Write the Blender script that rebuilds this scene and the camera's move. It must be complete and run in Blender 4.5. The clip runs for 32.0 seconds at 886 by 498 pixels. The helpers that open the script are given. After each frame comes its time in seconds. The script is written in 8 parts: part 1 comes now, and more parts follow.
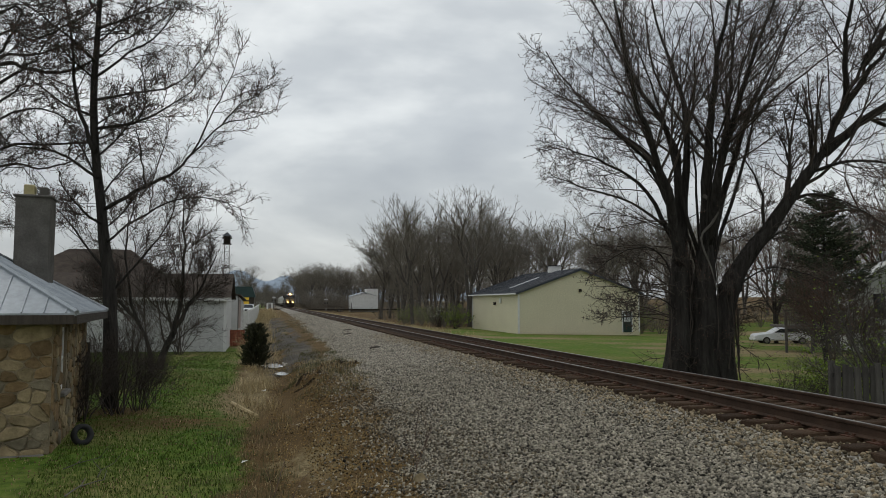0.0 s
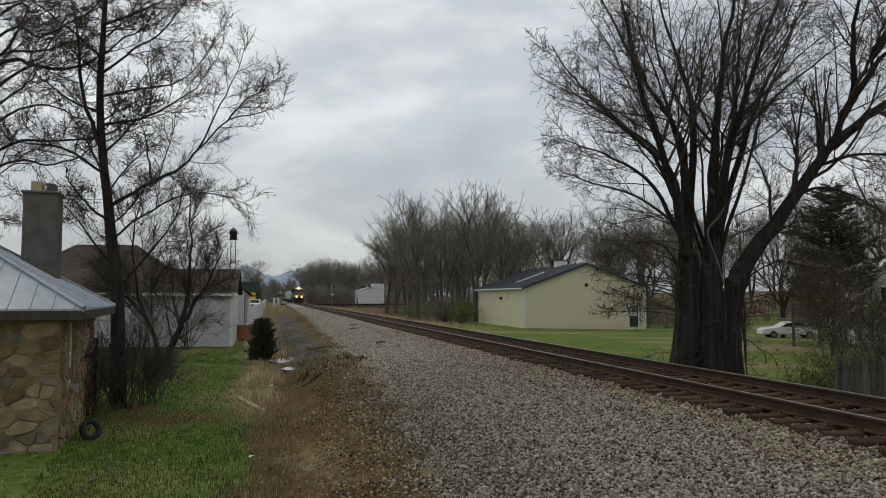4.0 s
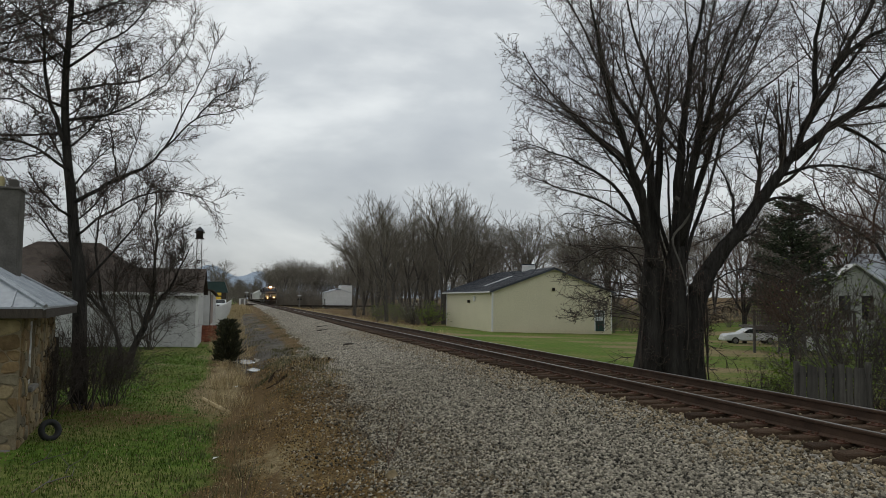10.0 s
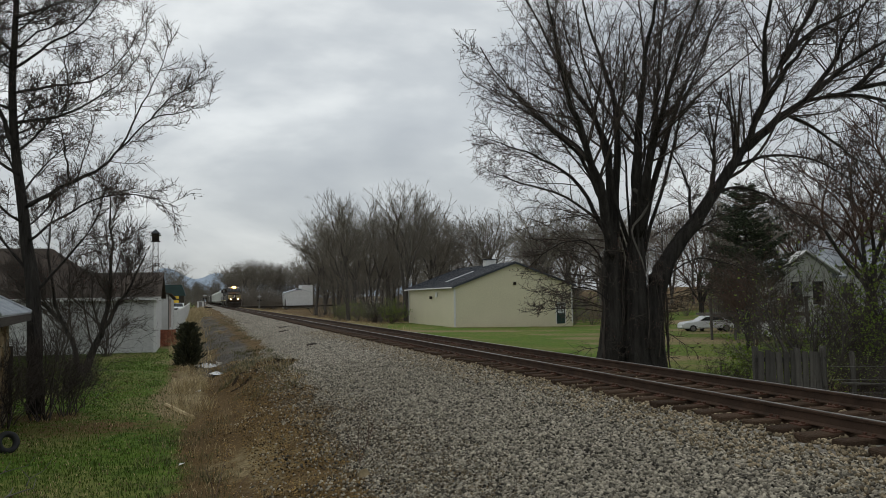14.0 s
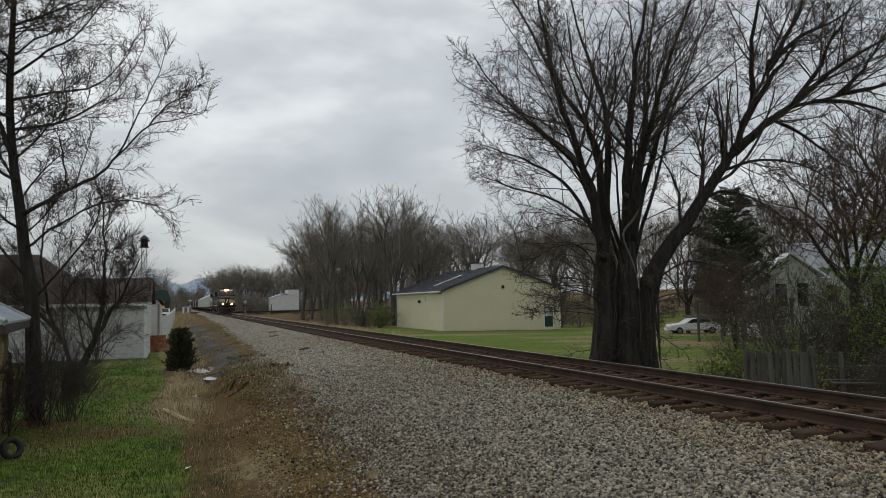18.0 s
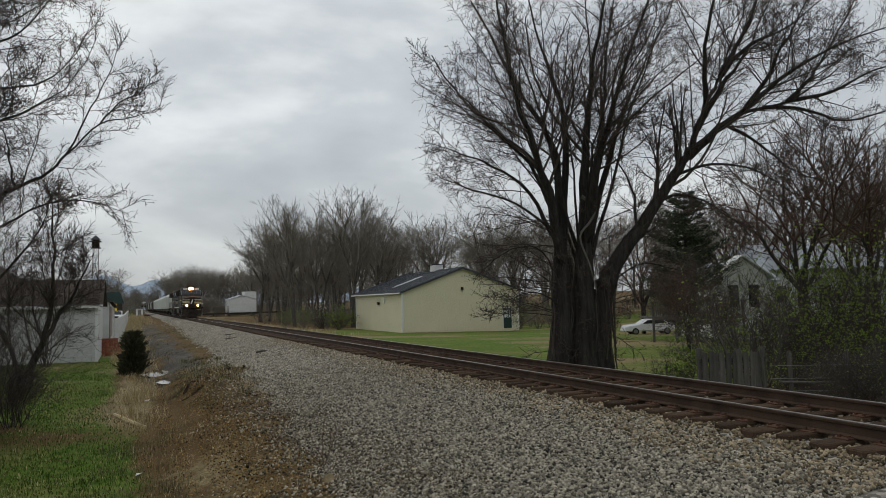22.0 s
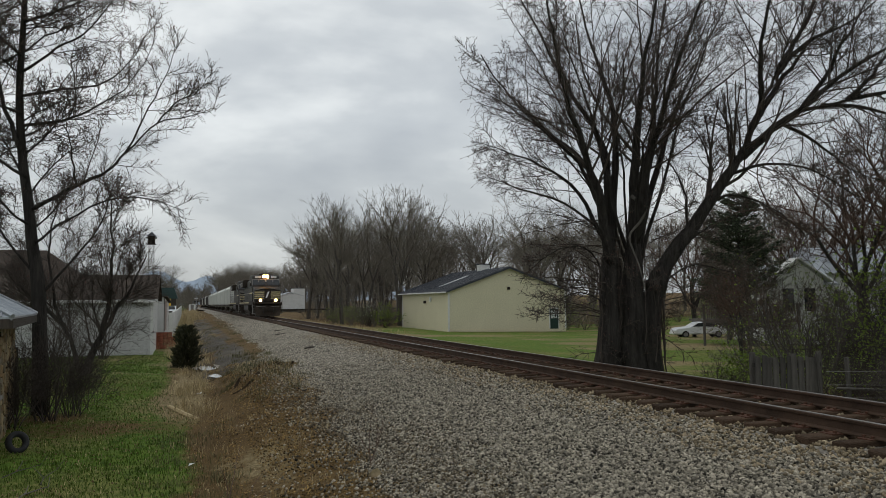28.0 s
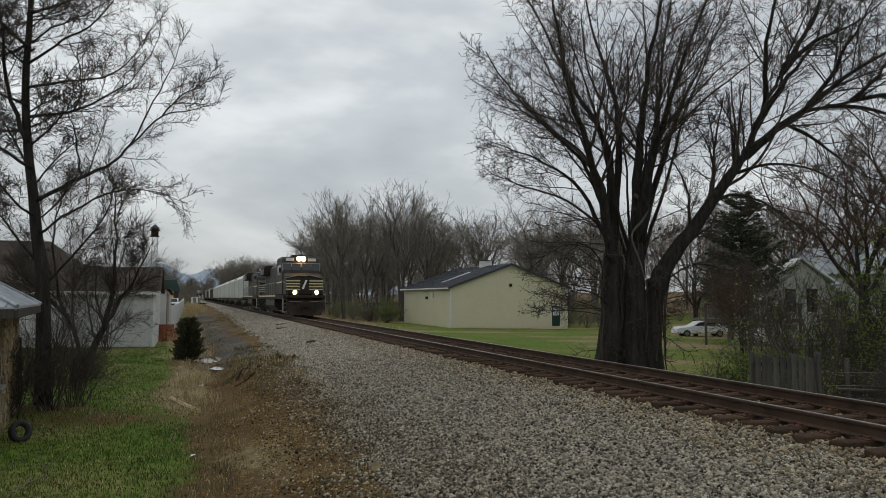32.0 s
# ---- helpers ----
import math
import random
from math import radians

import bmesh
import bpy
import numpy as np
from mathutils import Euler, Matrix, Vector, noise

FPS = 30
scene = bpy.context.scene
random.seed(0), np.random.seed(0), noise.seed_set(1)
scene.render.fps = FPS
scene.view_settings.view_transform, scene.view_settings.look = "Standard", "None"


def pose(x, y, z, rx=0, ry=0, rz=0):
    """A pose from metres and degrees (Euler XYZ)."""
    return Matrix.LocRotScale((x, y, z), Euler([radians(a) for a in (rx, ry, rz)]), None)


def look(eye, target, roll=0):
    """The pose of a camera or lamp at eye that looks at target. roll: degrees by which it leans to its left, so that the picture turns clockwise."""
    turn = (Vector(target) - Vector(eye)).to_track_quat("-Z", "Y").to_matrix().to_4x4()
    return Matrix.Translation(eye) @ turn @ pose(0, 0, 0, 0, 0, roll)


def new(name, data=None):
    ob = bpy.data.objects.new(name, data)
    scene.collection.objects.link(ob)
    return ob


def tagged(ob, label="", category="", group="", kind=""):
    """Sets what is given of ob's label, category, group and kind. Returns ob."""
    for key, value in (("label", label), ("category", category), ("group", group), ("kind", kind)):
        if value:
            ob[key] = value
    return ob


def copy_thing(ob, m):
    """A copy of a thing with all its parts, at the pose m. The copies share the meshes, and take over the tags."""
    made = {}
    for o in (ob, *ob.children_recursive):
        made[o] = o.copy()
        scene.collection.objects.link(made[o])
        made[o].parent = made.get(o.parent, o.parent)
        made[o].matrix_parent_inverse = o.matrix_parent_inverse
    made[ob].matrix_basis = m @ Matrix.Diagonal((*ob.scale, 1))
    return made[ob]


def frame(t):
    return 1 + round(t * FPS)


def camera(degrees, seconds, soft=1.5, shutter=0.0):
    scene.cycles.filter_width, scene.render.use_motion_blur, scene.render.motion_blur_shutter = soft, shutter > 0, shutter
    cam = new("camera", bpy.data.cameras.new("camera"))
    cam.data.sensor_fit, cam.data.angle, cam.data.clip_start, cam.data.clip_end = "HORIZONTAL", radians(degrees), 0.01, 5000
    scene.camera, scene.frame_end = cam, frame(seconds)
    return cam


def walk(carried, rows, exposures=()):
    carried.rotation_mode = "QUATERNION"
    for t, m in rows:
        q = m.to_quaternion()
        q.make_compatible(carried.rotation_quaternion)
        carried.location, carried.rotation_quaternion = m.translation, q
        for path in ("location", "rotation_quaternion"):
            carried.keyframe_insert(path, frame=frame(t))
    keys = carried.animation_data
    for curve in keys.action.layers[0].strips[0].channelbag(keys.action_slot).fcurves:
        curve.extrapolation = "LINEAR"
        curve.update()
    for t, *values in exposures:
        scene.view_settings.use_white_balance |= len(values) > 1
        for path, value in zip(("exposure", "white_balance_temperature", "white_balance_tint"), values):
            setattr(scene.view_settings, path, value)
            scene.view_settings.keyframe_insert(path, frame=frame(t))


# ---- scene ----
cam = camera(62.0, 32.0, soft=0.5)
PATH = [
    (0.0, 0.000, 0.000, 1.430, -13.448, 4.208, 0.000),
    (0.5, 0.000, -0.000, 1.428, -13.382, 4.204, -0.030),
    (1.0, -0.009, -0.011, 1.435, -13.375, 4.107, -0.113),
    (1.5, -0.003, -0.010, 1.430, -13.203, 3.998, -0.002),
    (2.0, -0.002, 0.001, 1.431, -13.209, 3.926, -0.022),
    (2.5, 0.003, 0.016, 1.431, -13.155, 3.911, -0.094),
    (3.0, 0.002, 0.022, 1.421, -12.968, 3.871, 0.037),
    (3.5, 0.001, 0.005, 1.435, -12.952, 3.821, 0.101),
    (5.5, 0.002, -0.010, 1.435, -13.345, 3.750, 0.195),
    (6.0, 0.002, -0.026, 1.438, -14.416, 3.788, 0.431),
    (6.5, -0.005, -0.031, 1.437, -15.294, 3.746, 0.725),
    (7.0, 0.004, -0.016, 1.435, -15.258, 3.970, 0.145),
    (7.5, -0.003, -0.033, 1.434, -15.236, 4.122, -0.068),
    (8.0, -0.003, -0.032, 1.435, -15.268, 4.149, -0.184),
    (8.5, -0.006, -0.025, 1.431, -15.292, 4.159, -0.163),
    (9.0, 0.005, -0.012, 1.426, -15.150, 4.039, -0.026),
    (9.5, -0.004, -0.025, 1.429, -15.019, 4.051, -0.232),
    (10.0, -0.013, -0.052, 1.437, -15.456, 4.019, -0.590),
    (10.5, -0.025, -0.053, 1.448, -17.199, 4.070, -0.595),
    (11.0, -0.020, -0.088, 1.452, -17.399, 4.013, -0.444),
    (11.5, -0.006, -0.047, 1.452, -18.617, 4.198, -0.380),
    (12.0, -0.009, -0.063, 1.452, -19.010, 4.121, -0.216),
    (12.5, -0.015, -0.058, 1.447, -18.892, 3.993, 0.352),
    (13.0, -0.019, -0.065, 1.441, -18.716, 3.917, 0.352),
    (13.5, -0.038, -0.031, 1.438, -18.542, 3.916, 0.469),
    (14.0, -0.089, -0.029, 1.439, -18.448, 3.733, 1.039),
    (14.5, -0.116, -0.045, 1.441, -18.516, 3.715, 1.405),
    (16.5, -0.435, -0.011, 1.429, -19.775, 3.888, 2.579),
    (17.0, -0.426, -0.045, 1.411, -19.615, 3.882, 2.337),
    (17.5, -0.404, -0.105, 1.426, -19.462, 3.876, 2.052),
    (18.0, -0.411, -0.160, 1.446, -19.545, 4.010, 1.389),
    (18.5, -0.418, -0.149, 1.457, -19.564, 4.002, 1.199),
    (19.0, -0.402, -0.160, 1.457, -19.614, 3.953, 1.043),
    (19.5, -0.399, -0.180, 1.460, -19.718, 3.863, 0.797),
    (20.0, -0.390, -0.174, 1.471, -19.875, 3.967, 0.661),
    (20.5, -0.395, -0.191, 1.467, -22.036, 4.081, 0.812),
    (21.0, -0.392, -0.186, 1.454, -23.091, 4.078, 0.993),
    (21.5, -0.394, -0.178, 1.454, -22.774, 4.132, 1.535),
    (22.0, -0.376, -0.154, 1.451, -22.675, 4.052, 1.490),
    (22.5, -0.384, -0.169, 1.436, -22.600, 4.084, 1.271),
    (23.0, -0.396, -0.198, 1.445, -22.622, 4.126, 0.921),
    (23.5, -0.398, -0.189, 1.429, -22.538, 4.202, 0.704),
    (24.0, -0.419, -0.134, 1.420, -22.243, 4.136, 0.421),
    (24.5, -0.423, -0.127, 1.423, -19.715, 4.252, -0.078),
    (25.0, -0.413, -0.126, 1.431, -19.391, 4.254, -0.132),
    (25.5, -0.406, -0.127, 1.426, -19.271, 4.226, -0.189),
    (27.5, -0.395, -0.126, 1.427, -19.032, 4.153, 0.482),
    (28.0, -0.400, -0.168, 1.435, -19.101, 4.076, 0.677),
    (28.5, -0.402, -0.158, 1.436, -19.085, 3.557, 0.690),
    (29.0, -0.387, -0.132, 1.427, -19.053, 3.502, 0.806),
    (29.5, -0.386, -0.146, 1.426, -18.961, 3.529, 0.818),
    (30.0, -0.383, -0.151, 1.428, -18.872, 3.589, 0.803),
    (30.5, -0.391, -0.157, 1.422, -18.835, 3.643, 0.743),
    (31.0, -0.389, -0.145, 1.417, -18.898, 3.663, 0.709),
    (31.5, -0.396, -0.195, 1.432, -18.952, 3.684, 0.185),
    (32.0, -0.410, -0.225, 1.429, -18.946, 3.768, -0.059),
]
walk(cam, [(t, pose(x, y, z, 90 + pitch, roll, yaw)) for t, x, y, z, yaw, pitch, roll in PATH],
     exposures=[(0.0, 0.04, 6530, 8), (32.0, 0.04, 6530, 8)])

# ---- sky and light: a closed grey overcast with one weak, wide sun behind it ----
SUN_UP, SUN_ROUND = radians(42), radians(-20)
world = bpy.data.worlds.new("overcast_sky")
scene.world = world
world.use_nodes = True


def build_sky():
    nt = world.node_tree
    nt.nodes.clear()
    n, l = nt.nodes.new, nt.links.new
    out, bg = n("ShaderNodeOutputWorld"), n("ShaderNodeBackground")
    sky = n("ShaderNodeTexSky")
    sky.sky_type, sky.sun_disc = "NISHITA", False
    sky.sun_elevation, sky.sun_rotation = SUN_UP, SUN_ROUND
    co, mp = n("ShaderNodeTexCoord"), n("ShaderNodeMapping")
    mp.inputs["Scale"].default_value = (1.0, 1.0, 2.5)
    mp.inputs["Location"].default_value = (0.35, 0.1, 0.2)
    big, fine = n("ShaderNodeTexNoise"), n("ShaderNodeTexNoise")
    big.inputs["Scale"].default_value, big.inputs["Detail"].default_value = 2.1, 5.0
    big.inputs["Distortion"].default_value = 0.5
    fine.inputs["Scale"].default_value, fine.inputs["Detail"].default_value = 6.5, 6.0
    add = n("ShaderNodeMath")
    add.operation = "MULTIPLY_ADD"
    add.inputs[1].default_value = 0.42
    ramp = n("ShaderNodeValToRGB")
    e = ramp.color_ramp.elements
    e[0].position, e[0].color = 0.46, (0.44, 0.47, 0.51, 1)
    e[1].position, e[1].color = 0.82, (0.775, 0.80, 0.815, 1)
    mid = ramp.color_ramp.elements.new(0.66)
    mid.color = (0.565, 0.595, 0.625, 1)
    dim = n("ShaderNodeVectorMath")
    dim.operation = "SCALE"
    dim.inputs["Scale"].default_value = 0.1
    mix = n("ShaderNodeMix")
    mix.data_type = "RGBA"
    mix.inputs["Factor"].default_value = 0.93
    l(co.outputs["Generated"], mp.inputs["Vector"])
    l(mp.outputs["Vector"], big.inputs["Vector"])
    l(mp.outputs["Vector"], fine.inputs["Vector"])
    l(fine.outputs["Fac"], add.inputs[0])
    l(big.outputs["Fac"], add.inputs[2])
    l(add.outputs[0], ramp.inputs["Fac"])
    l(sky.outputs[0], dim.inputs[0])
    l(dim.outputs["Vector"], mix.inputs["A"])
    l(ramp.outputs["Color"], mix.inputs["B"])
    low, part_z, fade = n("ShaderNodeSeparateXYZ"), n("ShaderNodeMapRange"), n("ShaderNodeVectorMath")
    part_z.inputs["From Min"].default_value, part_z.inputs["From Max"].default_value = 0.04, 0.24
    part_z.inputs["To Min"].default_value, part_z.inputs["To Max"].default_value = 0.76, 1.0
    fade.operation = "SCALE"
    l(co.outputs["Generated"], low.inputs[0])
    l(low.outputs["Z"], part_z.inputs["Value"])
    l(mix.outputs["Result"], fade.inputs[0])
    l(part_z.outputs[0], fade.inputs["Scale"])
    l(fade.outputs["Vector"], bg.inputs["Color"])
    bg.inputs["Strength"].default_value = 1.04
    l(bg.outputs[0], out.inputs[0])


build_sky()
sun = new("sun", bpy.data.lights.new("sun", "SUN"))
sun.data.energy, sun.data.angle, sun.data.color = 0.35, radians(30), (1.0, 0.96, 0.9)
sun.matrix_world = look((0, 0, 60), (0.35 * 60, -0.85 * 60, 0))

# ---- materials ----
def make_mat(name, a, b, rough=0.8, scale=6.0, metal=0.0, bump=0.3, fine=60.0, coords="Object", detail=6.0, c=None, contrast=0.25,
             stretch=(1, 1, 1), spec=0.4, island=0.0, random_tint=0.0, relief=0.02):
    """A surface whose colour wanders between a and b at one scale, with fine grain and relief at a second one."""
    m = bpy.data.materials.new(name)
    m.use_nodes = True
    nt = m.node_tree
    n, l = nt.nodes.new, nt.links.new
    p = nt.nodes["Principled BSDF"]
    p.inputs["Roughness"].default_value, p.inputs["Metallic"].default_value = rough, metal
    p.inputs["Specular IOR Level"].default_value = spec
    co, mp = n("ShaderNodeTexCoord"), n("ShaderNodeMapping")
    mp.inputs["Scale"].default_value = stretch
    l(co.outputs[coords], mp.inputs["Vector"])
    t1, t2 = n("ShaderNodeTexNoise"), n("ShaderNodeTexNoise")
    for t, s in ((t1, scale), (t2, fine)):
        t.inputs["Scale"].default_value, t.inputs["Detail"].default_value = s, detail
        l(mp.outputs["Vector"], t.inputs["Vector"])
    r1 = n("ShaderNodeValToRGB")
    r1.color_ramp.elements[0].position, r1.color_ramp.elements[1].position = 0.5 - contrast, 0.5 + contrast
    r1.color_ramp.elements[0].color, r1.color_ramp.elements[1].color = (*a, 1), (*b, 1)
    if c:
        r1.color_ramp.elements.new(0.5).color = (*c, 1)
    l(t1.outputs["Fac"], r1.inputs["Fac"])
    grain = n("ShaderNodeHueSaturation")
    rng = n("ShaderNodeMapRange")
    rng.inputs["To Min"].default_value, rng.inputs["To Max"].default_value = 0.72, 1.28
    l(t2.outputs["Fac"], rng.inputs["Value"])
    l(rng.outputs[0], grain.inputs["Value"])
    l(r1.outputs["Color"], grain.inputs["Color"])
    last = grain.outputs["Color"]
    if island or random_tint:
        tint, src = n("ShaderNodeHueSaturation"), n("ShaderNodeNewGeometry") if island else n("ShaderNodeObjectInfo")
        k = island or random_tint
        r2 = n("ShaderNodeMapRange")
        r2.inputs["To Min"].default_value, r2.inputs["To Max"].default_value = 1 - k, 1 + k
        l(src.outputs["Random Per Island" if island else "Random"], r2.inputs["Value"])
        l(r2.outputs[0], tint.inputs["Value"])
        l(last, tint.inputs["Color"])
        last = tint.outputs["Color"]
    l(last, p.inputs["Base Color"])
    if bump:
        bp = n("ShaderNodeBump")
        bp.inputs["Strength"].default_value, bp.inputs["Distance"].default_value = bump, relief
        l(t2.outputs["Fac"], bp.inputs["Height"])
        l(bp.outputs[0], p.inputs["Normal"])
    return m


def glow(name, colour, strength):
    m = bpy.data.materials.new(name)
    m.use_nodes = True
    p = m.node_tree.nodes["Principled BSDF"]
    p.inputs["Base Color"].default_value = (*colour, 1)
    p.inputs["Emission Color"].default_value, p.inputs["Emission Strength"].default_value = (*colour, 1), strength
    return m


BARK = make_mat("grey_brown_bark", (0.020, 0.018, 0.016), (0.066, 0.060, 0.053), 0.97, 2.2, bump=1.0, fine=9, stretch=(4, 4, 0.5), spec=0.15, relief=0.10)
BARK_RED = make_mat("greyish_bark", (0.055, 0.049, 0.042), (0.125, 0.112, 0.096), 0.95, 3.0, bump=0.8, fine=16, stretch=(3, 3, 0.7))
TWIG = make_mat("twig_bark", (0.046, 0.038, 0.033), (0.090, 0.074, 0.063), 0.9, 2.0, bump=0, spec=0.2)
TWIG_RED = make_mat("red_brown_twigs", (0.060, 0.038, 0.030), (0.120, 0.078, 0.060), 0.9, 2.0, bump=0, spec=0.2)
# much paler than TWIG: brightness in the colour makes up for the thickets' self-shading
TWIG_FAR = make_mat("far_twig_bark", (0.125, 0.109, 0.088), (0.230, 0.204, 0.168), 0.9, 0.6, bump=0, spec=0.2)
DEADWOOD = make_mat("peeled_grey_deadwood", (0.075, 0.067, 0.058), (0.15, 0.137, 0.120), 0.95, 3.0, bump=0.5, fine=20)
BUD = make_mat("red_brown_buds", (0.060, 0.028, 0.022), (0.120, 0.055, 0.040), 0.8, 3.0, bump=0)
RAIL = make_mat("rusty_rail_steel", (0.036, 0.023, 0.016), (0.080, 0.049, 0.033), 0.8, 3.0, 0.2, 0.3, 50, spec=0.2)
RAIL_TOP = make_mat("polished_rail_head", (0.24, 0.22, 0.21), (0.40, 0.38, 0.37), 0.42, 2.0, 0.8, 0.05, 80, stretch=(6, 0.3, 1))
TIE = make_mat("creosoted_tie_wood", (0.030, 0.021, 0.014), (0.102, 0.064, 0.041), 0.95, 3.0, bump=0.8, fine=30, stretch=(1, 6, 3), random_tint=0.3, spec=0.15)
PLATE = make_mat("rusty_tie_plate", (0.060, 0.028, 0.018), (0.130, 0.060, 0.036), 0.85, 8.0, 0.3, 0.4)
STONE = make_mat("ballast_stone", (0.140, 0.124, 0.095), (0.315, 0.282, 0.220), 0.9, 9.0, bump=0.6, fine=40, island=0.95, spec=0.2)
# STONE brightened for the farther bed, to offset the shaded gaps seen at grazing angle
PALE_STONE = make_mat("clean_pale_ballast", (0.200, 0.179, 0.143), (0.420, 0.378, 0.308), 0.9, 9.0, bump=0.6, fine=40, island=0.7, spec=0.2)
DIRTY_STONE = make_mat("dirty_brown_ballast", (0.050, 0.040, 0.026), (0.155, 0.126, 0.084), 0.9, 6.0, bump=0.6, fine=40, island=0.8, spec=0.2)
TAN_STONE = make_mat("dusty_tan_ballast", (0.125, 0.095, 0.056), (0.310, 0.250, 0.165), 0.9, 4.0, bump=0.6, fine=40, island=0.75, spec=0.2)
PEBBLE = make_mat("brown_gravel", (0.075, 0.046, 0.015), (0.245, 0.162, 0.064), 0.9, 3.0, bump=0.4, fine=40, island=0.9, spec=0.2)
CLOD = make_mat("brown_earth_clod", (0.062, 0.042, 0.020), (0.130, 0.090, 0.048), 0.95, 2.0, bump=0.5, fine=30, island=0.4, spec=0.1)
# near-black earth colour that paints the shade under the eroded lip
LIP_SHADE = make_mat("raw_dark_earth", (0.020, 0.014, 0.009), (0.050, 0.034, 0.020), 0.95, 2.0, bump=0.6, fine=20, spec=0.1)
BLADE_DULL = make_mat("dull_weed_blades", (0.060, 0.062, 0.022), (0.135, 0.125, 0.055), 0.85, 0.6, bump=0, island=0.4)
# white stripes; the warm light of the lamps is mixed into the paint colour
LAMPLIT_STRIPE = make_mat("cream_stripe_paint", (0.50, 0.42, 0.22), (0.64, 0.55, 0.31), 0.55, 2.0, bump=0.05)
BLACK = make_mat("black_loco_paint", (0.014, 0.012, 0.010), (0.042, 0.036, 0.029), 0.6, 1.2, bump=0.05, fine=20, spec=0.25)
GRIME = make_mat("grimy_underframe", (0.016, 0.013, 0.010), (0.048, 0.038, 0.029), 0.9, 2.0, bump=0.4, fine=15, spec=0.2)
WHITE = make_mat("white_stripe_paint", (0.62, 0.61, 0.58), (0.74, 0.73, 0.71), 0.55, 2.0, bump=0.05)
GLASS = make_mat("dark_window_glass", (0.010, 0.012, 0.014), (0.022, 0.025, 0.028), 0.08, 1.0, bump=0, spec=0.6)
STEEL = make_mat("worn_steel", (0.16, 0.15, 0.14), (0.28, 0.27, 0.26), 0.6, 4.0, 0.6, 0.2)
HOPPER = make_mat("weathered_grey_hopper_paint", (0.44, 0.45, 0.42), (0.62, 0.63, 0.59), 0.65, 0.7, bump=0.1, fine=12, random_tint=0.14)
CAR_DARK = make_mat("dark_freight_car_paint", (0.045, 0.040, 0.038), (0.10, 0.09, 0.085), 0.75, 0.7, bump=0.1, fine=12, random_tint=0.2)
LAMP = glow("lit_lamp", (1.0, 0.46, 0.12), 30.0)
CREAM = make_mat("cream_ribbed_siding", (0.590, 0.548, 0.385), (0.640, 0.596, 0.425), 0.6, 0.5, bump=0.05, fine=8)
TRIM_W = make_mat("white_trim_paint", (0.58, 0.58, 0.56), (0.70, 0.70, 0.68), 0.6, 2.0, bump=0.05)
ROOF_D = make_mat("charcoal_roof_steel", (0.030, 0.034, 0.042), (0.052, 0.057, 0.068), 0.62, 1.0, 0.0, 0.08, 10)
PANEL_L = make_mat("pale_skylight_panel", (0.55, 0.57, 0.58), (0.66, 0.68, 0.69), 0.4, 2.0, bump=0)
DOOR_G = make_mat("dark_green_door_paint", (0.010, 0.030, 0.024), (0.018, 0.045, 0.036), 0.5, 4.0, bump=0.05)
SIDING = make_mat("white_lap_siding", (0.50, 0.50, 0.48), (0.62, 0.62, 0.60), 0.6, 1.5, bump=0.05)
BLOCK = make_mat("white_painted_block", (0.42, 0.42, 0.41), (0.58, 0.58, 0.57), 0.8, 1.0, bump=0.3, fine=10)
ROOF_B = make_mat("brown_shingle_roof", (0.050, 0.040, 0.034), (0.085, 0.068, 0.056), 0.95, 2.0, bump=0.6, fine=12, spec=0.1)
ROOF_M = make_mat("galvanised_roof_sheet", (0.27, 0.295, 0.32), (0.42, 0.445, 0.47), 0.42, 1.2, 0.55, 0.08, 12)
FIELDSTONE = make_mat("tan_fieldstone", (0.160, 0.122, 0.068), (0.350, 0.275, 0.160), 0.95, 5.0, bump=1.0, fine=18, random_tint=0.28, spec=0.2)
FIELDSTONE_RUST = make_mat("rust_brown_fieldstone", (0.110, 0.070, 0.034), (0.240, 0.168, 0.088), 0.95, 5.0, bump=1.0, fine=18, random_tint=0.28, spec=0.2)
FIELDSTONE_GREY = make_mat("grey_brown_fieldstone", (0.105, 0.088, 0.058), (0.225, 0.190, 0.130), 0.95, 5.0, bump=1.0, fine=18, random_tint=0.28, spec=0.2)
MORTAR = make_mat("sandy_mortar", (0.150, 0.118, 0.074), (0.270, 0.216, 0.140), 0.95, 5.0, bump=0.9, fine=40)
CONCRETE = make_mat("grey_concrete_block", (0.13, 0.12, 0.105), (0.22, 0.205, 0.18), 0.95, 3.0, bump=0.6, fine=25)
SOOTY = make_mat("sooty_concrete_block", (0.075, 0.070, 0.062), (0.135, 0.126, 0.112), 0.95, 3.0, bump=0.6, fine=25)
CLAY = make_mat("buff_flue_clay", (0.34, 0.29, 0.15), (0.46, 0.40, 0.22), 0.85, 6.0, bump=0.3)
RUBBER = make_mat("old_black_rubber", (0.012, 0.012, 0.012), (0.03, 0.03, 0.03), 0.8, 8.0, bump=0.2)
DARKWOOD = make_mat("dark_weathered_wood", (0.035, 0.028, 0.022), (0.075, 0.060, 0.048), 0.9, 4.0, bump=0.6, fine=25, stretch=(5, 5, 0.6), random_tint=0.2)
GREYWOOD = make_mat("silvered_fence_wood", (0.045, 0.041, 0.036), (0.120, 0.111, 0.098), 0.95, 3.0, bump=0.8, fine=25, stretch=(6, 6, 0.5), random_tint=0.3)
JUNIPER = make_mat("dark_juniper_needles", (0.026, 0.029, 0.014), (0.062, 0.060, 0.028), 0.9, 4.0, bump=0, island=0.4)
PINE = make_mat("dark_pine_needles", (0.026, 0.036, 0.020), (0.062, 0.074, 0.044), 0.9, 1.5, bump=0, island=0.5)
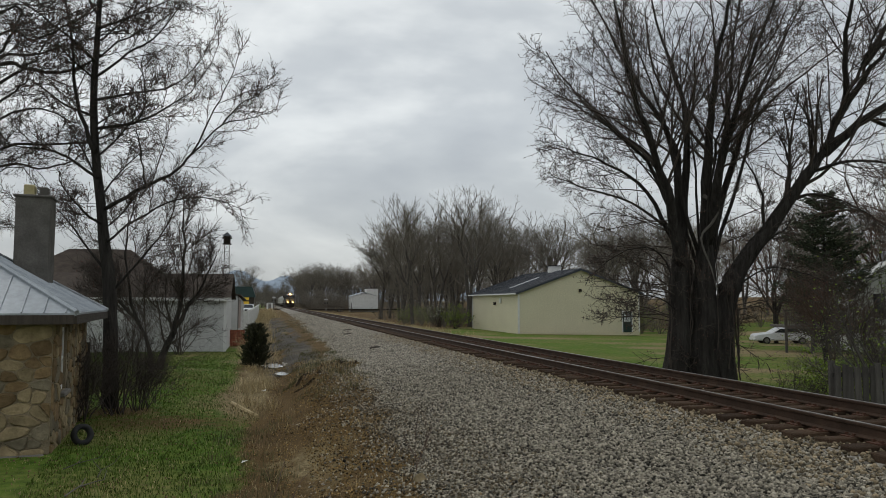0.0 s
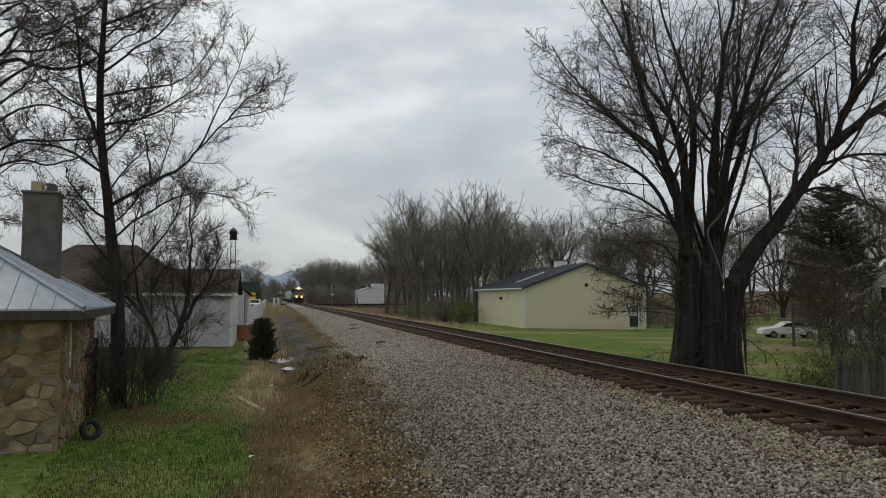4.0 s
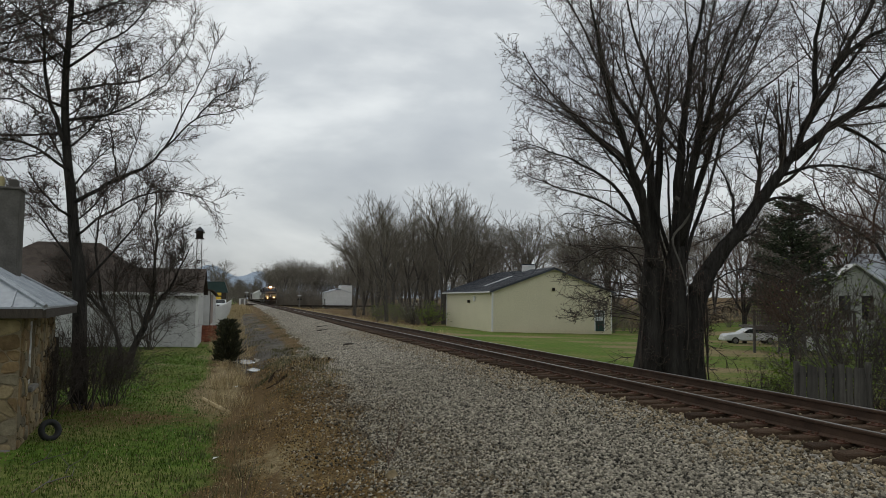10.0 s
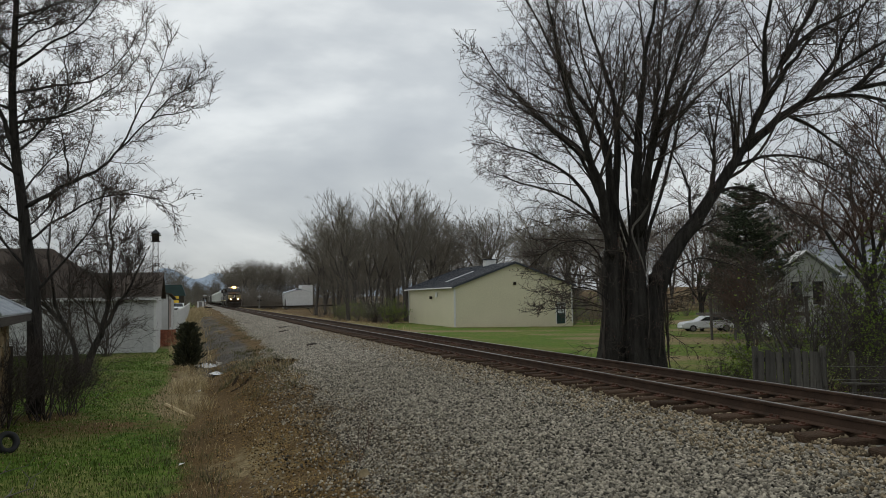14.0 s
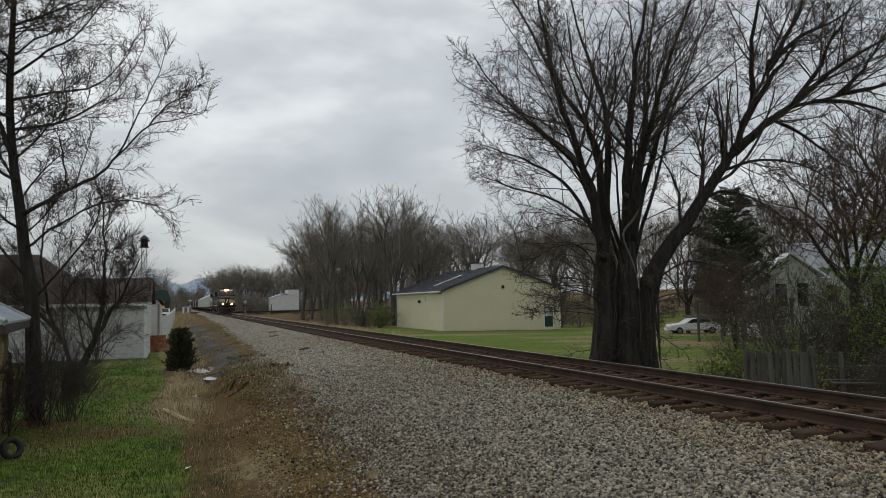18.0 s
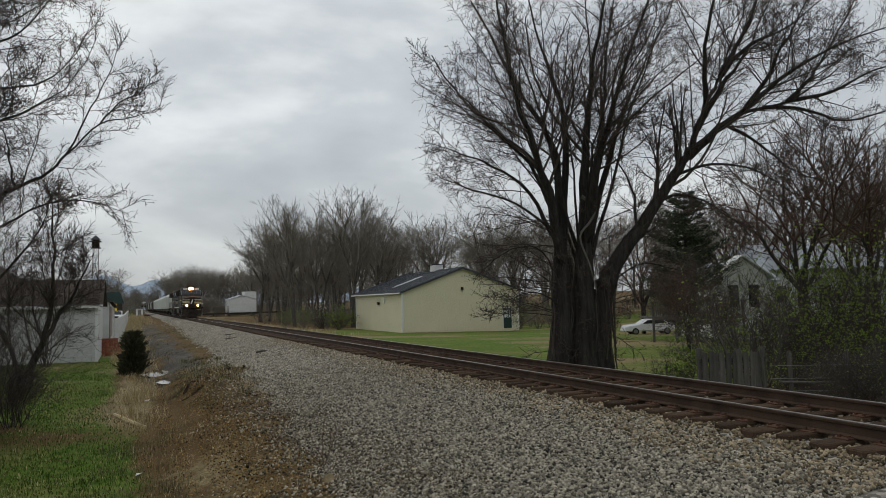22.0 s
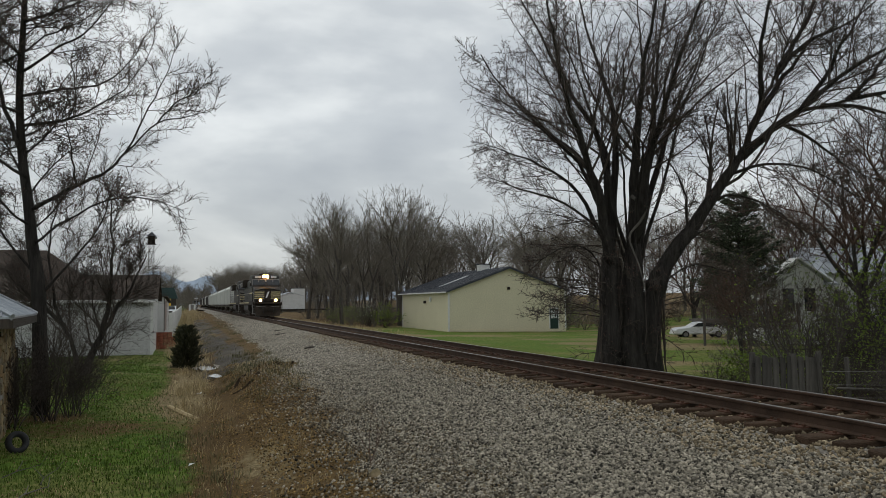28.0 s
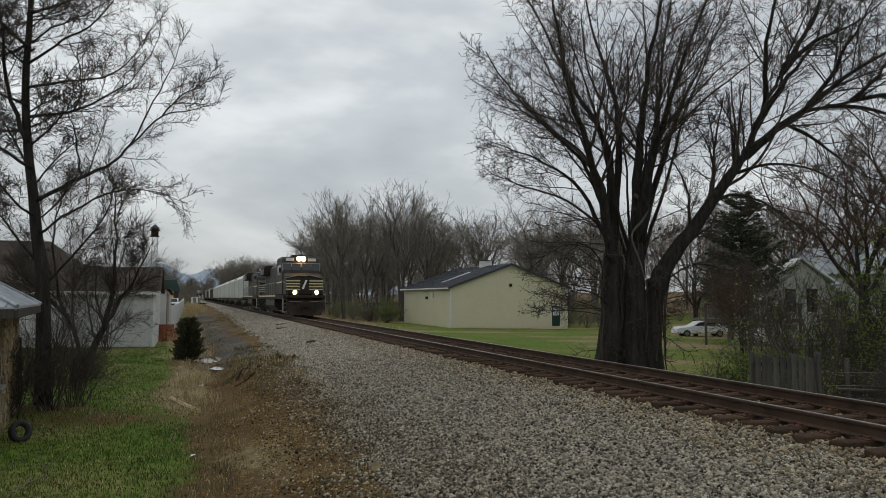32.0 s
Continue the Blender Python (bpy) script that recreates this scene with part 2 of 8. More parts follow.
NEWLEAF = make_mat("fresh_green_leaves", (0.150, 0.225, 0.030), (0.280, 0.360, 0.070), 0.7, 2.0, bump=0, island=0.35, spec=0.2)
BLOSSOM = make_mat("white_blossom", (0.55, 0.56, 0.48), (0.72, 0.73, 0.66), 0.8, 3.0, bump=0)
STRAW = make_mat("dead_straw_grass", (0.32, 0.245, 0.125), (0.52, 0.42, 0.24), 0.9, 3.0, bump=0, island=0.35)
BLADE = make_mat("green_grass_blades", (0.034, 0.068, 0.008), (0.086, 0.125, 0.019), 0.8, 0.6, bump=0, island=0.35, spec=0.2)
# the pale blue is distance haze painted into the ridge's colour
HILL = make_mat("far_blue_ridge", (0.34, 0.41, 0.50), (0.38, 0.45, 0.54), 1.0, 0.01, bump=0, fine=0.05)
GREEN_ROOF = make_mat("green_steel_roof", (0.018, 0.040, 0.040), (0.028, 0.056, 0.055), 0.6, 1.0, bump=0.05)
YELLOW = make_mat("yellow_sign_paint", (0.62, 0.40, 0.03), (0.72, 0.48, 0.05), 0.6, 2.0, bump=0)
CARWHITE = make_mat("white_car_paint", (0.66, 0.67, 0.68), (0.72, 0.73, 0.74), 0.25, 2.0, bump=0, spec=0.5)
BRICK = make_mat("red_brick", (0.20, 0.060, 0.035), (0.34, 0.12, 0.07), 0.9, 8.0, bump=0.5, random_tint=0.3)
WATER = make_mat("still_puddle_water", (0.05, 0.045, 0.04), (0.06, 0.055, 0.05), 0.03, 1.0, bump=0, spec=0.9)


# ---- mesh building ----
class Shape:
    """A growing list of corners and faces."""

    def __init__(self):
        self.v, self.f = [], []

    def add(self, v, f):
        k = len(self.v)
        self.v += [tuple(p) for p in v]
        self.f += [tuple(i + k for i in q) for q in f]
        return self

    def box(self, x0, x1, y0, y1, z0, z1, m=None):
        v = [Vector((x, y, z)) for z in (z0, z1) for y in (y0, y1) for x in (x0, x1)]
        if m is not None:
            v = [m @ p for p in v]
        return self.add(v, [(0, 2, 3, 1), (4, 5, 7, 6), (0, 1, 5, 4), (2, 6, 7, 3), (0, 4, 6, 2), (1, 3, 7, 5)])

    def tube(self, pts, radii, n=6, cap=True):
        pts = [Vector(p) for p in pts]
        k = len(self.v)
        up = Vector((0.12, 0.31, 0.94))
        for i, p in enumerate(pts):
            d = (pts[min(i + 1, len(pts) - 1)] - pts[max(i - 1, 0)]).normalized()
            a = d.cross(up)
            if a.length < 0.05:
                a = d.cross(Vector((1, 0, 0)))
            a.normalize()
            b = d.cross(a)
            for j in range(n):
                w = 2 * math.pi * j / n
                q = p + (a * math.cos(w) + b * math.sin(w)) * radii[i]
                self.v.append((q.x, q.y, q.z))
        for i in range(len(pts) - 1):
            for j in range(n):
                s, e = k + i * n + j, k + i * n + (j + 1) % n
                self.f.append((s, e, e + n, s + n))
        if cap:
            self.f.append(tuple(k + j for j in reversed(range(n))))
            self.f.append(tuple(k + (len(pts) - 1) * n + j for j in range(n)))
        return self

    def rod(self, a, b, r, n=6, r2=None):
        return self.tube([a, b], [r, r if r2 is None else r2], n)

    def prism(self, outline, axis, a, b):
        """An outline in the two other axes, drawn out along the axis from a to b."""
        def at(p, s):
            q = list(p)
            q.insert(axis, s)
            return q
        n = len(outline)
        f = [(i, (i + 1) % n, n + (i + 1) % n, n + i) for i in range(n)]
        return self.add([at(p, a) for p in outline] + [at(p, b) for p in outline], f + [tuple(reversed(range(n))), tuple(range(n, 2 * n))])

    def mesh(self, name, bevel=0.0, smooth=False):
        me = bpy.data.meshes.new(name)
        me.from_pydata(self.v, [], self.f)
        bm = bmesh.new()
        bm.from_mesh(me)
        if len(self.f) < 30000:
            bmesh.ops.recalc_face_normals(bm, faces=bm.faces)
        if bevel:
            sharp = [e for e in bm.edges if len(e.link_faces) == 2 and e.calc_face_angle(0) > 0.5]
            bmesh.ops.bevel(bm, geom=sharp, offset=bevel, segments=1, affect="EDGES", profile=0.5)
        if smooth:
            for f in bm.faces:
                f.smooth = True
        bm.to_mesh(me)
        bm.free()
        return me


def part(name, shape, material, parent, label="", bevel=0.0, smooth=False, m=None):
    me = shape if isinstance(shape, bpy.types.Mesh) else shape.mesh(name, bevel, smooth)
    if not me.materials:
        me.materials.append(material)
    ob = new(name, me)
    ob.parent = parent
    if m is not None:
        ob.matrix_basis = m
    return tagged(ob, label)


def thing(name, label, category, m=None, group="", kind=""):
    ob = tagged(new(name), label, category, group, kind)
    if m is not None:
        ob.matrix_basis = m
    return ob


def solid(name, shape, material, label, category="", group="", kind="", m=None, bevel=0.0, smooth=False):
    """A thing that is one mesh."""
    ob = part(name, shape, material, None, label, bevel, smooth, m)
    return tagged(ob, label, category, group, kind)

# ---- ground ----
def ramp(x, pts):
    """A height that runs straight between the pairs (x, z)."""
    if x <= pts[0][0]:
        return pts[0][1]
    for (a, za), (b, zb) in zip(pts, pts[1:]):
        if x <= b:
            return za + (zb - za) * (x - a) / (b - a)
    return pts[-1][1]


TRACK_X = 7.75
ACROSS = [(-400, 3.0), (-120, 0.5), (-40, -0.7), (-12, -0.95), (-2.5, -1.05), (-0.8, -1.10), (0.0, -1.17), (0.6, -1.10), (1.1, -0.93), (1.6, -0.81), (2.4, -0.76), (3.4, -0.66),
          (5.0, -0.48), (6.3, -0.40), (9.4, -0.40), (10.4, -0.75), (12.5, -0.95), (15, -1.30), (24, -1.55), (34, -1.75), (44, -2.10),
          (56, -2.0), (80, -0.6), (140, 3.0), (400, 9.0)]


def bump_at(x, y, cx, cy, rx, ry, h):
    return h * math.exp(-((x - cx) / rx) ** 2 - ((y - cy) / ry) ** 2)


def ground_z(x, y):
    z = ramp(x, ACROSS)
    t = min(1, max(0, ((x - 0.9) * 1.8 + (y - 20.5) * 5.0) / 28.24))     # eroded lip between bank and path
    z += 0.24 * math.exp(-(((x - 1.0 - 1.8 * t) ** 2 + (y - 20.5 - 5.0 * t) ** 2) / 0.30)) * (0.7 + 0.6 * noise.noise((x * 2, y * 2, 8)))
    z += bump_at(x, y, 1.7, 20.0, 0.9, 4.0, 0.28) + bump_at(x, y, 0.9, 14.0, 0.8, 3.0, 0.12)
    z += bump_at(x, y, -4.2, 27.5, 1.6, 3.0, 0.22)
    if y > 24:
        z -= 0.07 * math.exp(-((x - 0.15) / 0.28) ** 2) + 0.07 * math.exp(-((x - 1.75) / 0.28) ** 2)
    z -= bump_at(x, y, 0.55, 32.0, 0.7, 1.3, 0.17) + bump_at(x, y, 0.77, 27.6, 0.5, 0.8, 0.17) + bump_at(x, y, 0.35, 45, 0.3, 1.0, 0.12)
    if -1.5 < x < 3:
        z += 0.07 * noise.noise((x * 1.3, y * 0.8, 0))
    z += 0.04 * noise.noise((x * 0.35, y * 0.3, 3.0)) * (abs(x - TRACK_X) > 3)
    if y > 90 and -6 < x < 3.2:
        z += min(0.35, (y - 90) / 200) * (1 - max(0, (x - 1.2) / 2))
    return z


def soft_step(a, b, x):
    t = min(1, max(0, (x - a) / (b - a)))
    return t * t * (3 - 2 * t)


def dirt_at(x, y):
    w = noise.noise((x * 0.5, y * 0.35, 7.0)) * 0.9 + noise.noise((x * 1.7, y * 1.7, 1.0)) * 0.35
    edge = -0.9 + (0.5 if y < 20 else 0.0)
    d = soft_step(edge - 0.5, edge + 0.5, x + w * 0.7) * (1 - soft_step(9.4, 12.5, x + w))
    d = max(d, 0.66 * bump_at(x, y, -2.0, 16.6, 2.6, 1.7, 1.0), 0.8 * bump_at(x, y, -3.2, 18.2, 1.2, 1.2, 1.0))
    if x > 12:
        d = max(d, soft_step(76, 88, y + w * 6) * (1 - soft_step(20, 28, x) * (1 - soft_step(88, 96, y))))
    d = max(d, bump_at(x, y, 18.5, 13.0, 6.0, 6.0, 1.0), bump_at(x, y, 31, 67.4, 14, 0.9, 0.85))
    if y > 90 and x < -0.5:
        d = max(d, 0.3)
    d = max(d, 0.35 * soft_step(0.15, 0.6, noise.noise((x * 0.25, y * 0.25, 11.0))))
    return d


def dry_at(x, y):
    w = noise.noise((x * 0.6, y * 0.4, 4.0))
    d = bump_at(x, y, -0.45, 23.0, 0.55, 6.0, 0.95) + bump_at(x, y, -0.6, 60.0, 1.2, 20, 0.8) + bump_at(x, y, -1.2, 160, 2.2, 70, 0.9)
    d += bump_at(x, y, 13.5, 130, 3.0, 60, 0.8) + bump_at(x, y, 11.2, 40, 1.0, 60, 0.5)
    d += 0.45 * soft_step(0.05, 0.5, noise.noise((x * 0.4, y * 0.3, 21.0)))
    if x > 12:
        d += 0.7 * soft_step(0.02, 0.35, noise.noise((x * 0.05, y * 0.16, 61.0)))
    return min(1, max(0, d + 0.35 * w * (d > 0.1)))


def wet_at(x, y):
    """Dark trodden mud along the path."""
    n = noise.noise((x * 0.9, y * 0.12, 31.0)) + 0.9 * noise.noise((x * 2.4, y * 0.45, 33.0))
    return soft_step(22, 30, y) * (1 - soft_step(90, 150, y)) * math.exp(-((x - 1.05) / 1.35) ** 4) * min(1, max(0, 0.80 + 0.9 * n))


def ground_mat():
    m = bpy.data.materials.new("lawn_and_bare_earth")
    m.use_nodes = True
    nt = m.node_tree
    n, l = nt.nodes.new, nt.links.new
    p = nt.nodes["Principled BSDF"]
    p.inputs["Roughness"].default_value = 0.95
    p.inputs["Specular IOR Level"].default_value = 0.15
    co = n("ShaderNodeTexCoord")

    def tex(scale, detail=6):
        t = n("ShaderNodeTexNoise")
        t.inputs["Scale"].default_value, t.inputs["Detail"].default_value = scale, detail
        l(co.outputs["Object"], t.inputs["Vector"])
        return t.outputs["Fac"]

    def ramp_of(fac, *stops):
        r = n("ShaderNodeValToRGB")
        while len(r.color_ramp.elements) < len(stops):
            r.color_ramp.elements.new(0.5)
        for e, (q, c) in zip(r.color_ramp.elements, stops):
            e.position, e.color = q, (*c, 1)
        l(fac, r.inputs["Fac"])
        return r.outputs["Color"]

    def mixed(fac, a, b):
        x = n("ShaderNodeMix")
        x.data_type = "RGBA"
        l(fac, x.inputs["Factor"])
        l(a, x.inputs["A"])
        l(b, x.inputs["B"])
        return x.outputs["Result"]

    def sharpened(attribute, wobble):
        a = n("ShaderNodeAttribute")
        a.attribute_name = attribute
        s = n("ShaderNodeMath")
        s.operation = "MULTIPLY_ADD"
        l(wobble, s.inputs[0])
        s.inputs[1].default_value = 0.9
        l(a.outputs["Fac"], s.inputs[2])
        r = n("ShaderNodeMapRange")
        r.inputs["From Min"].default_value, r.inputs["From Max"].default_value = 0.78, 1.12
        l(s.outputs[0], r.inputs["Value"])
        return r.outputs[0]

    coarse, mid, grit = tex(0.8), tex(5.0), tex(38.0, 8)
    grass = ramp_of(mid, (0.30, (0.040, 0.080, 0.008)), (0.50, (0.088, 0.150, 0.015)), (0.72, (0.150, 0.180, 0.038)))
    dull = ramp_of(mid, (0.30, (0.098, 0.104, 0.026)), (0.55, (0.170, 0.172, 0.050)), (0.75, (0.235, 0.210, 0.085)))
    worn = n("ShaderNodeMapRange")
    worn.inputs["From Min"].default_value, worn.inputs["From Max"].default_value = 0.44, 0.66
    l(tex(0.35, 5), worn.inputs["Value"])
    grass = mixed(worn.outputs[0], grass, dull)
    earth = ramp_of(grit, (0.30, (0.048, 0.029, 0.010)), (0.50, (0.112, 0.069, 0.024)), (0.72, (0.205, 0.135, 0.055)))
    mud = ramp_of(coarse, (0.35, (0.062, 0.038, 0.016)), (0.65, (0.140, 0.090, 0.038)))
    soil = n("ShaderNodeMix")
    soil.data_type = "RGBA"
    soil.inputs["Factor"].default_value = 0.4
    l(earth, soil.inputs["A"])
    l(mud, soil.inputs["B"])
    straw = ramp_of(tex(16.0), (0.30, (0.130, 0.098, 0.046)), (0.70, (0.320, 0.250, 0.135)))
    base = mixed(sharpened("dry", mid), mixed(sharpened("dirt", mid), grass, soil.outputs["Result"]), straw)
    wet = sharpened("wet", mid)
    base = mixed(wet, base, ramp_of(coarse, (0.3, (0.040, 0.034, 0.027)), (0.7, (0.105, 0.091, 0.072))))
    l(base, p.inputs["Base Color"])
    gloss = n("ShaderNodeMapRange")
    gloss.inputs["To Min"].default_value, gloss.inputs["To Max"].default_value = 0.95, 0.82
    l(wet, gloss.inputs["Value"])
    l(gloss.outputs[0], p.inputs["Roughness"])
    bp = n("ShaderNodeBump")
    bp.inputs["Strength"].default_value, bp.inputs["Distance"].default_value = 0.8, 0.04
    l(grit, bp.inputs["Height"])
    l(bp.outputs[0], p.inputs["Normal"])
    return m


def spread(stops):
    """Grid lines: (from, to, step) stretches joined end to end."""
    out = []
    for a, b, s in stops:
        k = max(1, round((b - a) / s))
        out += [a + (b - a) * i / k for i in range(k)]
    return out + [stops[-1][1]]


def build_ground():
    xs = spread([(-2500, -400, 700), (-400, -60, 60), (-60, -14, 5), (-14, 4, 0.3), (4, 10, 0.8), (10, 20, 0.6), (20, 60, 2.5), (60, 160, 12), (160, 3000, 500)])
    ys = spread([(-600, -60, 100), (-60, 4, 6), (4, 44, 0.4), (44, 120, 2.0), (120, 400, 10), (400, 1000, 60), (1000, 4500, 500)])
    v = [(x, y, ground_z(x, y)) for y in ys for x in xs]
    k = len(xs)
    f = [(j * k + i, j * k + i + 1, (j + 1) * k + i + 1, (j + 1) * k + i) for j in range(len(ys) - 1) for i in range(k - 1)]
    me = bpy.data.meshes.new("ground")
    me.from_pydata(v, [], f)
    for name, fun in (("dirt", dirt_at), ("dry", dry_at), ("wet", wet_at)):
        a = me.attributes.new(name, "FLOAT", "POINT")
        a.data.foreach_set("value", [fun(p[0], p[1]) for p in v])
    me.materials.append(ground_mat())
    me.polygons.foreach_set("use_smooth", [True] * len(f))
    return tagged(new("ground", me), "patchy green lawn, bare brown earth and dead grass", "ground", kind="structure")


build_ground()


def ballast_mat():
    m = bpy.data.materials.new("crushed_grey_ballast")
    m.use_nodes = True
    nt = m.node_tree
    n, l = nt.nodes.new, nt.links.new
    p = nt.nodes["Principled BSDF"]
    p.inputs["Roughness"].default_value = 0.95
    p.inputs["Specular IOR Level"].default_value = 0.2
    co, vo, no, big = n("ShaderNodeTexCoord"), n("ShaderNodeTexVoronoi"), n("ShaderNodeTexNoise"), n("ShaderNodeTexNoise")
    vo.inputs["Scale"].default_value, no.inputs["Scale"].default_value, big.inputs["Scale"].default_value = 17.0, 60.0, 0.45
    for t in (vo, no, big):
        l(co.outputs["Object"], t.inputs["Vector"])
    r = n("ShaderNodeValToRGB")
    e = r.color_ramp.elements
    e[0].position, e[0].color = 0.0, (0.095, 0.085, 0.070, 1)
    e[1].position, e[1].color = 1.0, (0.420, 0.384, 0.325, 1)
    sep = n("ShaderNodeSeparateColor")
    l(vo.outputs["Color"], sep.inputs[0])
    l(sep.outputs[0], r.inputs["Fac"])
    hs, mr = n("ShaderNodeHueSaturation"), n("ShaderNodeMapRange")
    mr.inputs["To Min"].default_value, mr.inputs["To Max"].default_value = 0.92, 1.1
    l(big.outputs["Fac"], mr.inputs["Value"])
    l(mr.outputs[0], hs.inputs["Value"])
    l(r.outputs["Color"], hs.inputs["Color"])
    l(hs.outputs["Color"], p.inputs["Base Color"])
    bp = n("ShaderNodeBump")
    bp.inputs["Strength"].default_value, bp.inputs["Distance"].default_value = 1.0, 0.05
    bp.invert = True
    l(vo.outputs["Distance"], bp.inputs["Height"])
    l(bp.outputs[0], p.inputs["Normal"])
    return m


BED = [(1.3, -1.12), (1.8, -0.86), (2.4, -0.70), (3.4, -0.54), (4.8, -0.40), (5.7, -0.305), (6.3, -0.275), (6.7, -0.245), (8.8, -0.245), (9.2, -0.28), (9.7, -0.36), (10.6, -0.78), (10.9, -1.1)]


def bed_shift(x, y):
    """The bed's foot wanders, and draws in towards the track farther on."""
    return (0.35 * noise.noise((y * 0.12, 2.0, 0)) + 0.12 * noise.noise((y * 0.9, 5.0, 0)) - 0.20 + 0.20 * soft_step(8, 18, y) + 0.75 * soft_step(22, 42, y) + 0.5 * soft_step(50, 90, y)) * (1 - soft_step(3.2, 6.0, x))


def bed_z(x, y):
    z = ramp(x - bed_shift(x, y), BED)
    return z + 0.035 * noise.noise((x * 1.5, y * 1.5, 0)) * (x < 6.2 or x > 9.3)


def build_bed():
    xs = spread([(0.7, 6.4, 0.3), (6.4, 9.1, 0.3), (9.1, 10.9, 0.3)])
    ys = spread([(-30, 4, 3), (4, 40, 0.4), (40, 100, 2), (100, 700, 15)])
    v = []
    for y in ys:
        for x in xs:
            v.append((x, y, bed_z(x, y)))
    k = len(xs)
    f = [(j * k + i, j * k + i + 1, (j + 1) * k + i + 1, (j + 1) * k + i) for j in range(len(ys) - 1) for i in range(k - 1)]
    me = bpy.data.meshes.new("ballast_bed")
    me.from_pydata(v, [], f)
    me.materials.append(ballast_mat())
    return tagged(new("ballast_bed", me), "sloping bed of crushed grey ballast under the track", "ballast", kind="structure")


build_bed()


def stones(count, x0, x1, y0, y1, size, seed, z_of, keep=None):
    """Broken stones: uneven eight-sided lumps, each with its own turn and size."""
    rng = np.random.default_rng(seed)
    x, y = rng.uniform(x0, x1, count), y0 + (y1 - y0) * rng.random(count) ** 1.4
    if keep:
        ok = np.array([keep(a, b, rng) for a, b in zip(x, y)])
        x, y = x[ok], y[ok]
    count = len(x)
    z = np.array([z_of(a, b) for a, b in zip(x, y)])
    base = np.array([(1, 0, 0), (0, 1, 0), (-1, 0, 0), (0, -1, 0), (0.35, 0.3, 0.8), (-0.4, -0.25, 0.75), (0, 0, -0.8)], float)
    tri = np.array([(0, 1, 4), (1, 2, 5), (1, 5, 4), (2, 3, 5), (3, 0, 4), (3, 4, 5), (1, 0, 6), (2, 1, 6), (3, 2, 6), (0, 3, 6)])
    s = size * rng.uniform(0.55, 1.35, (count, 1, 1)) * rng.uniform(0.7, 1.2, (count, 1, 3))
    p = base[None] * s * rng.uniform(0.75, 1.25, (count, 7, 3))
    a, b = rng.uniform(0, 6.28, count), rng.uniform(-0.6, 0.6, count)
    px = p[:, :, 0] * np.cos(b)[:, None] + p[:, :, 2] * np.sin(b)[:, None]
    pz = p[:, :, 2] * np.cos(b)[:, None] - p[:, :, 0] * np.sin(b)[:, None]
    qx = px * np.cos(a)[:, None] - p[:, :, 1] * np.sin(a)[:, None] + x[:, None]
    qy = px * np.sin(a)[:, None] + p[:, :, 1] * np.cos(a)[:, None] + y[:, None]
    v = np.stack([qx, qy, pz + z[:, None] + size * 0.25], 2).reshape(-1, 3)
    f = (tri[None] + 7 * np.arange(count)[:, None, None]).reshape(-1, 3)
    return fast_mesh("stones", v, f)


def fast_mesh(name, v, f):
    me = bpy.data.meshes.new(name)
    me.vertices.add(len(v))
    me.vertices.foreach_set("co", np.asarray(v, np.float32).ravel())
    n = f.shape[1]
    me.loops.add(f.size)
    me.loops.foreach_set("vertex_index", f.astype(np.int32).ravel())
    me.polygons.add(len(f))
    me.polygons.foreach_set("loop_start", np.arange(0, f.size, n, dtype=np.int32))
    me.update(calc_edges=True)
    return me


def loose_stone(me, name, label):
    me.materials.append(STONE)
    return tagged(new(name, me), label, "gravel", kind="stuff")


def loose(me, name, label, material):
    me.materials.append(material)
    return tagged(new(name, me), label, "gravel", kind="stuff")


def top_z(x, y):
    return max(ground_z(x, y), bed_z(x, y) if x > 0.8 else -9)


loose(stones(106000, 0.8, 6.2, 4.5, 26, 0.0235, 1, bed_z, lambda x, y, r: bed_z(x, y) > ground_z(x, y) - 0.03 and r.random() > soft_step(17, 26, y)), "ballast_stones", "grey broken ballast stones beside the track", STONE)
loose(stones(15000, 4.8, 6.7, 4.5, 40, 0.026, 8, lambda x, y: bed_z(x, y) + 0.012, lambda x, y, r: r.random() < 0.8 * soft_step(5.0, 6.3, x + 0.5 * noise.noise((x, y * 0.5, 3)))), "dusty_ballast", "tan dusty ballast stones along the tie ends", TAN_STONE)
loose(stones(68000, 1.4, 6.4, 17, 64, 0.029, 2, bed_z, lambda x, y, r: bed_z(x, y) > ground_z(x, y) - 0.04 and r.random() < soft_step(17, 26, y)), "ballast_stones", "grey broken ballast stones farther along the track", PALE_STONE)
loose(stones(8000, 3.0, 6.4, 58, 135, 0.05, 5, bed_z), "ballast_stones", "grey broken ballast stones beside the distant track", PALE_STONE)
loose(stones(7000, 6.4, 9.8, 4, 30, 0.032, 3, bed_z), "ballast_stones", "brownish broken stones between the ties", TAN_STONE)
loose(stones(46000, -0.4, 2.9, 6, 30, 0.0155, 4, lambda x, y: top_z(x, y) - 0.004, lambda x, y, r: r.random() < 0.15 + 0.85 * soft_step(-0.5, 1.1, x + 0.5 * noise.noise((x, y * 0.6, 5)))), "scattered_gravel", "small brown gravel scattered on the bank", PEBBLE)
loose(stones(15000, 0.2, 2.9, 5, 30, 0.022, 9, top_z, lambda x, y, r: r.random() < soft_step(0.3 + 0.03 * (y - 8), 2.4, x + 0.6 * noise.noise((x * 1.2, y * 0.7, 15)))), "strayed_ballast", "ballast stones strayed onto the bank", STONE)
loose(stones(1500, 2.8, 4.4, 28, 110, 0.03, 10, top_z, lambda x, y, r: r.random() < soft_step(1.2, 3.4, x + 0.8 * noise.noise((x, y * 0.3, 25)))), "strayed_ballast", "ballast stones strayed along the path", STONE)
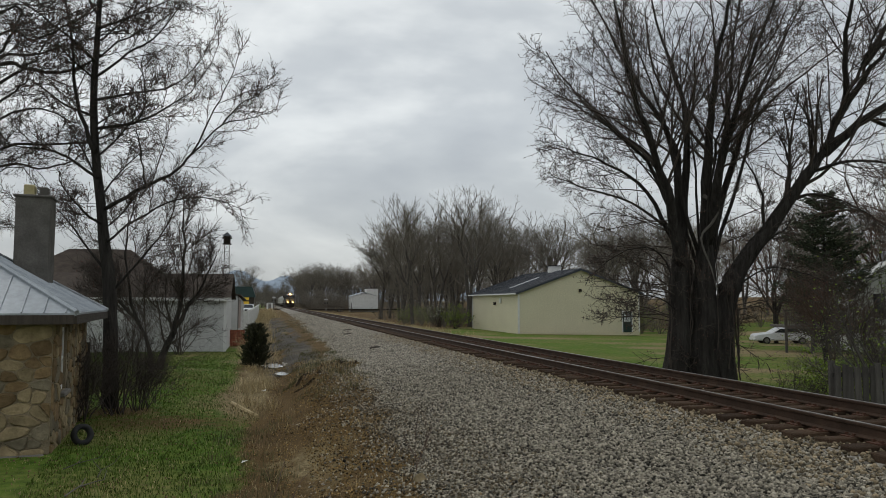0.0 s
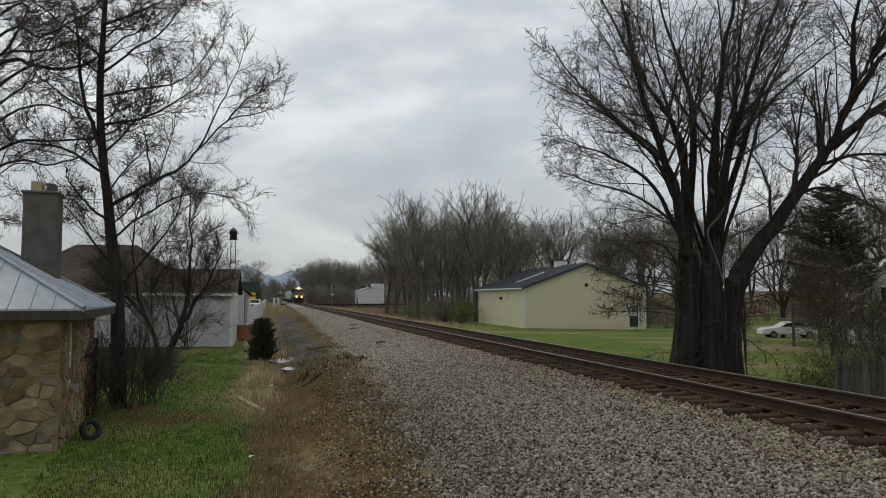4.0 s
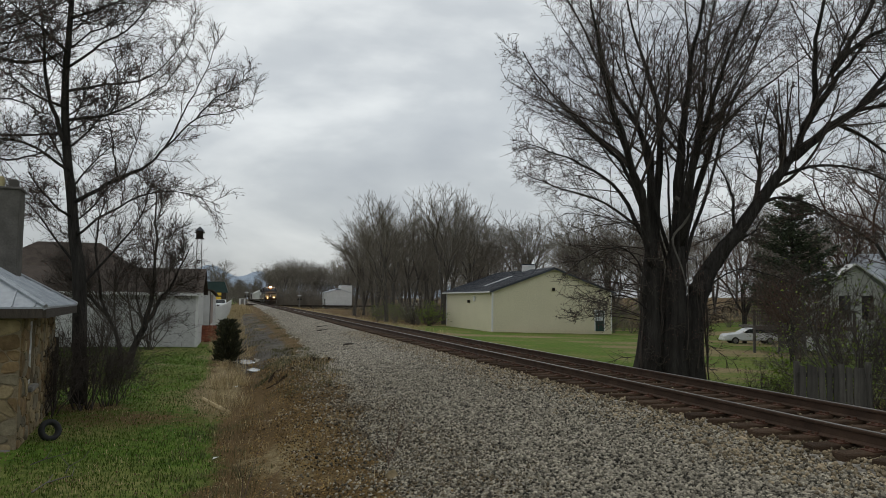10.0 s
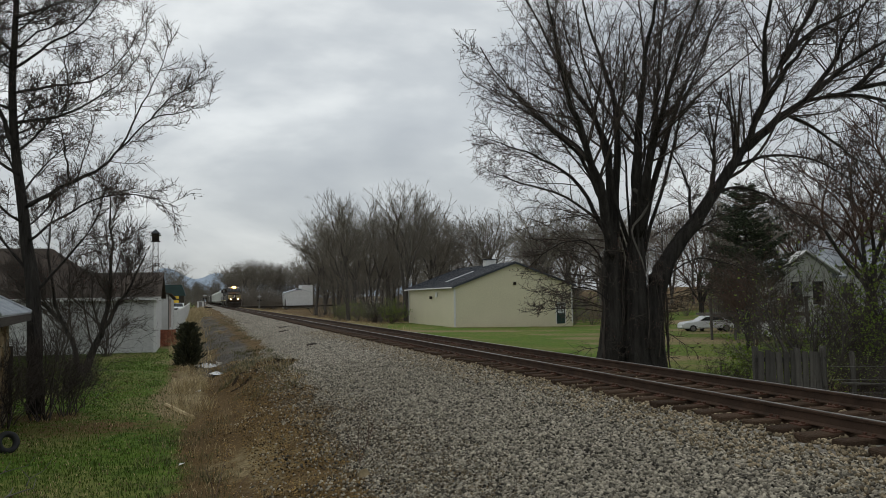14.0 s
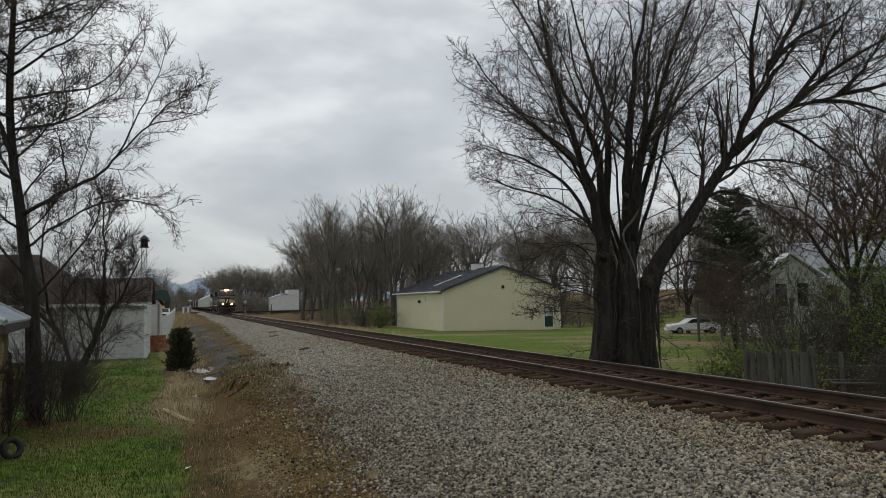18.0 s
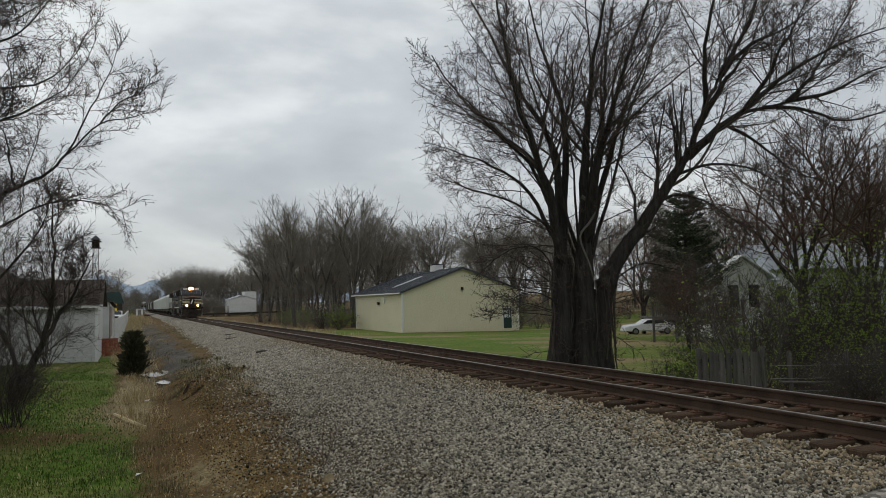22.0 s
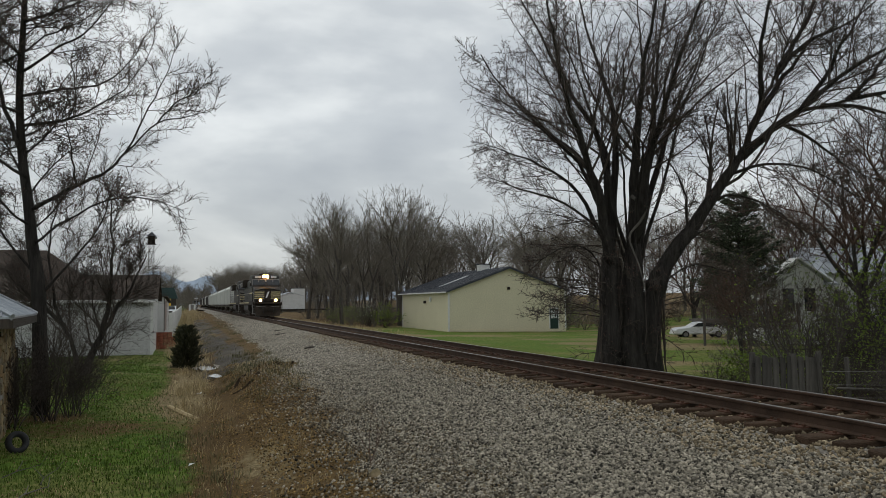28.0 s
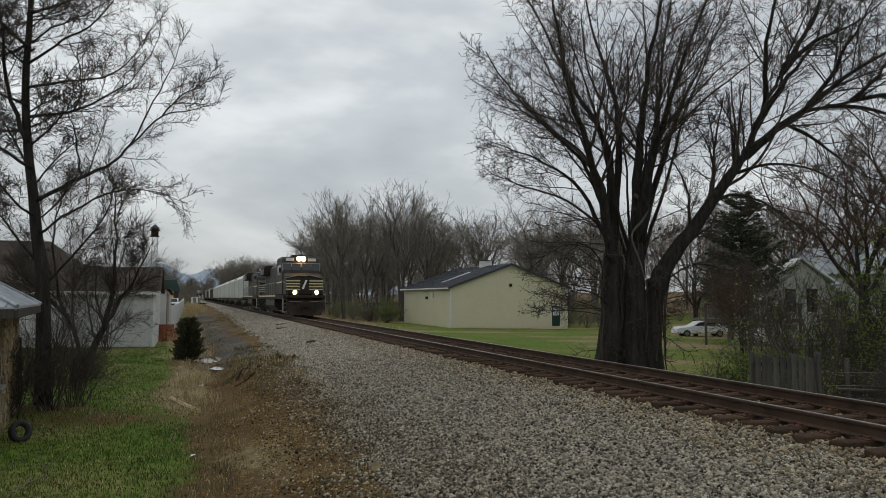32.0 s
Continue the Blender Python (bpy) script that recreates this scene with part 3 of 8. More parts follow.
loose(stones(12000, 1.3, 3.8, 5, 20, 0.022, 19, lambda x, y: top_z(x, y) + 0.008, lambda x, y, r: r.random() < soft_step(1.3, 2.3, x) * (1 - soft_step(13, 20, y)) * (1 - soft_step(2.3, 3.6, x + 0.6 * noise.noise((x, y * 0.6, 55))))), "dirty_ballast", "dark dirty ballast stones low on the slope", DIRTY_STONE)
LIP = [(0.85, 20.3), (1.2, 21.8), (1.65, 23.3), (2.1, 24.4), (2.6, 25.3)]


def by_lip(x, y, r):
    best = 9.0
    for (ax, ay), (bx, by) in zip(LIP, LIP[1:]):
        t = min(1, max(0, ((x - ax) * (bx - ax) + (y - ay) * (by - ay)) / ((bx - ax) ** 2 + (by - ay) ** 2)))
        best = min(best, math.hypot(x - ax - t * (bx - ax), y - ay - t * (by - ay)))
    streak = abs(best - 0.42 - 0.15 * noise.noise((x, y, 70)))
    return best < 0.05 + 0.16 * noise.noise((x * 1.6, y * 1.6, 40)) or streak < 0.10 * noise.noise((x * 2.2, y * 2.2, 44))


# dark lumps drawn in streaks where the undercut face lies in shade
loose(stones(42000, 0.3, 3.1, 19.8, 26.4, 0.024, 12, top_z, by_lip), "eroded_edge", "dark ragged cracks of raw earth between bank and path", LIP_SHADE)


# ---- track ----
def rail_shape(y0, y1, step):
    out = [(-0.070, -0.172), (0.070, -0.172), (0.070, -0.160), (0.014, -0.140), (0.010, -0.050), (0.034, -0.040), (0.037, -0.014), (0.028, -0.004),
           (-0.028, -0.004), (-0.037, -0.014), (-0.034, -0.040), (-0.010, -0.050), (-0.014, -0.140), (-0.070, -0.160)]
    return Shape().prism([(x, z) for x, z in out], 1, y0, y1)


def build_track():
    track = thing("railway_track", "single standard-gauge track of rusty rails on wooden ties", "railway track", kind="structure")
    body, head = rail_shape(-30, 700, 0).mesh("rail"), Shape().box(-0.024, 0.024, -30, 700, -0.004, 0.002).mesh("rail_head")
    for s in (-0.753, 0.753):
        r = part("rail", body, RAIL, track, "rusty steel rail", m=pose(TRACK_X + s, 0, 0))
        part("rail_head", head, RAIL_TOP, r, "polished running surface")
    rng = random.Random(4)
    ties = []
    for i in range(3):
        s = Shape().box(-1.3, 1.3, -0.112, 0.112, -0.355, -0.182)
        s.v = [(x + rng.uniform(-0.03, 0.03), y + rng.uniform(-0.012, 0.012), z + rng.uniform(-0.010, 0.010)) for x, y, z in s.v]
        ties.append(s.mesh("tie", 0.015))
    plate = Shape().box(-0.18, 0.18, -0.095, 0.095, -0.186, -0.170)
    for sx in (-0.11, 0.11):
        for sy in (-0.06, 0.06):
            plate.box(sx - 0.016, sx + 0.016, sy - 0.016, sy + 0.016, -0.172, -0.140)
    plate = plate.mesh("tie_plate")
    far, far_plate = Shape(), Shape()
    y, i = 3.0, 0
    while y < 420:
        m = pose(TRACK_X + rng.uniform(-0.05, 0.05), y + rng.uniform(-0.03, 0.03), 0, 0, 0, rng.uniform(-1.0, 1.0))
        if i < 130:
            t = part("tie", ties[i % 3], TIE, track, m=m)
            if i < 60:
                for s in (-0.753, 0.753):
                    part("tie_plate", plate, PLATE, t, m=pose(s, 0, 0))
        else:
            far.box(-1.3, 1.3, -0.112, 0.112, -0.355, -0.182, m)
        y += 0.47
        i += 1
    tagged(part("far_ties", far, TIE, track), kind="stuff")


build_track()

# ---- train: everything faces -y, rail top at z = 0, the front coupler plane at y = 0 ----
def make_truck(car, y, axles, r, half_frame, heavy):
    truck = part("truck", Shape(), GRIME, car, m=pose(0, y, 0))
    s = Shape()
    span = (axles[-1] - axles[0]) / 2
    for sx in (-1, 1):
        x = sx * 0.98
        s.box(x - 0.09, x + 0.09, -span - 0.55, span + 0.55, r + 0.10, r + 0.42)
        for a in axles:
            s.box(x - 0.14, x + 0.14, a - 0.20, a + 0.20, r - 0.18, r + 0.22)
            s.rod((x + sx * 0.10, a, r), (x + sx * 0.22, a, r), 0.13, 10)
        for a, b in zip(axles, axles[1:]):
            s.box(x - 0.11, x + 0.11, (a + b) / 2 - 0.26, (a + b) / 2 + 0.26, r - 0.22, r + 0.30)
        if heavy:
            s.rod((x + sx * 0.16, -span * 0.6, r + 0.30), (x + sx * 0.16, span * 0.6, r + 0.30), 0.05, 8)
    s.box(-0.9, 0.9, -0.3, 0.3, r, r + 0.35)
    truck.data = s.mesh("truck", 0.02)
    truck.data.materials.append(GRIME)
    disc = Shape().rod((-0.062, 0, 0), (0.062, 0, 0), r - 0.01, 22)
    disc.rod((-0.062, 0, 0), (-0.03, 0, 0), r + 0.012, 22).rod((0.06, 0, 0), (0.10, 0, 0), 0.12, 10)
    for k in range(5):
        a = 2 * math.pi * k / 5
        disc.rod((0.06, 0.28 * math.cos(a), 0.28 * math.sin(a)), (0.075, 0.28 * math.cos(a), 0.28 * math.sin(a)), 0.05, 8)
    both = Shape().add(disc.v, disc.f)
    both.v = [(x + 0.753, yy, z) for x, yy, z in both.v]
    both.add([(-x - 0.753, yy, z) for x, yy, z in disc.v], disc.f)
    both.rod((-0.75, 0, 0), (0.75, 0, 0), 0.09, 10)
    me = both.mesh("wheelset")
    for a in axles:
        part("wheelset", me, STEEL, truck, "steel wheels on their axle", m=pose(0, a, r))
    return truck


def make_loco():
    loco = thing("locomotive", "black diesel freight locomotive with white nose stripes, headlight lit", "locomotive", group="locomotives")
    # underframe, pilot and steps
    part("underframe", Shape().box(-1.55, 1.55, 0.9, 22.0, 1.28, 1.62).box(-1.2, 1.2, 7.8, 14.4, 0.42, 1.28), GRIME, loco, bevel=0.03)
    part("fuel_tank", Shape().prism([(-1.5, 1.25), (-1.5, 0.75), (-1.15, 0.36), (1.15, 0.36), (1.5, 0.75), (1.5, 1.25)], 1, 7.6, 14.6), BLACK, loco, "black fuel tank", bevel=0.03)
    part("pilot", Shape().add([(-1.38, 0.55, 1.32), (1.38, 0.55, 1.32), (1.36, 0.30, 0.55), (-1.36, 0.30, 0.55), (1.15, 0.10, 0.12), (-1.15, 0.10, 0.12),
                               (-1.38, 0.95, 1.32), (1.38, 0.95, 1.32), (1.36, 0.95, 0.55), (-1.36, 0.95, 0.55), (1.15, 0.95, 0.12), (-1.15, 0.95, 0.12)],
                              [(0, 1, 2, 3), (3, 2, 4, 5), (6, 9, 8, 7), (9, 11, 10, 8), (0, 6, 7, 1), (5, 4, 10, 11), (0, 3, 9, 6), (1, 7, 8, 2), (3, 5, 11, 9), (2, 8, 10, 4)]),
         GRIME, loco, "grimy snowplough pilot", bevel=0.02)
    part("coupler", Shape().box(-0.16, 0.16, -0.25, 0.6, 0.72, 1.02).box(-0.22, 0.14, -0.38, -0.18, 0.68, 1.06), GRIME, loco, bevel=0.03)
    part("nose_brow", Shape().prism([(-1.36, 2.86), (0.0, 3.14), (1.36, 2.86), (1.36, 2.93), (0.0, 3.22), (-1.36, 2.93)], 1, 0.96, 1.30), STEEL, loco, "pale arched nose edge")
    for sx in (-1, 1):
        part("air_hose", Shape().tube([(sx * 0.55, 0.15, 0.95), (sx * 0.55, -0.05, 0.7), (sx * 0.45, -0.02, 0.42)], [0.03] * 3, 6), RUBBER, loco)
        part("uncoupling_lever", Shape().rod((sx * 0.25, 0.12, 1.1), (sx * 1.25, 0.18, 1.15), 0.018, 5), STEEL, loco)
    part("anticlimber", Shape().box(-1.40, 1.40, 0.30, 0.95, 1.36, 1.56), GRIME, loco, bevel=0.03)
    for sx in (-1, 1):
        st = Shape()
        for i in range(4):
            st.box(sx * 1.42 - 0.14, sx * 1.42 + 0.14, 0.85, 1.35, 0.35 + 0.3 * i, 0.39 + 0.3 * i)
        st.box(sx * 1.28 - 0.02, sx * 1.28 + 0.02, 0.85, 1.35, 0.3, 1.35).box(sx * 1.55 - 0.02, sx * 1.55 + 0.02, 0.85, 1.35, 0.3, 1.35)
        part("step_ladder", st, STEEL, loco)
    # nose, cab, hood
    part("nose", Shape().prism([(0.95, 1.62), (0.95, 2.75), (1.15, 3.05), (3.1, 3.40), (3.1, 1.62)], 0, -1.38, 1.38), BLACK, loco, "black wide nose", bevel=0.07)
    part("nose_door", Shape().box(-0.34, 0.34, 0.915, 0.945, 1.66, 3.0), GRIME, loco, bevel=0.01)
    cab = part("cab", Shape().prism([(2.55, 1.62), (2.55, 3.30), (2.95, 4.20), (3.15, 4.45), (3.5, 4.58), (6.2, 4.58), (6.45, 4.40), (6.45, 1.62)], 0, -1.46, 1.46), BLACK, loco, "black crew cab", bevel=0.08)
    # light trim made a full pale band in place of sky reflected in the glass
    part("window_surround", Shape().add([(-1.45, 2.68, 3.42), (1.45, 2.68, 3.42), (1.45, 2.95, 4.08), (-1.45, 2.95, 4.08), (-1.45, 2.635, 3.44), (1.45, 2.635, 3.44), (1.45, 2.885, 4.10), (-1.45, 2.885, 4.10)],
                                         [(0, 1, 2, 3), (7, 6, 5, 4), (0, 4, 5, 1), (1, 5, 6, 2), (2, 6, 7, 3), (3, 7, 4, 0)]), STEEL, cab, "pale dusty window surround")
    for x0, x1 in ((-1.40, -0.78), (-0.72, -0.06), (0.06, 0.72), (0.78, 1.40)):
        w = Shape().add([(x0, 2.66, 3.48), (x1, 2.66, 3.48), (x1, 2.90, 4.02), (x0, 2.90, 4.02), (x0, 2.62, 3.50), (x1, 2.62, 3.50), (x1, 2.86, 4.04), (x0, 2.86, 4.04)],
                        [(0, 1, 2, 3), (7, 6, 5, 4), (0, 4, 5, 1), (1, 5, 6, 2), (2, 6, 7, 3), (3, 7, 4, 0)])
        part("windshield", w, GLASS, cab, "dark windshield pane")
    for sx in (-1, 1):
        for y0, y1 in ((3.6, 4.6), (4.75, 5.8)):
            part("side_window", Shape().box(sx * 1.465 - 0.015, sx * 1.465 + 0.015, y0, y1, 3.2, 3.95), GLASS, cab, "dark side window")
        # four pale stripes each side of the emblem
        for k in range(4):
            z = 1.98 + 0.215 * k
            part("nose_stripe", Shape().box(min(sx * 0.30, sx * 1.37), max(sx * 0.30, sx * 1.37), 0.930, 0.946, z, z + 0.095), LAMPLIT_STRIPE, loco, "cream stripe")
        part("cab_stripe", Shape().box(sx * 1.465 - 0.008, sx * 1.465 + 0.008, 2.8, 6.3, 2.55, 2.66), LAMPLIT_STRIPE, loco, "cream stripe")
        ditch = part("ditch_light", Shape().rod((sx * 0.80, 0.30, 1.80), (sx * 0.80, 0.60, 1.80), 0.17, 16), STEEL, loco, "round ditch light, lit")
        part("lens", Shape().rod((sx * 0.80, 0.27, 1.80), (sx * 0.80, 0.305, 1.80), 0.15, 16), LAMP, ditch, "glowing lens")
    part("emblem", Shape().add([(-0.22, 0.910, 2.05), (-0.06, 0.910, 2.05), (0.20, 0.910, 2.72), (0.04, 0.910, 2.72), (-0.22, 0.903, 2.05), (-0.06, 0.903, 2.05), (0.20, 0.903, 2.72), (0.04, 0.903, 2.72)],
                               [(0, 1, 2, 3), (7, 6, 5, 4), (0, 4, 5, 1), (1, 5, 6, 2), (2, 6, 7, 3), (3, 7, 4, 0)]), WHITE, loco, "slanted white emblem")
    head = part("headlight", Shape().box(-0.42, 0.42, 2.92, 3.35, 4.20, 4.62), BLACK, loco, "twin headlight, lit", bevel=0.04)
    for sx in (-1, 1):
        part("lens", Shape().rod((sx * 0.16, 2.84, 4.42), (sx * 0.16, 2.93, 4.42), 0.19, 16), LAMP, head, "glowing lens")
    part("number_board", Shape().box(-1.15, -0.55, 2.93, 3.02, 4.24, 4.46), WHITE, loco, "number board")
    part("number_board", Shape().box(0.55, 1.15, 2.93, 3.02, 4.24, 4.46), WHITE, loco, "number board")
    part("roof_cooler", Shape().box(-0.55, 0.55, 4.3, 5.3, 4.57, 4.80), GRIME, loco, "grimy box on the cab roof", bevel=0.05)
    part("antenna", Shape().rod((-0.9, 4.0, 4.55), (-0.9, 4.0, 4.95), 0.02, 6), STEEL, loco)
    for sx in (-1, 1):
        part("mirror", Shape().box(sx * 1.50, sx * 1.64, 3.42, 3.47, 3.35, 3.75), GRIME, loco, bevel=0.01)
        part("walkway_edge", Shape().box(sx * 1.55 - 0.012, sx * 1.55 + 0.012, 6.5, 21.6, 1.50, 1.60), LAMPLIT_STRIPE, loco, "pale walkway edge")
        part("air_tank", Shape().rod((sx * 1.28, 8.0, 1.12), (sx * 1.28, 14.0, 1.12), 0.17, 12), GRIME, loco)
        part("intake_grille", Shape().box(sx * 1.065 - 0.02, sx * 1.065 + 0.02, 7.4, 9.6, 3.7, 4.3), GRIME, loco, "dark intake grille")
        for k in range(9):
            part("grille_bar", Shape().box(sx * 1.095 - 0.012, sx * 1.095 + 0.012, 7.4, 9.6, 3.72 + 0.065 * k, 3.75 + 0.065 * k), STEEL, loco)
        for k in range(5):
            part("radiator_louvre", Shape().box(sx * 1.51 - 0.012, sx * 1.51 + 0.012, 17.0, 20.8, 3.62 + 0.11 * k, 3.68 + 0.11 * k), STEEL, loco)
        part("front_grab_rail", Shape().tube([(sx * 0.55, 0.42, 1.56), (sx * 0.55, 0.42, 2.30), (sx * 1.35, 0.42, 2.30), (sx * 1.35, 0.42, 1.56)], [0.02] * 4, 6), STEEL, loco)
    part("horn", Shape().rod((0.2, 5.2, 4.75), (0.2, 4.7, 4.75), 0.03, 8, 0.09).rod((0.4, 5.2, 4.72), (0.4, 4.8, 4.72), 0.03, 8, 0.09).box(0.1, 0.5, 5.15, 5.25, 4.57, 4.76), STEEL, loco)
    hood = part("hood", Shape().prism([(-0.95, 1.62), (-0.95, 4.10), (-0.72, 4.35), (0.72, 4.35), (0.95, 4.10), (0.95, 1.62)], 1, 6.45, 21.3), BLACK, loco, "black engine hood", bevel=0.03)
    for i in range(14):
        for sx in (-1, 1):
            y = 6.8 + i * 1.02
            part("hood_door", Shape().box(sx * 0.955 - 0.012, sx * 0.955 + 0.012, y, y + 0.92, 1.75, 3.55), BLACK, hood, bevel=0.008)
    part("radiator", Shape().prism([(-1.5, 3.55), (-1.5, 4.20), (-1.35, 4.45), (1.35, 4.45), (1.5, 4.20), (1.5, 3.55)], 1, 16.9, 20.9), GRIME, loco, "wide radiator wing", bevel=0.03)
    part("exhaust_stack", Shape().box(-0.3, 0.3, 12.0, 13.0, 4.34, 4.60), GRIME, loco, bevel=0.02)
    part("dynamic_brake", Shape().box(-1.05, 1.05, 7.2, 9.8, 3.6, 4.48), BLACK, loco, bevel=0.05)
    for sx in (-1, 1):
        for i in range(10):
            y = 6.6 + i * 1.62
            part("handrail_post", Shape().rod((sx * 1.5, y, 1.6), (sx * 1.5, y, 2.62), 0.022, 6), STEEL, loco)
        part("handrail", Shape().rod((sx * 1.5, 6.6, 2.62), (sx * 1.5, 21.2, 2.62), 0.024, 6), STEEL, loco)
        part("nose_rail", Shape().tube([(sx * 1.5, 0.45, 1.62), (sx * 1.5, 0.45, 2.5), (sx * 1.5, 2.4, 2.7)], [0.022] * 3, 6), STEEL, loco)
    for y in (4.0, 18.2):
        make_truck(loco, y, (-2.05, 0, 2.05), 0.53, 2.6, True)
    return loco


def make_hopper(paint, label):
    car = thing("hopper_car", label, "freight car", group="freight cars behind the locomotives")
    outline = [(-1.52, 1.45), (-1.6, 3.9), (-1.15, 4.45), (1.15, 4.45), (1.6, 3.9), (1.52, 1.45)]
    body = part("body", Shape().prism(outline, 1, 1.5, 16.1), paint, car, "weathered rounded hopper body", bevel=0.05)
    for i in range(9):
        y = 2.1 + i * 1.68
        for sx in (-1, 1):
            part("rib", Shape().add([(sx * 1.51, y, 1.3), (sx * 1.58, y, 1.3), (sx * 1.67, y, 3.88), (sx * 1.59, y, 3.92),
                                     (sx * 1.51, y + 0.1, 1.3), (sx * 1.58, y + 0.1, 1.3), (sx * 1.67, y + 0.1, 3.88), (sx * 1.59, y + 0.1, 3.92)],
                                    [(0, 1, 2, 3), (7, 6, 5, 4), (0, 4, 5, 1), (1, 5, 6, 2), (2, 6, 7, 3), (3, 7, 4, 0)]), paint, body)
    for i in range(4):
        y = 2.2 + i * 3.5
        part("chute", Shape().add([(-1.4, y, 1.46), (1.4, y, 1.46), (1.4, y + 2.9, 1.46), (-1.4, y + 2.9, 1.46), (-0.5, y + 1.1, 0.5), (0.5, y + 1.1, 0.5), (0.5, y + 1.8, 0.5), (-0.5, y + 1.8, 0.5)],
                                  [(0, 1, 2, 3), (7, 6, 5, 4), (0, 4, 5, 1), (1, 5, 6, 2), (2, 6, 7, 3), (3, 7, 4, 0)]), paint, car)
    part("sill", Shape().box(-1.55, 1.55, 0.2, 17.4, 1.10, 1.38).box(-0.3, 0.3, -0.25, 17.85, 0.75, 1.15), GRIME, car, bevel=0.02)
    for y in (0.35, 17.1):
        e = Shape()
        for sx in (-1, 1):
            e.rod((sx * 1.45, y, 1.3), (sx * 1.45, y, 4.2), 0.03, 6)
        for k in range(8):
            e.rod((-1.45, y, 1.6 + 0.35 * k), (-0.95, y, 1.6 + 0.35 * k), 0.015, 5)
        e.rod((-1.45, y, 4.2), (1.45, y, 4.2), 0.03, 6)
        part("end_ladder", e, STEEL, car)
    part("roof_walk", Shape().box(-0.35, 0.35, 0.8, 16.8, 4.56, 4.60).box(-0.1, 0.1, 1.6, 16.0, 4.44, 4.57), STEEL, car)
    for y in (2.0, 15.6):
        make_truck(car, y, (-0.89, 0.89), 0.46, 1.2, False)
    return car


LOCO = make_loco()
CARS = [(LOCO, 0.0), (copy_thing(LOCO, pose(0, 0, 0)), 22.7)]
for lens in CARS[1][0].children_recursive:
    if lens.name.startswith("lens"):
        lens.data = lens.data.copy()
        lens.data.materials[0] = GLASS
        tagged(lens, "unlit lens")
tagged(CARS[1][0], "black diesel locomotive coupled behind the leading one")
HOP = make_hopper(HOPPER, "pale grey covered hopper car, weathered")
DARK = make_hopper(CAR_DARK, "dark brown hopper car, weathered")
at = 45.6
for i, kind in enumerate("HHHHHHHDDHDDHDDD"):
    src = HOP if kind == "H" else DARK
    first = i == 0 if kind == "H" else i == 7
    CARS.append((src if first else copy_thing(src, pose(0, 0, 0)), at))
    at += 18.1


def train_front(t):
    """Where the leading locomotive's front stands along the track: it comes on at about 6 m/s."""
    s = 32.0 - t
    return 54.6 + 6.35 * s - 0.0072 * s * s


def motions():
    coarse = [0.5 * i for i in range(65)]
    fine = [0.1 * i for i in range(321)]
    for i, (car, back) in enumerate(CARS):
        walk(car, [(t, pose(TRACK_X, train_front(t) + back, 0)) for t in coarse])
        if i < 4:
            for w in car.children_recursive:
                if w.name.startswith("wheelset"):
                    r, y = w.location.z, w.location.y
                    walk(w, [(t, pose(0, y, r, math.degrees((train_front(0) - train_front(t)) / r))) for t in fine])

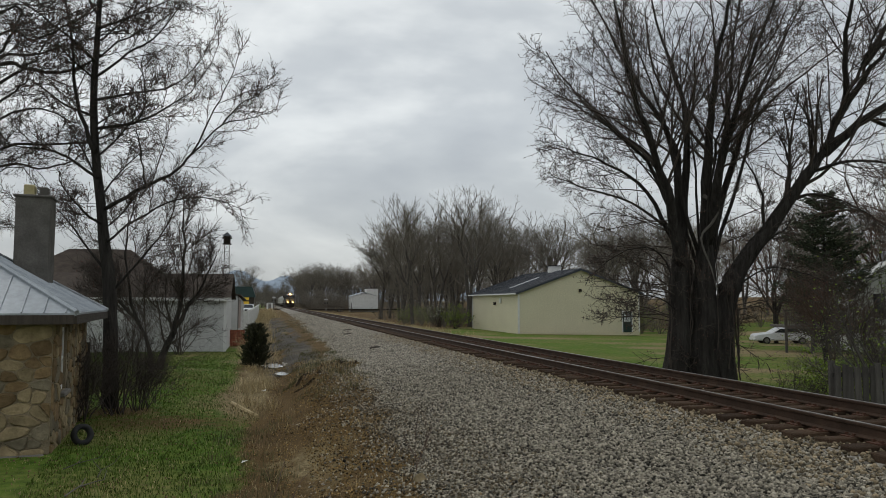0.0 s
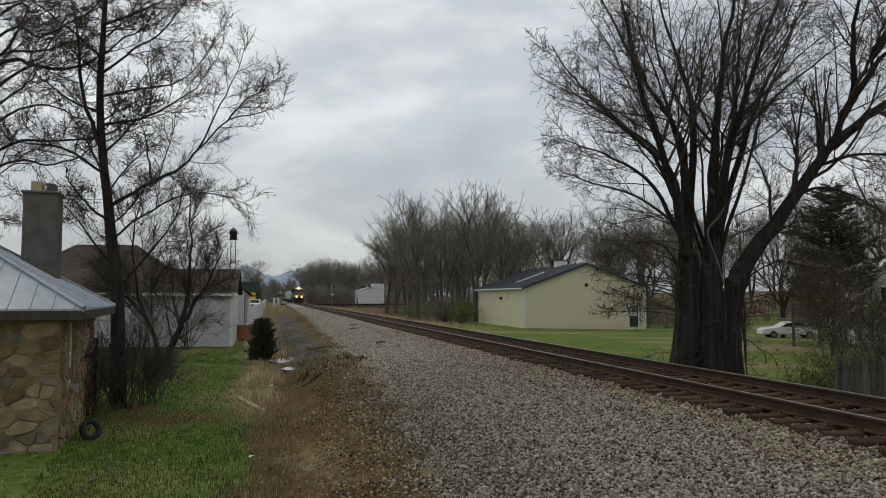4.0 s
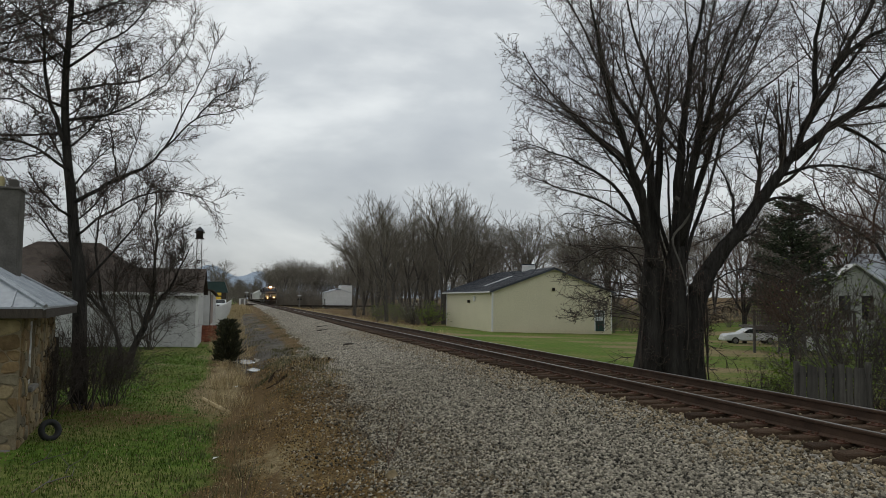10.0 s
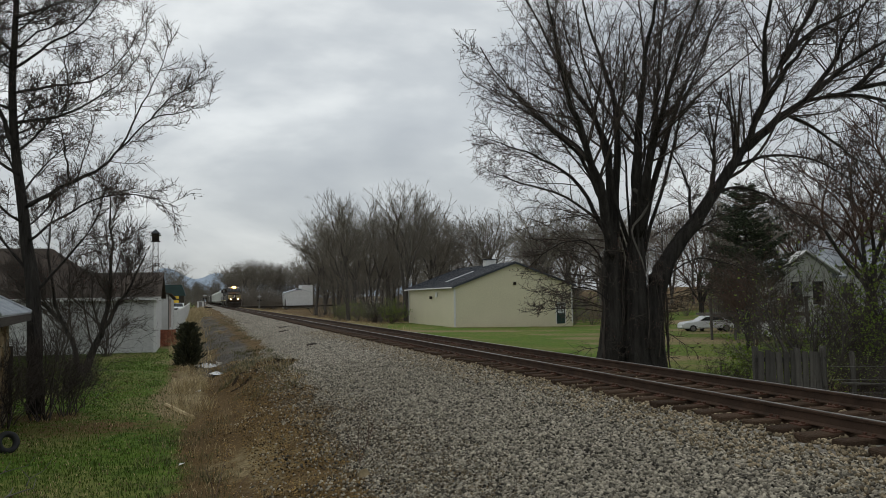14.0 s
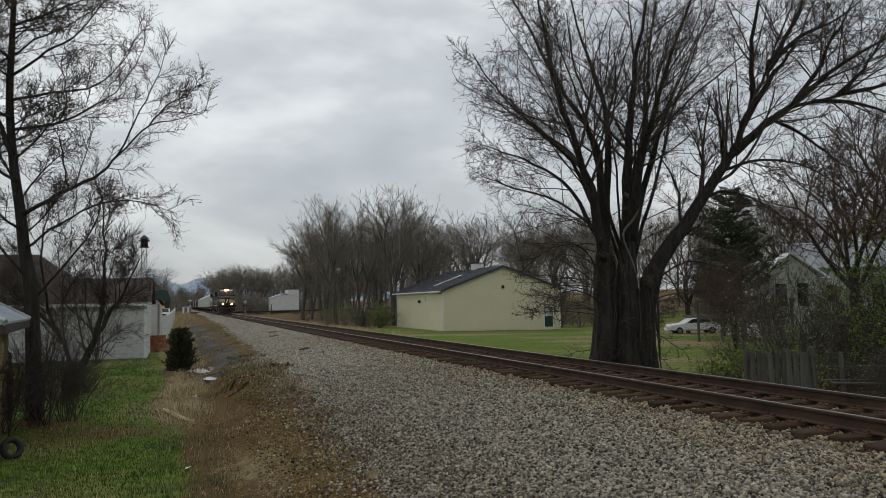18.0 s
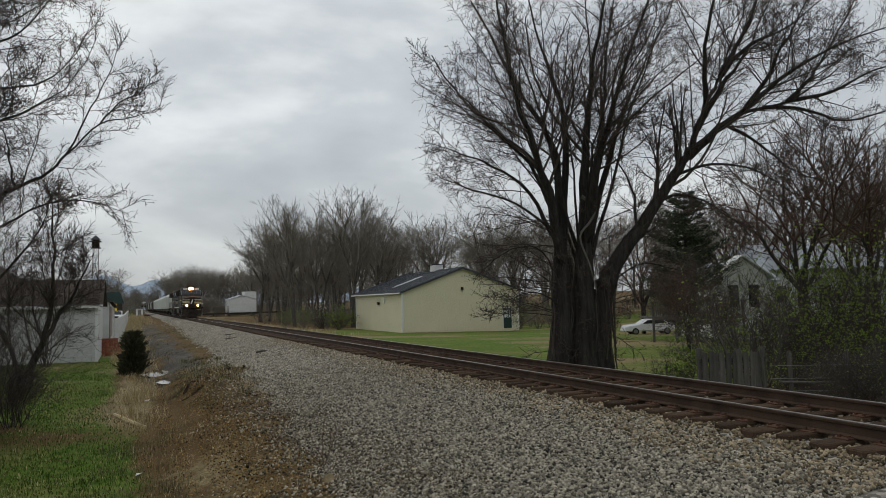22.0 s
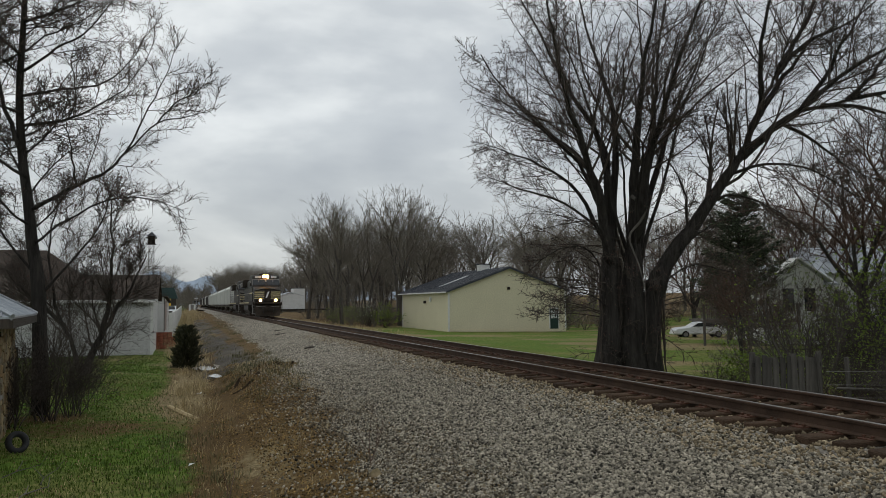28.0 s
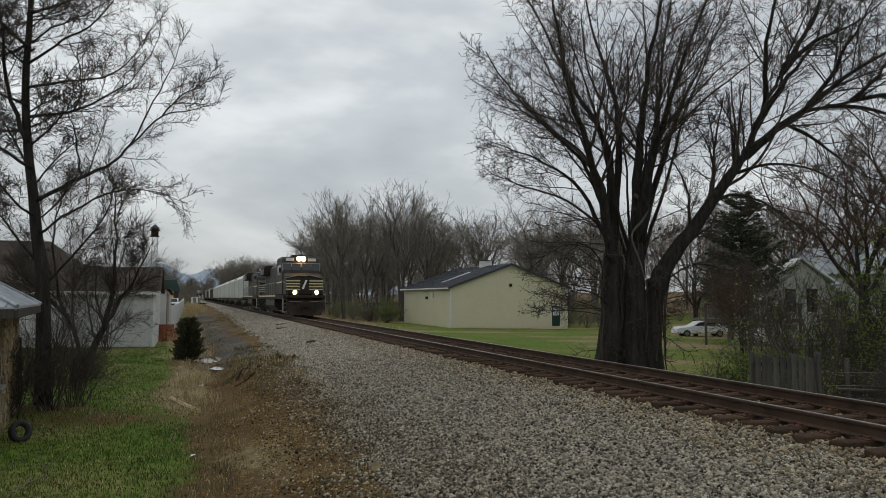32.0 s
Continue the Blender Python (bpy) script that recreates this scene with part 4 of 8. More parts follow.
# ---- trees ----
class Twigs:
    """Grows limbs and twigs as tapered tubes, sorted into trunk, crown and buds."""

    def __init__(self, seed, sides=(9, 6, 4, 3, 3, 3)):
        self.r = random.Random(seed)
        self.shapes = [Shape(), Shape(), Shape()]
        self.sides, self.least = sides, 0.009
        self.runs, self.fine_v, self.fine_f, self.bud_v, self.bud_f = [], [], [], None, None

    def limb(self, pts, radii, level):
        self.shapes[0 if level <= 1 else 1].tube(pts, radii, self.sides[min(level, 5)], cap=level <= 1)
        if level >= 1:
            k = len(pts) // 3 if level == 1 else 0
            self.runs += [(tuple(p), tuple(q)) for p, q in zip(pts[k:], pts[k + 1:]) for _ in range(1 if level == 1 else 3)]

    def line(self, p, d, length, r0, r1, level, wander, lift):
        rnd, n = self.r, max(3, min(10, int(length / 0.30) + 1))
        pts, radii = [Vector(p)], [r0]
        d = Vector(d).normalized()
        for i in range(n):
            d = (d + Vector((rnd.gauss(0, wander), rnd.gauss(0, wander), rnd.gauss(0, wander) + lift))).normalized()
            pts.append(pts[-1] + d * (length / n))
            radii.append(r0 + (r1 - r0) * (i + 1) / n)
        self.limb(pts, radii, level)
        return pts, radii

    def fork(self, pts, radii, level, spec, first=0.25):
        """Side branches along a grown limb, down to the last row of spec: (how many, length share, radius share, spread in degrees, wander, lift)."""
        if level >= len(spec) or spec[level] is None:
            return
        rnd = self.r
        many, long_share, thick, spread_deg, wander, lift = spec[level]
        total = sum((b - a).length for a, b in zip(pts, pts[1:]))
        count = max(2, int(many + rnd.uniform(-0.3, 0.3) * many))
        for k in range(count):
            s = first + (1 - first) * (k + rnd.random()) / count
            i = min(len(pts) - 2, int(s * (len(pts) - 1)))
            w = s * (len(pts) - 1) - i
            p = pts[i].lerp(pts[i + 1], w)
            d = (pts[i + 1] - pts[i]).normalized()
            side = d.cross(Vector((rnd.gauss(0, 1), rnd.gauss(0, 1), rnd.gauss(0, 1)))).normalized()
            a = radians(spread_deg * rnd.uniform(0.6, 1.3))
            r = max(self.least, (radii[i] + (radii[i + 1] - radii[i]) * w) * thick * rnd.uniform(0.7, 1.1))
            L = total * long_share * (1.15 - 0.75 * s) * rnd.uniform(0.6, 1.3)
            q, qr = self.line(p, d * math.cos(a) + side * math.sin(a), L, r, r * 0.35, level, wander, lift)
            self.fork(q, qr, level + 1, spec)

    def spray(self, p, d, length, r, level, deepest, angle, lift, shrink=0.76):
        """A limb that forks again and again into an ever finer, rising fan."""
        rnd = self.r
        pts, radii = self.line(p, d, length, r, r * 0.72, level, 0.055, lift)
        if level >= deepest:
            return
        d = (pts[-1] - pts[-2]).normalized()
        turn = rnd.uniform(0, 6.283)
        a0 = d.cross(Vector((0.31, 0.77, 0.12))).normalized()
        b0 = d.cross(a0)
        count = 3 if rnd.random() < 0.45 else 2
        for k in range(count):
            w = turn + 6.283 * k / count + rnd.uniform(-0.5, 0.5)
            t = radians(angle * rnd.uniform(0.55, 1.35))
            q = d * math.cos(t) + (a0 * math.cos(w) + b0 * math.sin(w)) * math.sin(t)
            self.spray(pts[-1], q, length * shrink * rnd.uniform(0.75, 1.15), max(self.least, r * 0.66 * rnd.uniform(0.8, 1.05)), level + 1, deepest, angle, lift, shrink)
        for k in range(1 if level < 1 else 2):
            i = rnd.randrange(len(pts) // 3, len(pts) - 1)
            w, t = rnd.uniform(0, 6.283), radians(angle * rnd.uniform(1.2, 2.0))
            q = d * math.cos(t) + (a0 * math.cos(w) + b0 * math.sin(w)) * math.sin(t)
            self.spray(pts[i], q, length * 0.62 * rnd.uniform(0.7, 1.1), max(self.least, r * 0.42), max(2, level + 2), deepest, angle, lift, shrink)

    def fuzz(self, counts, lengths, radii, spread_deg=45, lift=0.12, buds=0, bud_size=1.0):
        """Generations of fine twigs over the grown branches, all at once."""
        rng = np.random.default_rng(self.r.randrange(1 << 30))
        a, b = np.array([q[0] for q in self.runs]), np.array([q[1] for q in self.runs])
        for count, length, radius in zip(counts, lengths, radii):
            w = np.linalg.norm(b - a, axis=1)
            i = rng.choice(len(a), count, p=w / w.sum())
            d = (b - a)[i] / w[i][:, None]
            p0 = a[i] + (b - a)[i] * rng.random((count, 1))
            side = np.cross(d, rng.normal(size=(count, 3)))
            side /= np.linalg.norm(side, axis=1)[:, None] + 1e-9
            t = np.radians(spread_deg * rng.uniform(0.5, 1.4, (count, 1)))
            d1 = d * np.cos(t) + side * np.sin(t) + np.array([0, 0, lift])
            d1 /= np.linalg.norm(d1, axis=1)[:, None]
            d2 = d1 + rng.normal(size=(count, 3)) * 0.16 + np.array([0, 0, lift])
            d2 /= np.linalg.norm(d2, axis=1)[:, None]
            L = length * rng.uniform(0.45, 1.35, (count, 1)) / 2
            p1 = p0 + d1 * L
            p2 = p1 + d2 * L
            u = np.cross(d1, (0.3, 0.5, 0.81))
            u /= np.linalg.norm(u, axis=1)[:, None] + 1e-9
            v = np.cross(d1, u)
            ring = []
            for p, r in ((p0, radius), (p1, radius * 0.85), (p2, radius * 0.55)):
                for k in range(3):
                    ring.append(p + (u * math.cos(k * 2.0944) + v * math.sin(k * 2.0944)) * r)
            self.fine_v.append(np.stack(ring, 1).reshape(-1, 3))
            quad = np.array([(0, 1, 4, 3), (1, 2, 5, 4), (2, 0, 3, 5), (3, 4, 7, 6), (4, 5, 8, 7), (5, 3, 6, 8)])
            self.fine_f.append((quad[None] + 9 * np.arange(count)[:, None, None]).reshape(-1, 4))
            a, b = np.concatenate([p0, p1]), np.concatenate([p1, p2])
        if buds:
            q = p2[:buds] - d2[:buds] * L[:buds] * rng.uniform(0, 1.2, (min(buds, len(p2)), 1))
            n, s = len(q), bud_size * rng.uniform(0.012, 0.026, (min(buds, len(p2)), 1, 1))
            base = np.array([(1, 0, 0), (-0.5, 0.85, 0), (-0.5, -0.85, 0), (0, 0, 1.7)])
            self.bud_v = (q[:, None] + base[None] * s).reshape(-1, 3)
            self.bud_f = (np.array([(0, 1, 3), (1, 2, 3), (2, 0, 3), (0, 2, 1)])[None] + 4 * np.arange(n)[:, None, None]).reshape(-1, 3)

    def tree(self, name, label, bark, twig, m, group="", category="tree"):
        t = thing(name, label, category, m, group)
        part("trunk", self.shapes[0], bark, t, smooth=True)
        v = [np.array(self.shapes[1].v).reshape(-1, 3)] + self.fine_v
        f = [np.array(self.shapes[1].f).reshape(-1, 4)] + self.fine_f
        k = np.cumsum([0] + [len(q) for q in v])
        part("crown", fast_mesh("crown", np.concatenate(v), np.concatenate([q + o for q, o in zip(f, k)])), twig, t, "bare branches and twigs")
        if self.bud_v is not None:
            tagged(part("bud_cluster", fast_mesh("bud_cluster", self.bud_v, self.bud_f), BUD, t, "small red-brown buds"), kind="stuff")
        return t


def through_points(pts, n=4):
    """A smooth line through a few guide points."""
    p = [Vector(q) for q in pts]
    p = [p[0] * 2 - p[1]] + p + [p[-1] * 2 - p[-2]]
    out = []
    for i in range(1, len(p) - 2):
        for k in range(n):
            t = k / n
            a, b, c, d = p[i - 1], p[i], p[i + 1], p[i + 2]
            out.append(0.5 * ((2 * b) + (c - a) * t + (2 * a - 5 * b + 4 * c - d) * t * t + (3 * b - a - 3 * c + d) * t ** 3))
    return out + [p[-2]]


def guided(g, guides, r0, r1, level, spec, first=0.3, jig=0.03, power=1.25):
    pts = through_points(guides)
    for q in pts[1:]:
        q += Vector((g.r.gauss(0, jig), g.r.gauss(0, jig), 0))
    k = len(pts) - 1
    radii = [r1 + (r0 - r1) * (1 - i / k) ** power for i in range(k + 1)]
    g.limb(pts, radii, level)
    g.fork(pts, radii, level + 1, spec, first)


def build_big_tree():
    """A cluster of old stems grown together; local x runs across, y away, z up."""
    g = Twigs(11, (12, 8, 5, 4, 3, 3))
    spec = [None, None, (20, 0.36, 0.38, 46, 0.09, 0.035), (11, 0.42, 0.46, 52, 0.14, 0.02)]
    # three boles grown together, flaring into the ground
    for b, r0, r1 in (((((-0.66, 0.0, -0.4), (-0.62, 0.0, 1.2), (-0.56, 0.0, 3.3), (-0.48, 0.05, 4.6))), 0.38, 0.19), ((((0.12, 0.05, -0.4), (0.16, 0.0, 1.4), (0.20, 0.0, 3.3), (0.34, 0.0, 5.2))), 0.43, 0.22),
                      ((((0.62, 0.1, -0.4), (0.70, 0.1, 1.3), (0.90, 0.05, 2.6), (1.45, 0.0, 3.6))), 0.36, 0.28), ((((-0.30, 0.35, -0.4), (-0.28, 0.3, 1.5), (-0.2, 0.2, 3.6))), 0.46, 0.25)):
        pts = through_points(b, 9)
        k, first = len(pts) - 1, len(g.shapes[0].v)
        g.shapes[0].tube(pts, [r0 + (r1 - r0) * i / k + 0.16 * math.exp(-1.6 * max(0, p.z + 0.2)) - 0.75 * r1 * soft_step(0.72, 1.0, i / k) for i, p in enumerate(pts)], 28)
        for j in range(first, len(g.shapes[0].v)):      # furrowed, lumpy bark
            v = Vector(g.shapes[0].v[j])
            c = pts[min(k, (j - first) // 28)]
            d = Vector((v.x - c.x, v.y - c.y, 0))
            lump = 0.16 * noise.noise((v.x * 1.6, v.y * 1.6, v.z * 0.8)) + 0.13 * noise.noise((v.x * 6, v.y * 6, v.z * 0.9)) + 0.06 * noise.noise((v.x * 14, v.y * 14, v.z * 1.5))
            g.shapes[0].v[j] = tuple(v + d * lump)
    for i in range(30):          # old vine stems creeping up the boles
        a, z = g.r.uniform(0, 6.283), g.r.uniform(-0.3, 1.2)
        cx, rad = g.r.choice(((-0.62, 0.43), (0.15, 0.49), (0.68, 0.41)))
        vine = []
        for k in range(9):
            a += g.r.gauss(0, 0.10)
            rr = rad * (1.06 - 0.035 * k) + g.r.uniform(0.0, 0.05)
            vine.append((cx + rr * math.cos(a), rr * math.sin(a), z + k * 0.42))
        g.limb([Vector(q) for q in vine], [0.022 - 0.0018 * k for k in range(9)], 2)
    stems = [
        (((-0.56, 0, 3.2), (-0.66, 0.1, 5.0), (-1.2, 0.3, 6.7), (-2.4, 0.4, 7.8), (-3.5, 0.5, 8.9), (-4.5, 0.3, 10.3)), 0.15, 0.03),
        (((-0.58, 0.02, 2.4), (-0.46, 0.2, 5.9), (-0.66, 0.5, 7.6), (-1.6, 1.2, 9.6), (-2.5, 1.6, 11.8), (-3.3, 1.9, 13.6)), 0.19, 0.03),
        (((-0.50, 0.1, 3.3), (-0.12, 0.5, 7.4), (-0.3, 0.9, 9.4), (-0.8, 1.4, 11.6), (-1.3, 1.6, 14.4)), 0.16, 0.03),
        (((0.17, 0, 2.0), (0.30, 0, 5.4), (0.34, -0.3, 7.2), (0.55, -0.7, 9.6), (0.9, -1.1, 11.6), (1.3, -1.4, 14.8)), 0.25, 0.03),
        (((0.24, 0, 3.4), (0.85, 0.2, 6.6), (1.2, 0.5, 8.6), (1.4, 0.7, 10.4), (2.1, 1.1, 13.4)), 0.20, 0.03),
        (((0.27, 0.05, 3.5), (1.2, 0.6, 6.4), (2.2, 1.4, 8.7), (3.2, 2.1, 10.4), (4.2, 2.8, 12.4)), 0.15, 0.03),
        (((-0.55, -0.1, 3.4), (-1.0, -0.8, 5.6), (-2.0, -1.8, 7.8), (-2.6, -2.4, 10.0), (-2.9, -2.8, 12.4)), 0.20, 0.025),
        (((0.24, -0.05, 4.0), (0.6, -1.1, 6.8), (1.2, -2.2, 9.4), (2.2, -3.0, 12.2)), 0.20, 0.025),
        (((-0.60, 0, 4.0), (-1.4, 0.2, 5.7), (-2.6, 0.2, 6.6), (-3.6, 0.1, 7.0), (-4.5, 0, 7.3)), 0.085, 0.012),
        (((-0.62, 0, 4.6), (-1.3, -0.3, 6.3), (-2.4, -0.5, 7.4), (-3.4, -0.6, 8.1), (-4.2, -0.7, 8.7)), 0.09, 0.012),
        (((0.75, 0, 2.6), (1.3, 0, 3.4), (2.25, -0.1, 4.8), (3.4, -0.1, 6.4), (3.9, -0.1, 7.1), (4.4, -0.2, 8.5), (5.0, -0.3, 9.6), (5.9, -0.4, 12.0)), 0.36, 0.05),
        (((3.75, -0.1, 6.8), (4.7, 0.1, 7.55), (5.8, 0.3, 8.3), (7.6, 0.4, 8.75), (9.4, 0.2, 9.9)), 0.19, 0.03),
        (((4.1, -0.1, 7.7), (5.2, 0.4, 9.2), (6.4, 0.9, 10.6), (7.6, 1.3, 12.6)), 0.14, 0.03),
        (((-0.6, -0.1, 3.0), (-1.4, -0.3, 3.9), (-2.3, -0.4, 3.8), (-3.2, -0.6, 3.2)), 0.035, 0.010),
        (((-0.6, -0.2, 2.0), (-1.5, -0.6, 2.5), (-2.4, -0.9, 2.3), (-3.0, -1.1, 1.9)), 0.03, 0.008),
        (((-0.7, 0, 4.4), (-1.9, 0.3, 5.4), (-3.3, 0.5, 5.9), (-4.4, 0.3, 6.3)), 0.06, 0.015),
        (((0.9, 0.1, 2.6), (1.9, -0.2, 3.3), (2.8, -0.4, 3.2), (3.6, -0.6, 2.8)), 0.035, 0.010),
        (((2.6, 0, 5.3), (3.6, 0.3, 5.6), (4.9, 0.5, 5.2), (6.0, 0.4, 4.2)), 0.07, 0.012),
    ]
    for s, r0, r1 in stems:
        guided(g, s, r0 * 0.92, min(r1, 0.018), 1, spec, 0.25, power=1.45)
    for i in range(24):          # slender arching shoots low on the boles
        side = -1 if g.r.random() < 0.68 else 1
        q, qr = g.line((side * 0.75, g.r.uniform(-0.3, 0.3), g.r.uniform(1.6, 4.8)), (side, g.r.uniform(-0.6, 0.4), g.r.uniform(0.0, 0.7)), g.r.uniform(1.5, 3.1), 0.018, 0.006, 2, 0.05, -0.035)
        g.fork(q, qr, 3, [None, None, None, (7, 0.30, 0.5, 38, 0.10, 0.0)], 0.2)
    for i in range(46):          # shaggy shoots round the boles
        a, z = g.r.uniform(0, 6.283), g.r.uniform(0.5, 5.0)
        cx = g.r.choice((-0.62, 0.15, 0.75))
        p = (cx + 0.36 * math.cos(a), 0.36 * math.sin(a), z)
        q, qr = g.line(p, (math.cos(a), math.sin(a), g.r.uniform(-0.3, 0.7)), g.r.uniform(0.6, 1.7), 0.014, 0.005, 2, 0.16, 0.0)
        g.fork(q, qr, 3, spec, 0.2)
    for i in range(5):           # thinner upright poles between the great stems
        a, out = 6.283 * i / 5 + g.r.uniform(-0.2, 0.2), g.r.uniform(2.4, 3.6)
        h, z0 = g.r.uniform(9.5, 13.5), g.r.uniform(3.6, 5.4)
        c, s_ = math.cos(a), math.sin(a)
        guided(g, ((0.1 + 0.15 * c, 0.15 * s_, z0 - 1.3), (0.3 * c + 0.3 * out * c, 0.3 * out * s_, z0 + 2.0), (0.7 * out * c, 0.7 * out * s_, (z0 + h) / 2 + 0.8), (1.15 * out * c, 1.15 * out * s_, h)), g.r.uniform(0.045, 0.07), 0.015, 1, spec, 0.3)
    right = [None, None, (20, 0.42, 0.40, 48, 0.09, 0.03), (11, 0.44, 0.46, 52, 0.14, 0.02)]
    for q, r in ((((5.0, -0.3, 9.6), (6.0, 0.4, 10.9), (6.9, 0.8, 12.4), (7.6, 1.0, 14.2)), 0.10), (((5.9, 0.3, 8.33), (6.7, 0.2, 9.4), (7.4, -0.1, 10.8), (8.4, -0.3, 12.6)), 0.10),
                 (((7.5, 0.4, 8.72), (8.5, 0.6, 9.6), (9.6, 0.9, 11.0), (10.6, 1.0, 12.6)), 0.085), (((4.4, -0.2, 8.4), (4.2, -0.8, 10.2), (4.6, -1.2, 12.4), (5.2, -1.4, 14.4)), 0.09),
                 (((6.6, 0.35, 8.52), (7.8, 0.1, 8.4), (9.2, -0.2, 7.9), (10.8, -0.5, 8.3)), 0.08), (((5.2, 0.2, 7.9), (6.6, 0.8, 7.4), (8.0, 1.3, 6.6), (9.3, 1.6, 6.2)), 0.065),
                 (((4.9, -0.3, 9.4), (6.2, 0.2, 10.6), (7.8, 0.6, 11.4), (9.4, 0.8, 12.6)), 0.10), (((5.8, 0.3, 8.3), (7.4, -0.3, 9.6), (9.0, -0.6, 10.4), (10.8, -0.8, 11.0)), 0.09),
                 (((7.6, 0.4, 8.75), (9.0, 0.2, 9.0), (10.2, 0, 9.6), (11.4, -0.2, 9.9)), 0.08),
                 (((3.3, -0.1, 6.2), (4.2, -0.8, 6.4), (5.4, -1.3, 6.1), (6.6, -1.6, 5.2)), 0.06)):
        guided(g, q, r, 0.015, 1, right, 0.15)
    for x0, z0, x1, z1 in ((2.0, 4.5, 1.2, 7.2), (2.7, 5.5, 2.3, 8.0), (1.6, 4.0, 2.9, 4.9), (3.4, 6.4, 3.0, 8.8), (4.5, 8.6, 3.9, 11.0)):
        guided(g, ((x0, 0, z0), ((x0 + x1) / 2 + 0.3, 0.1, (z0 + z1) / 2), (x1, 0.3, z1)), 0.06, 0.012, 1, spec, 0.1)
    g.fuzz((13500, 18000), (0.36, 0.20), (0.0058, 0.0048), 54, 0.03, buds=16000)
    t = g.tree("old_tree", "huge bare many-stemmed tree with dark rough bark beside the track", BARK, TWIG, pose(12.7, 19.9, -0.85, 0, 0, -18.5))
    dead = through_points([(0.10, -0.40, 5.5), (0.48, -0.52, 5.15), (0.34, -0.52, 4.7), (-0.02, -0.50, 4.2), (0.25, -0.54, 3.3), (0.42, -0.56, 2.5)], 4)
    part("dead_limb", Shape().tube(dead, [0.06 - 0.0022 * i for i in range(len(dead))], 6), DEADWOOD, t, "pale broken dead limb hung on the trunk")
    return t


build_big_tree()


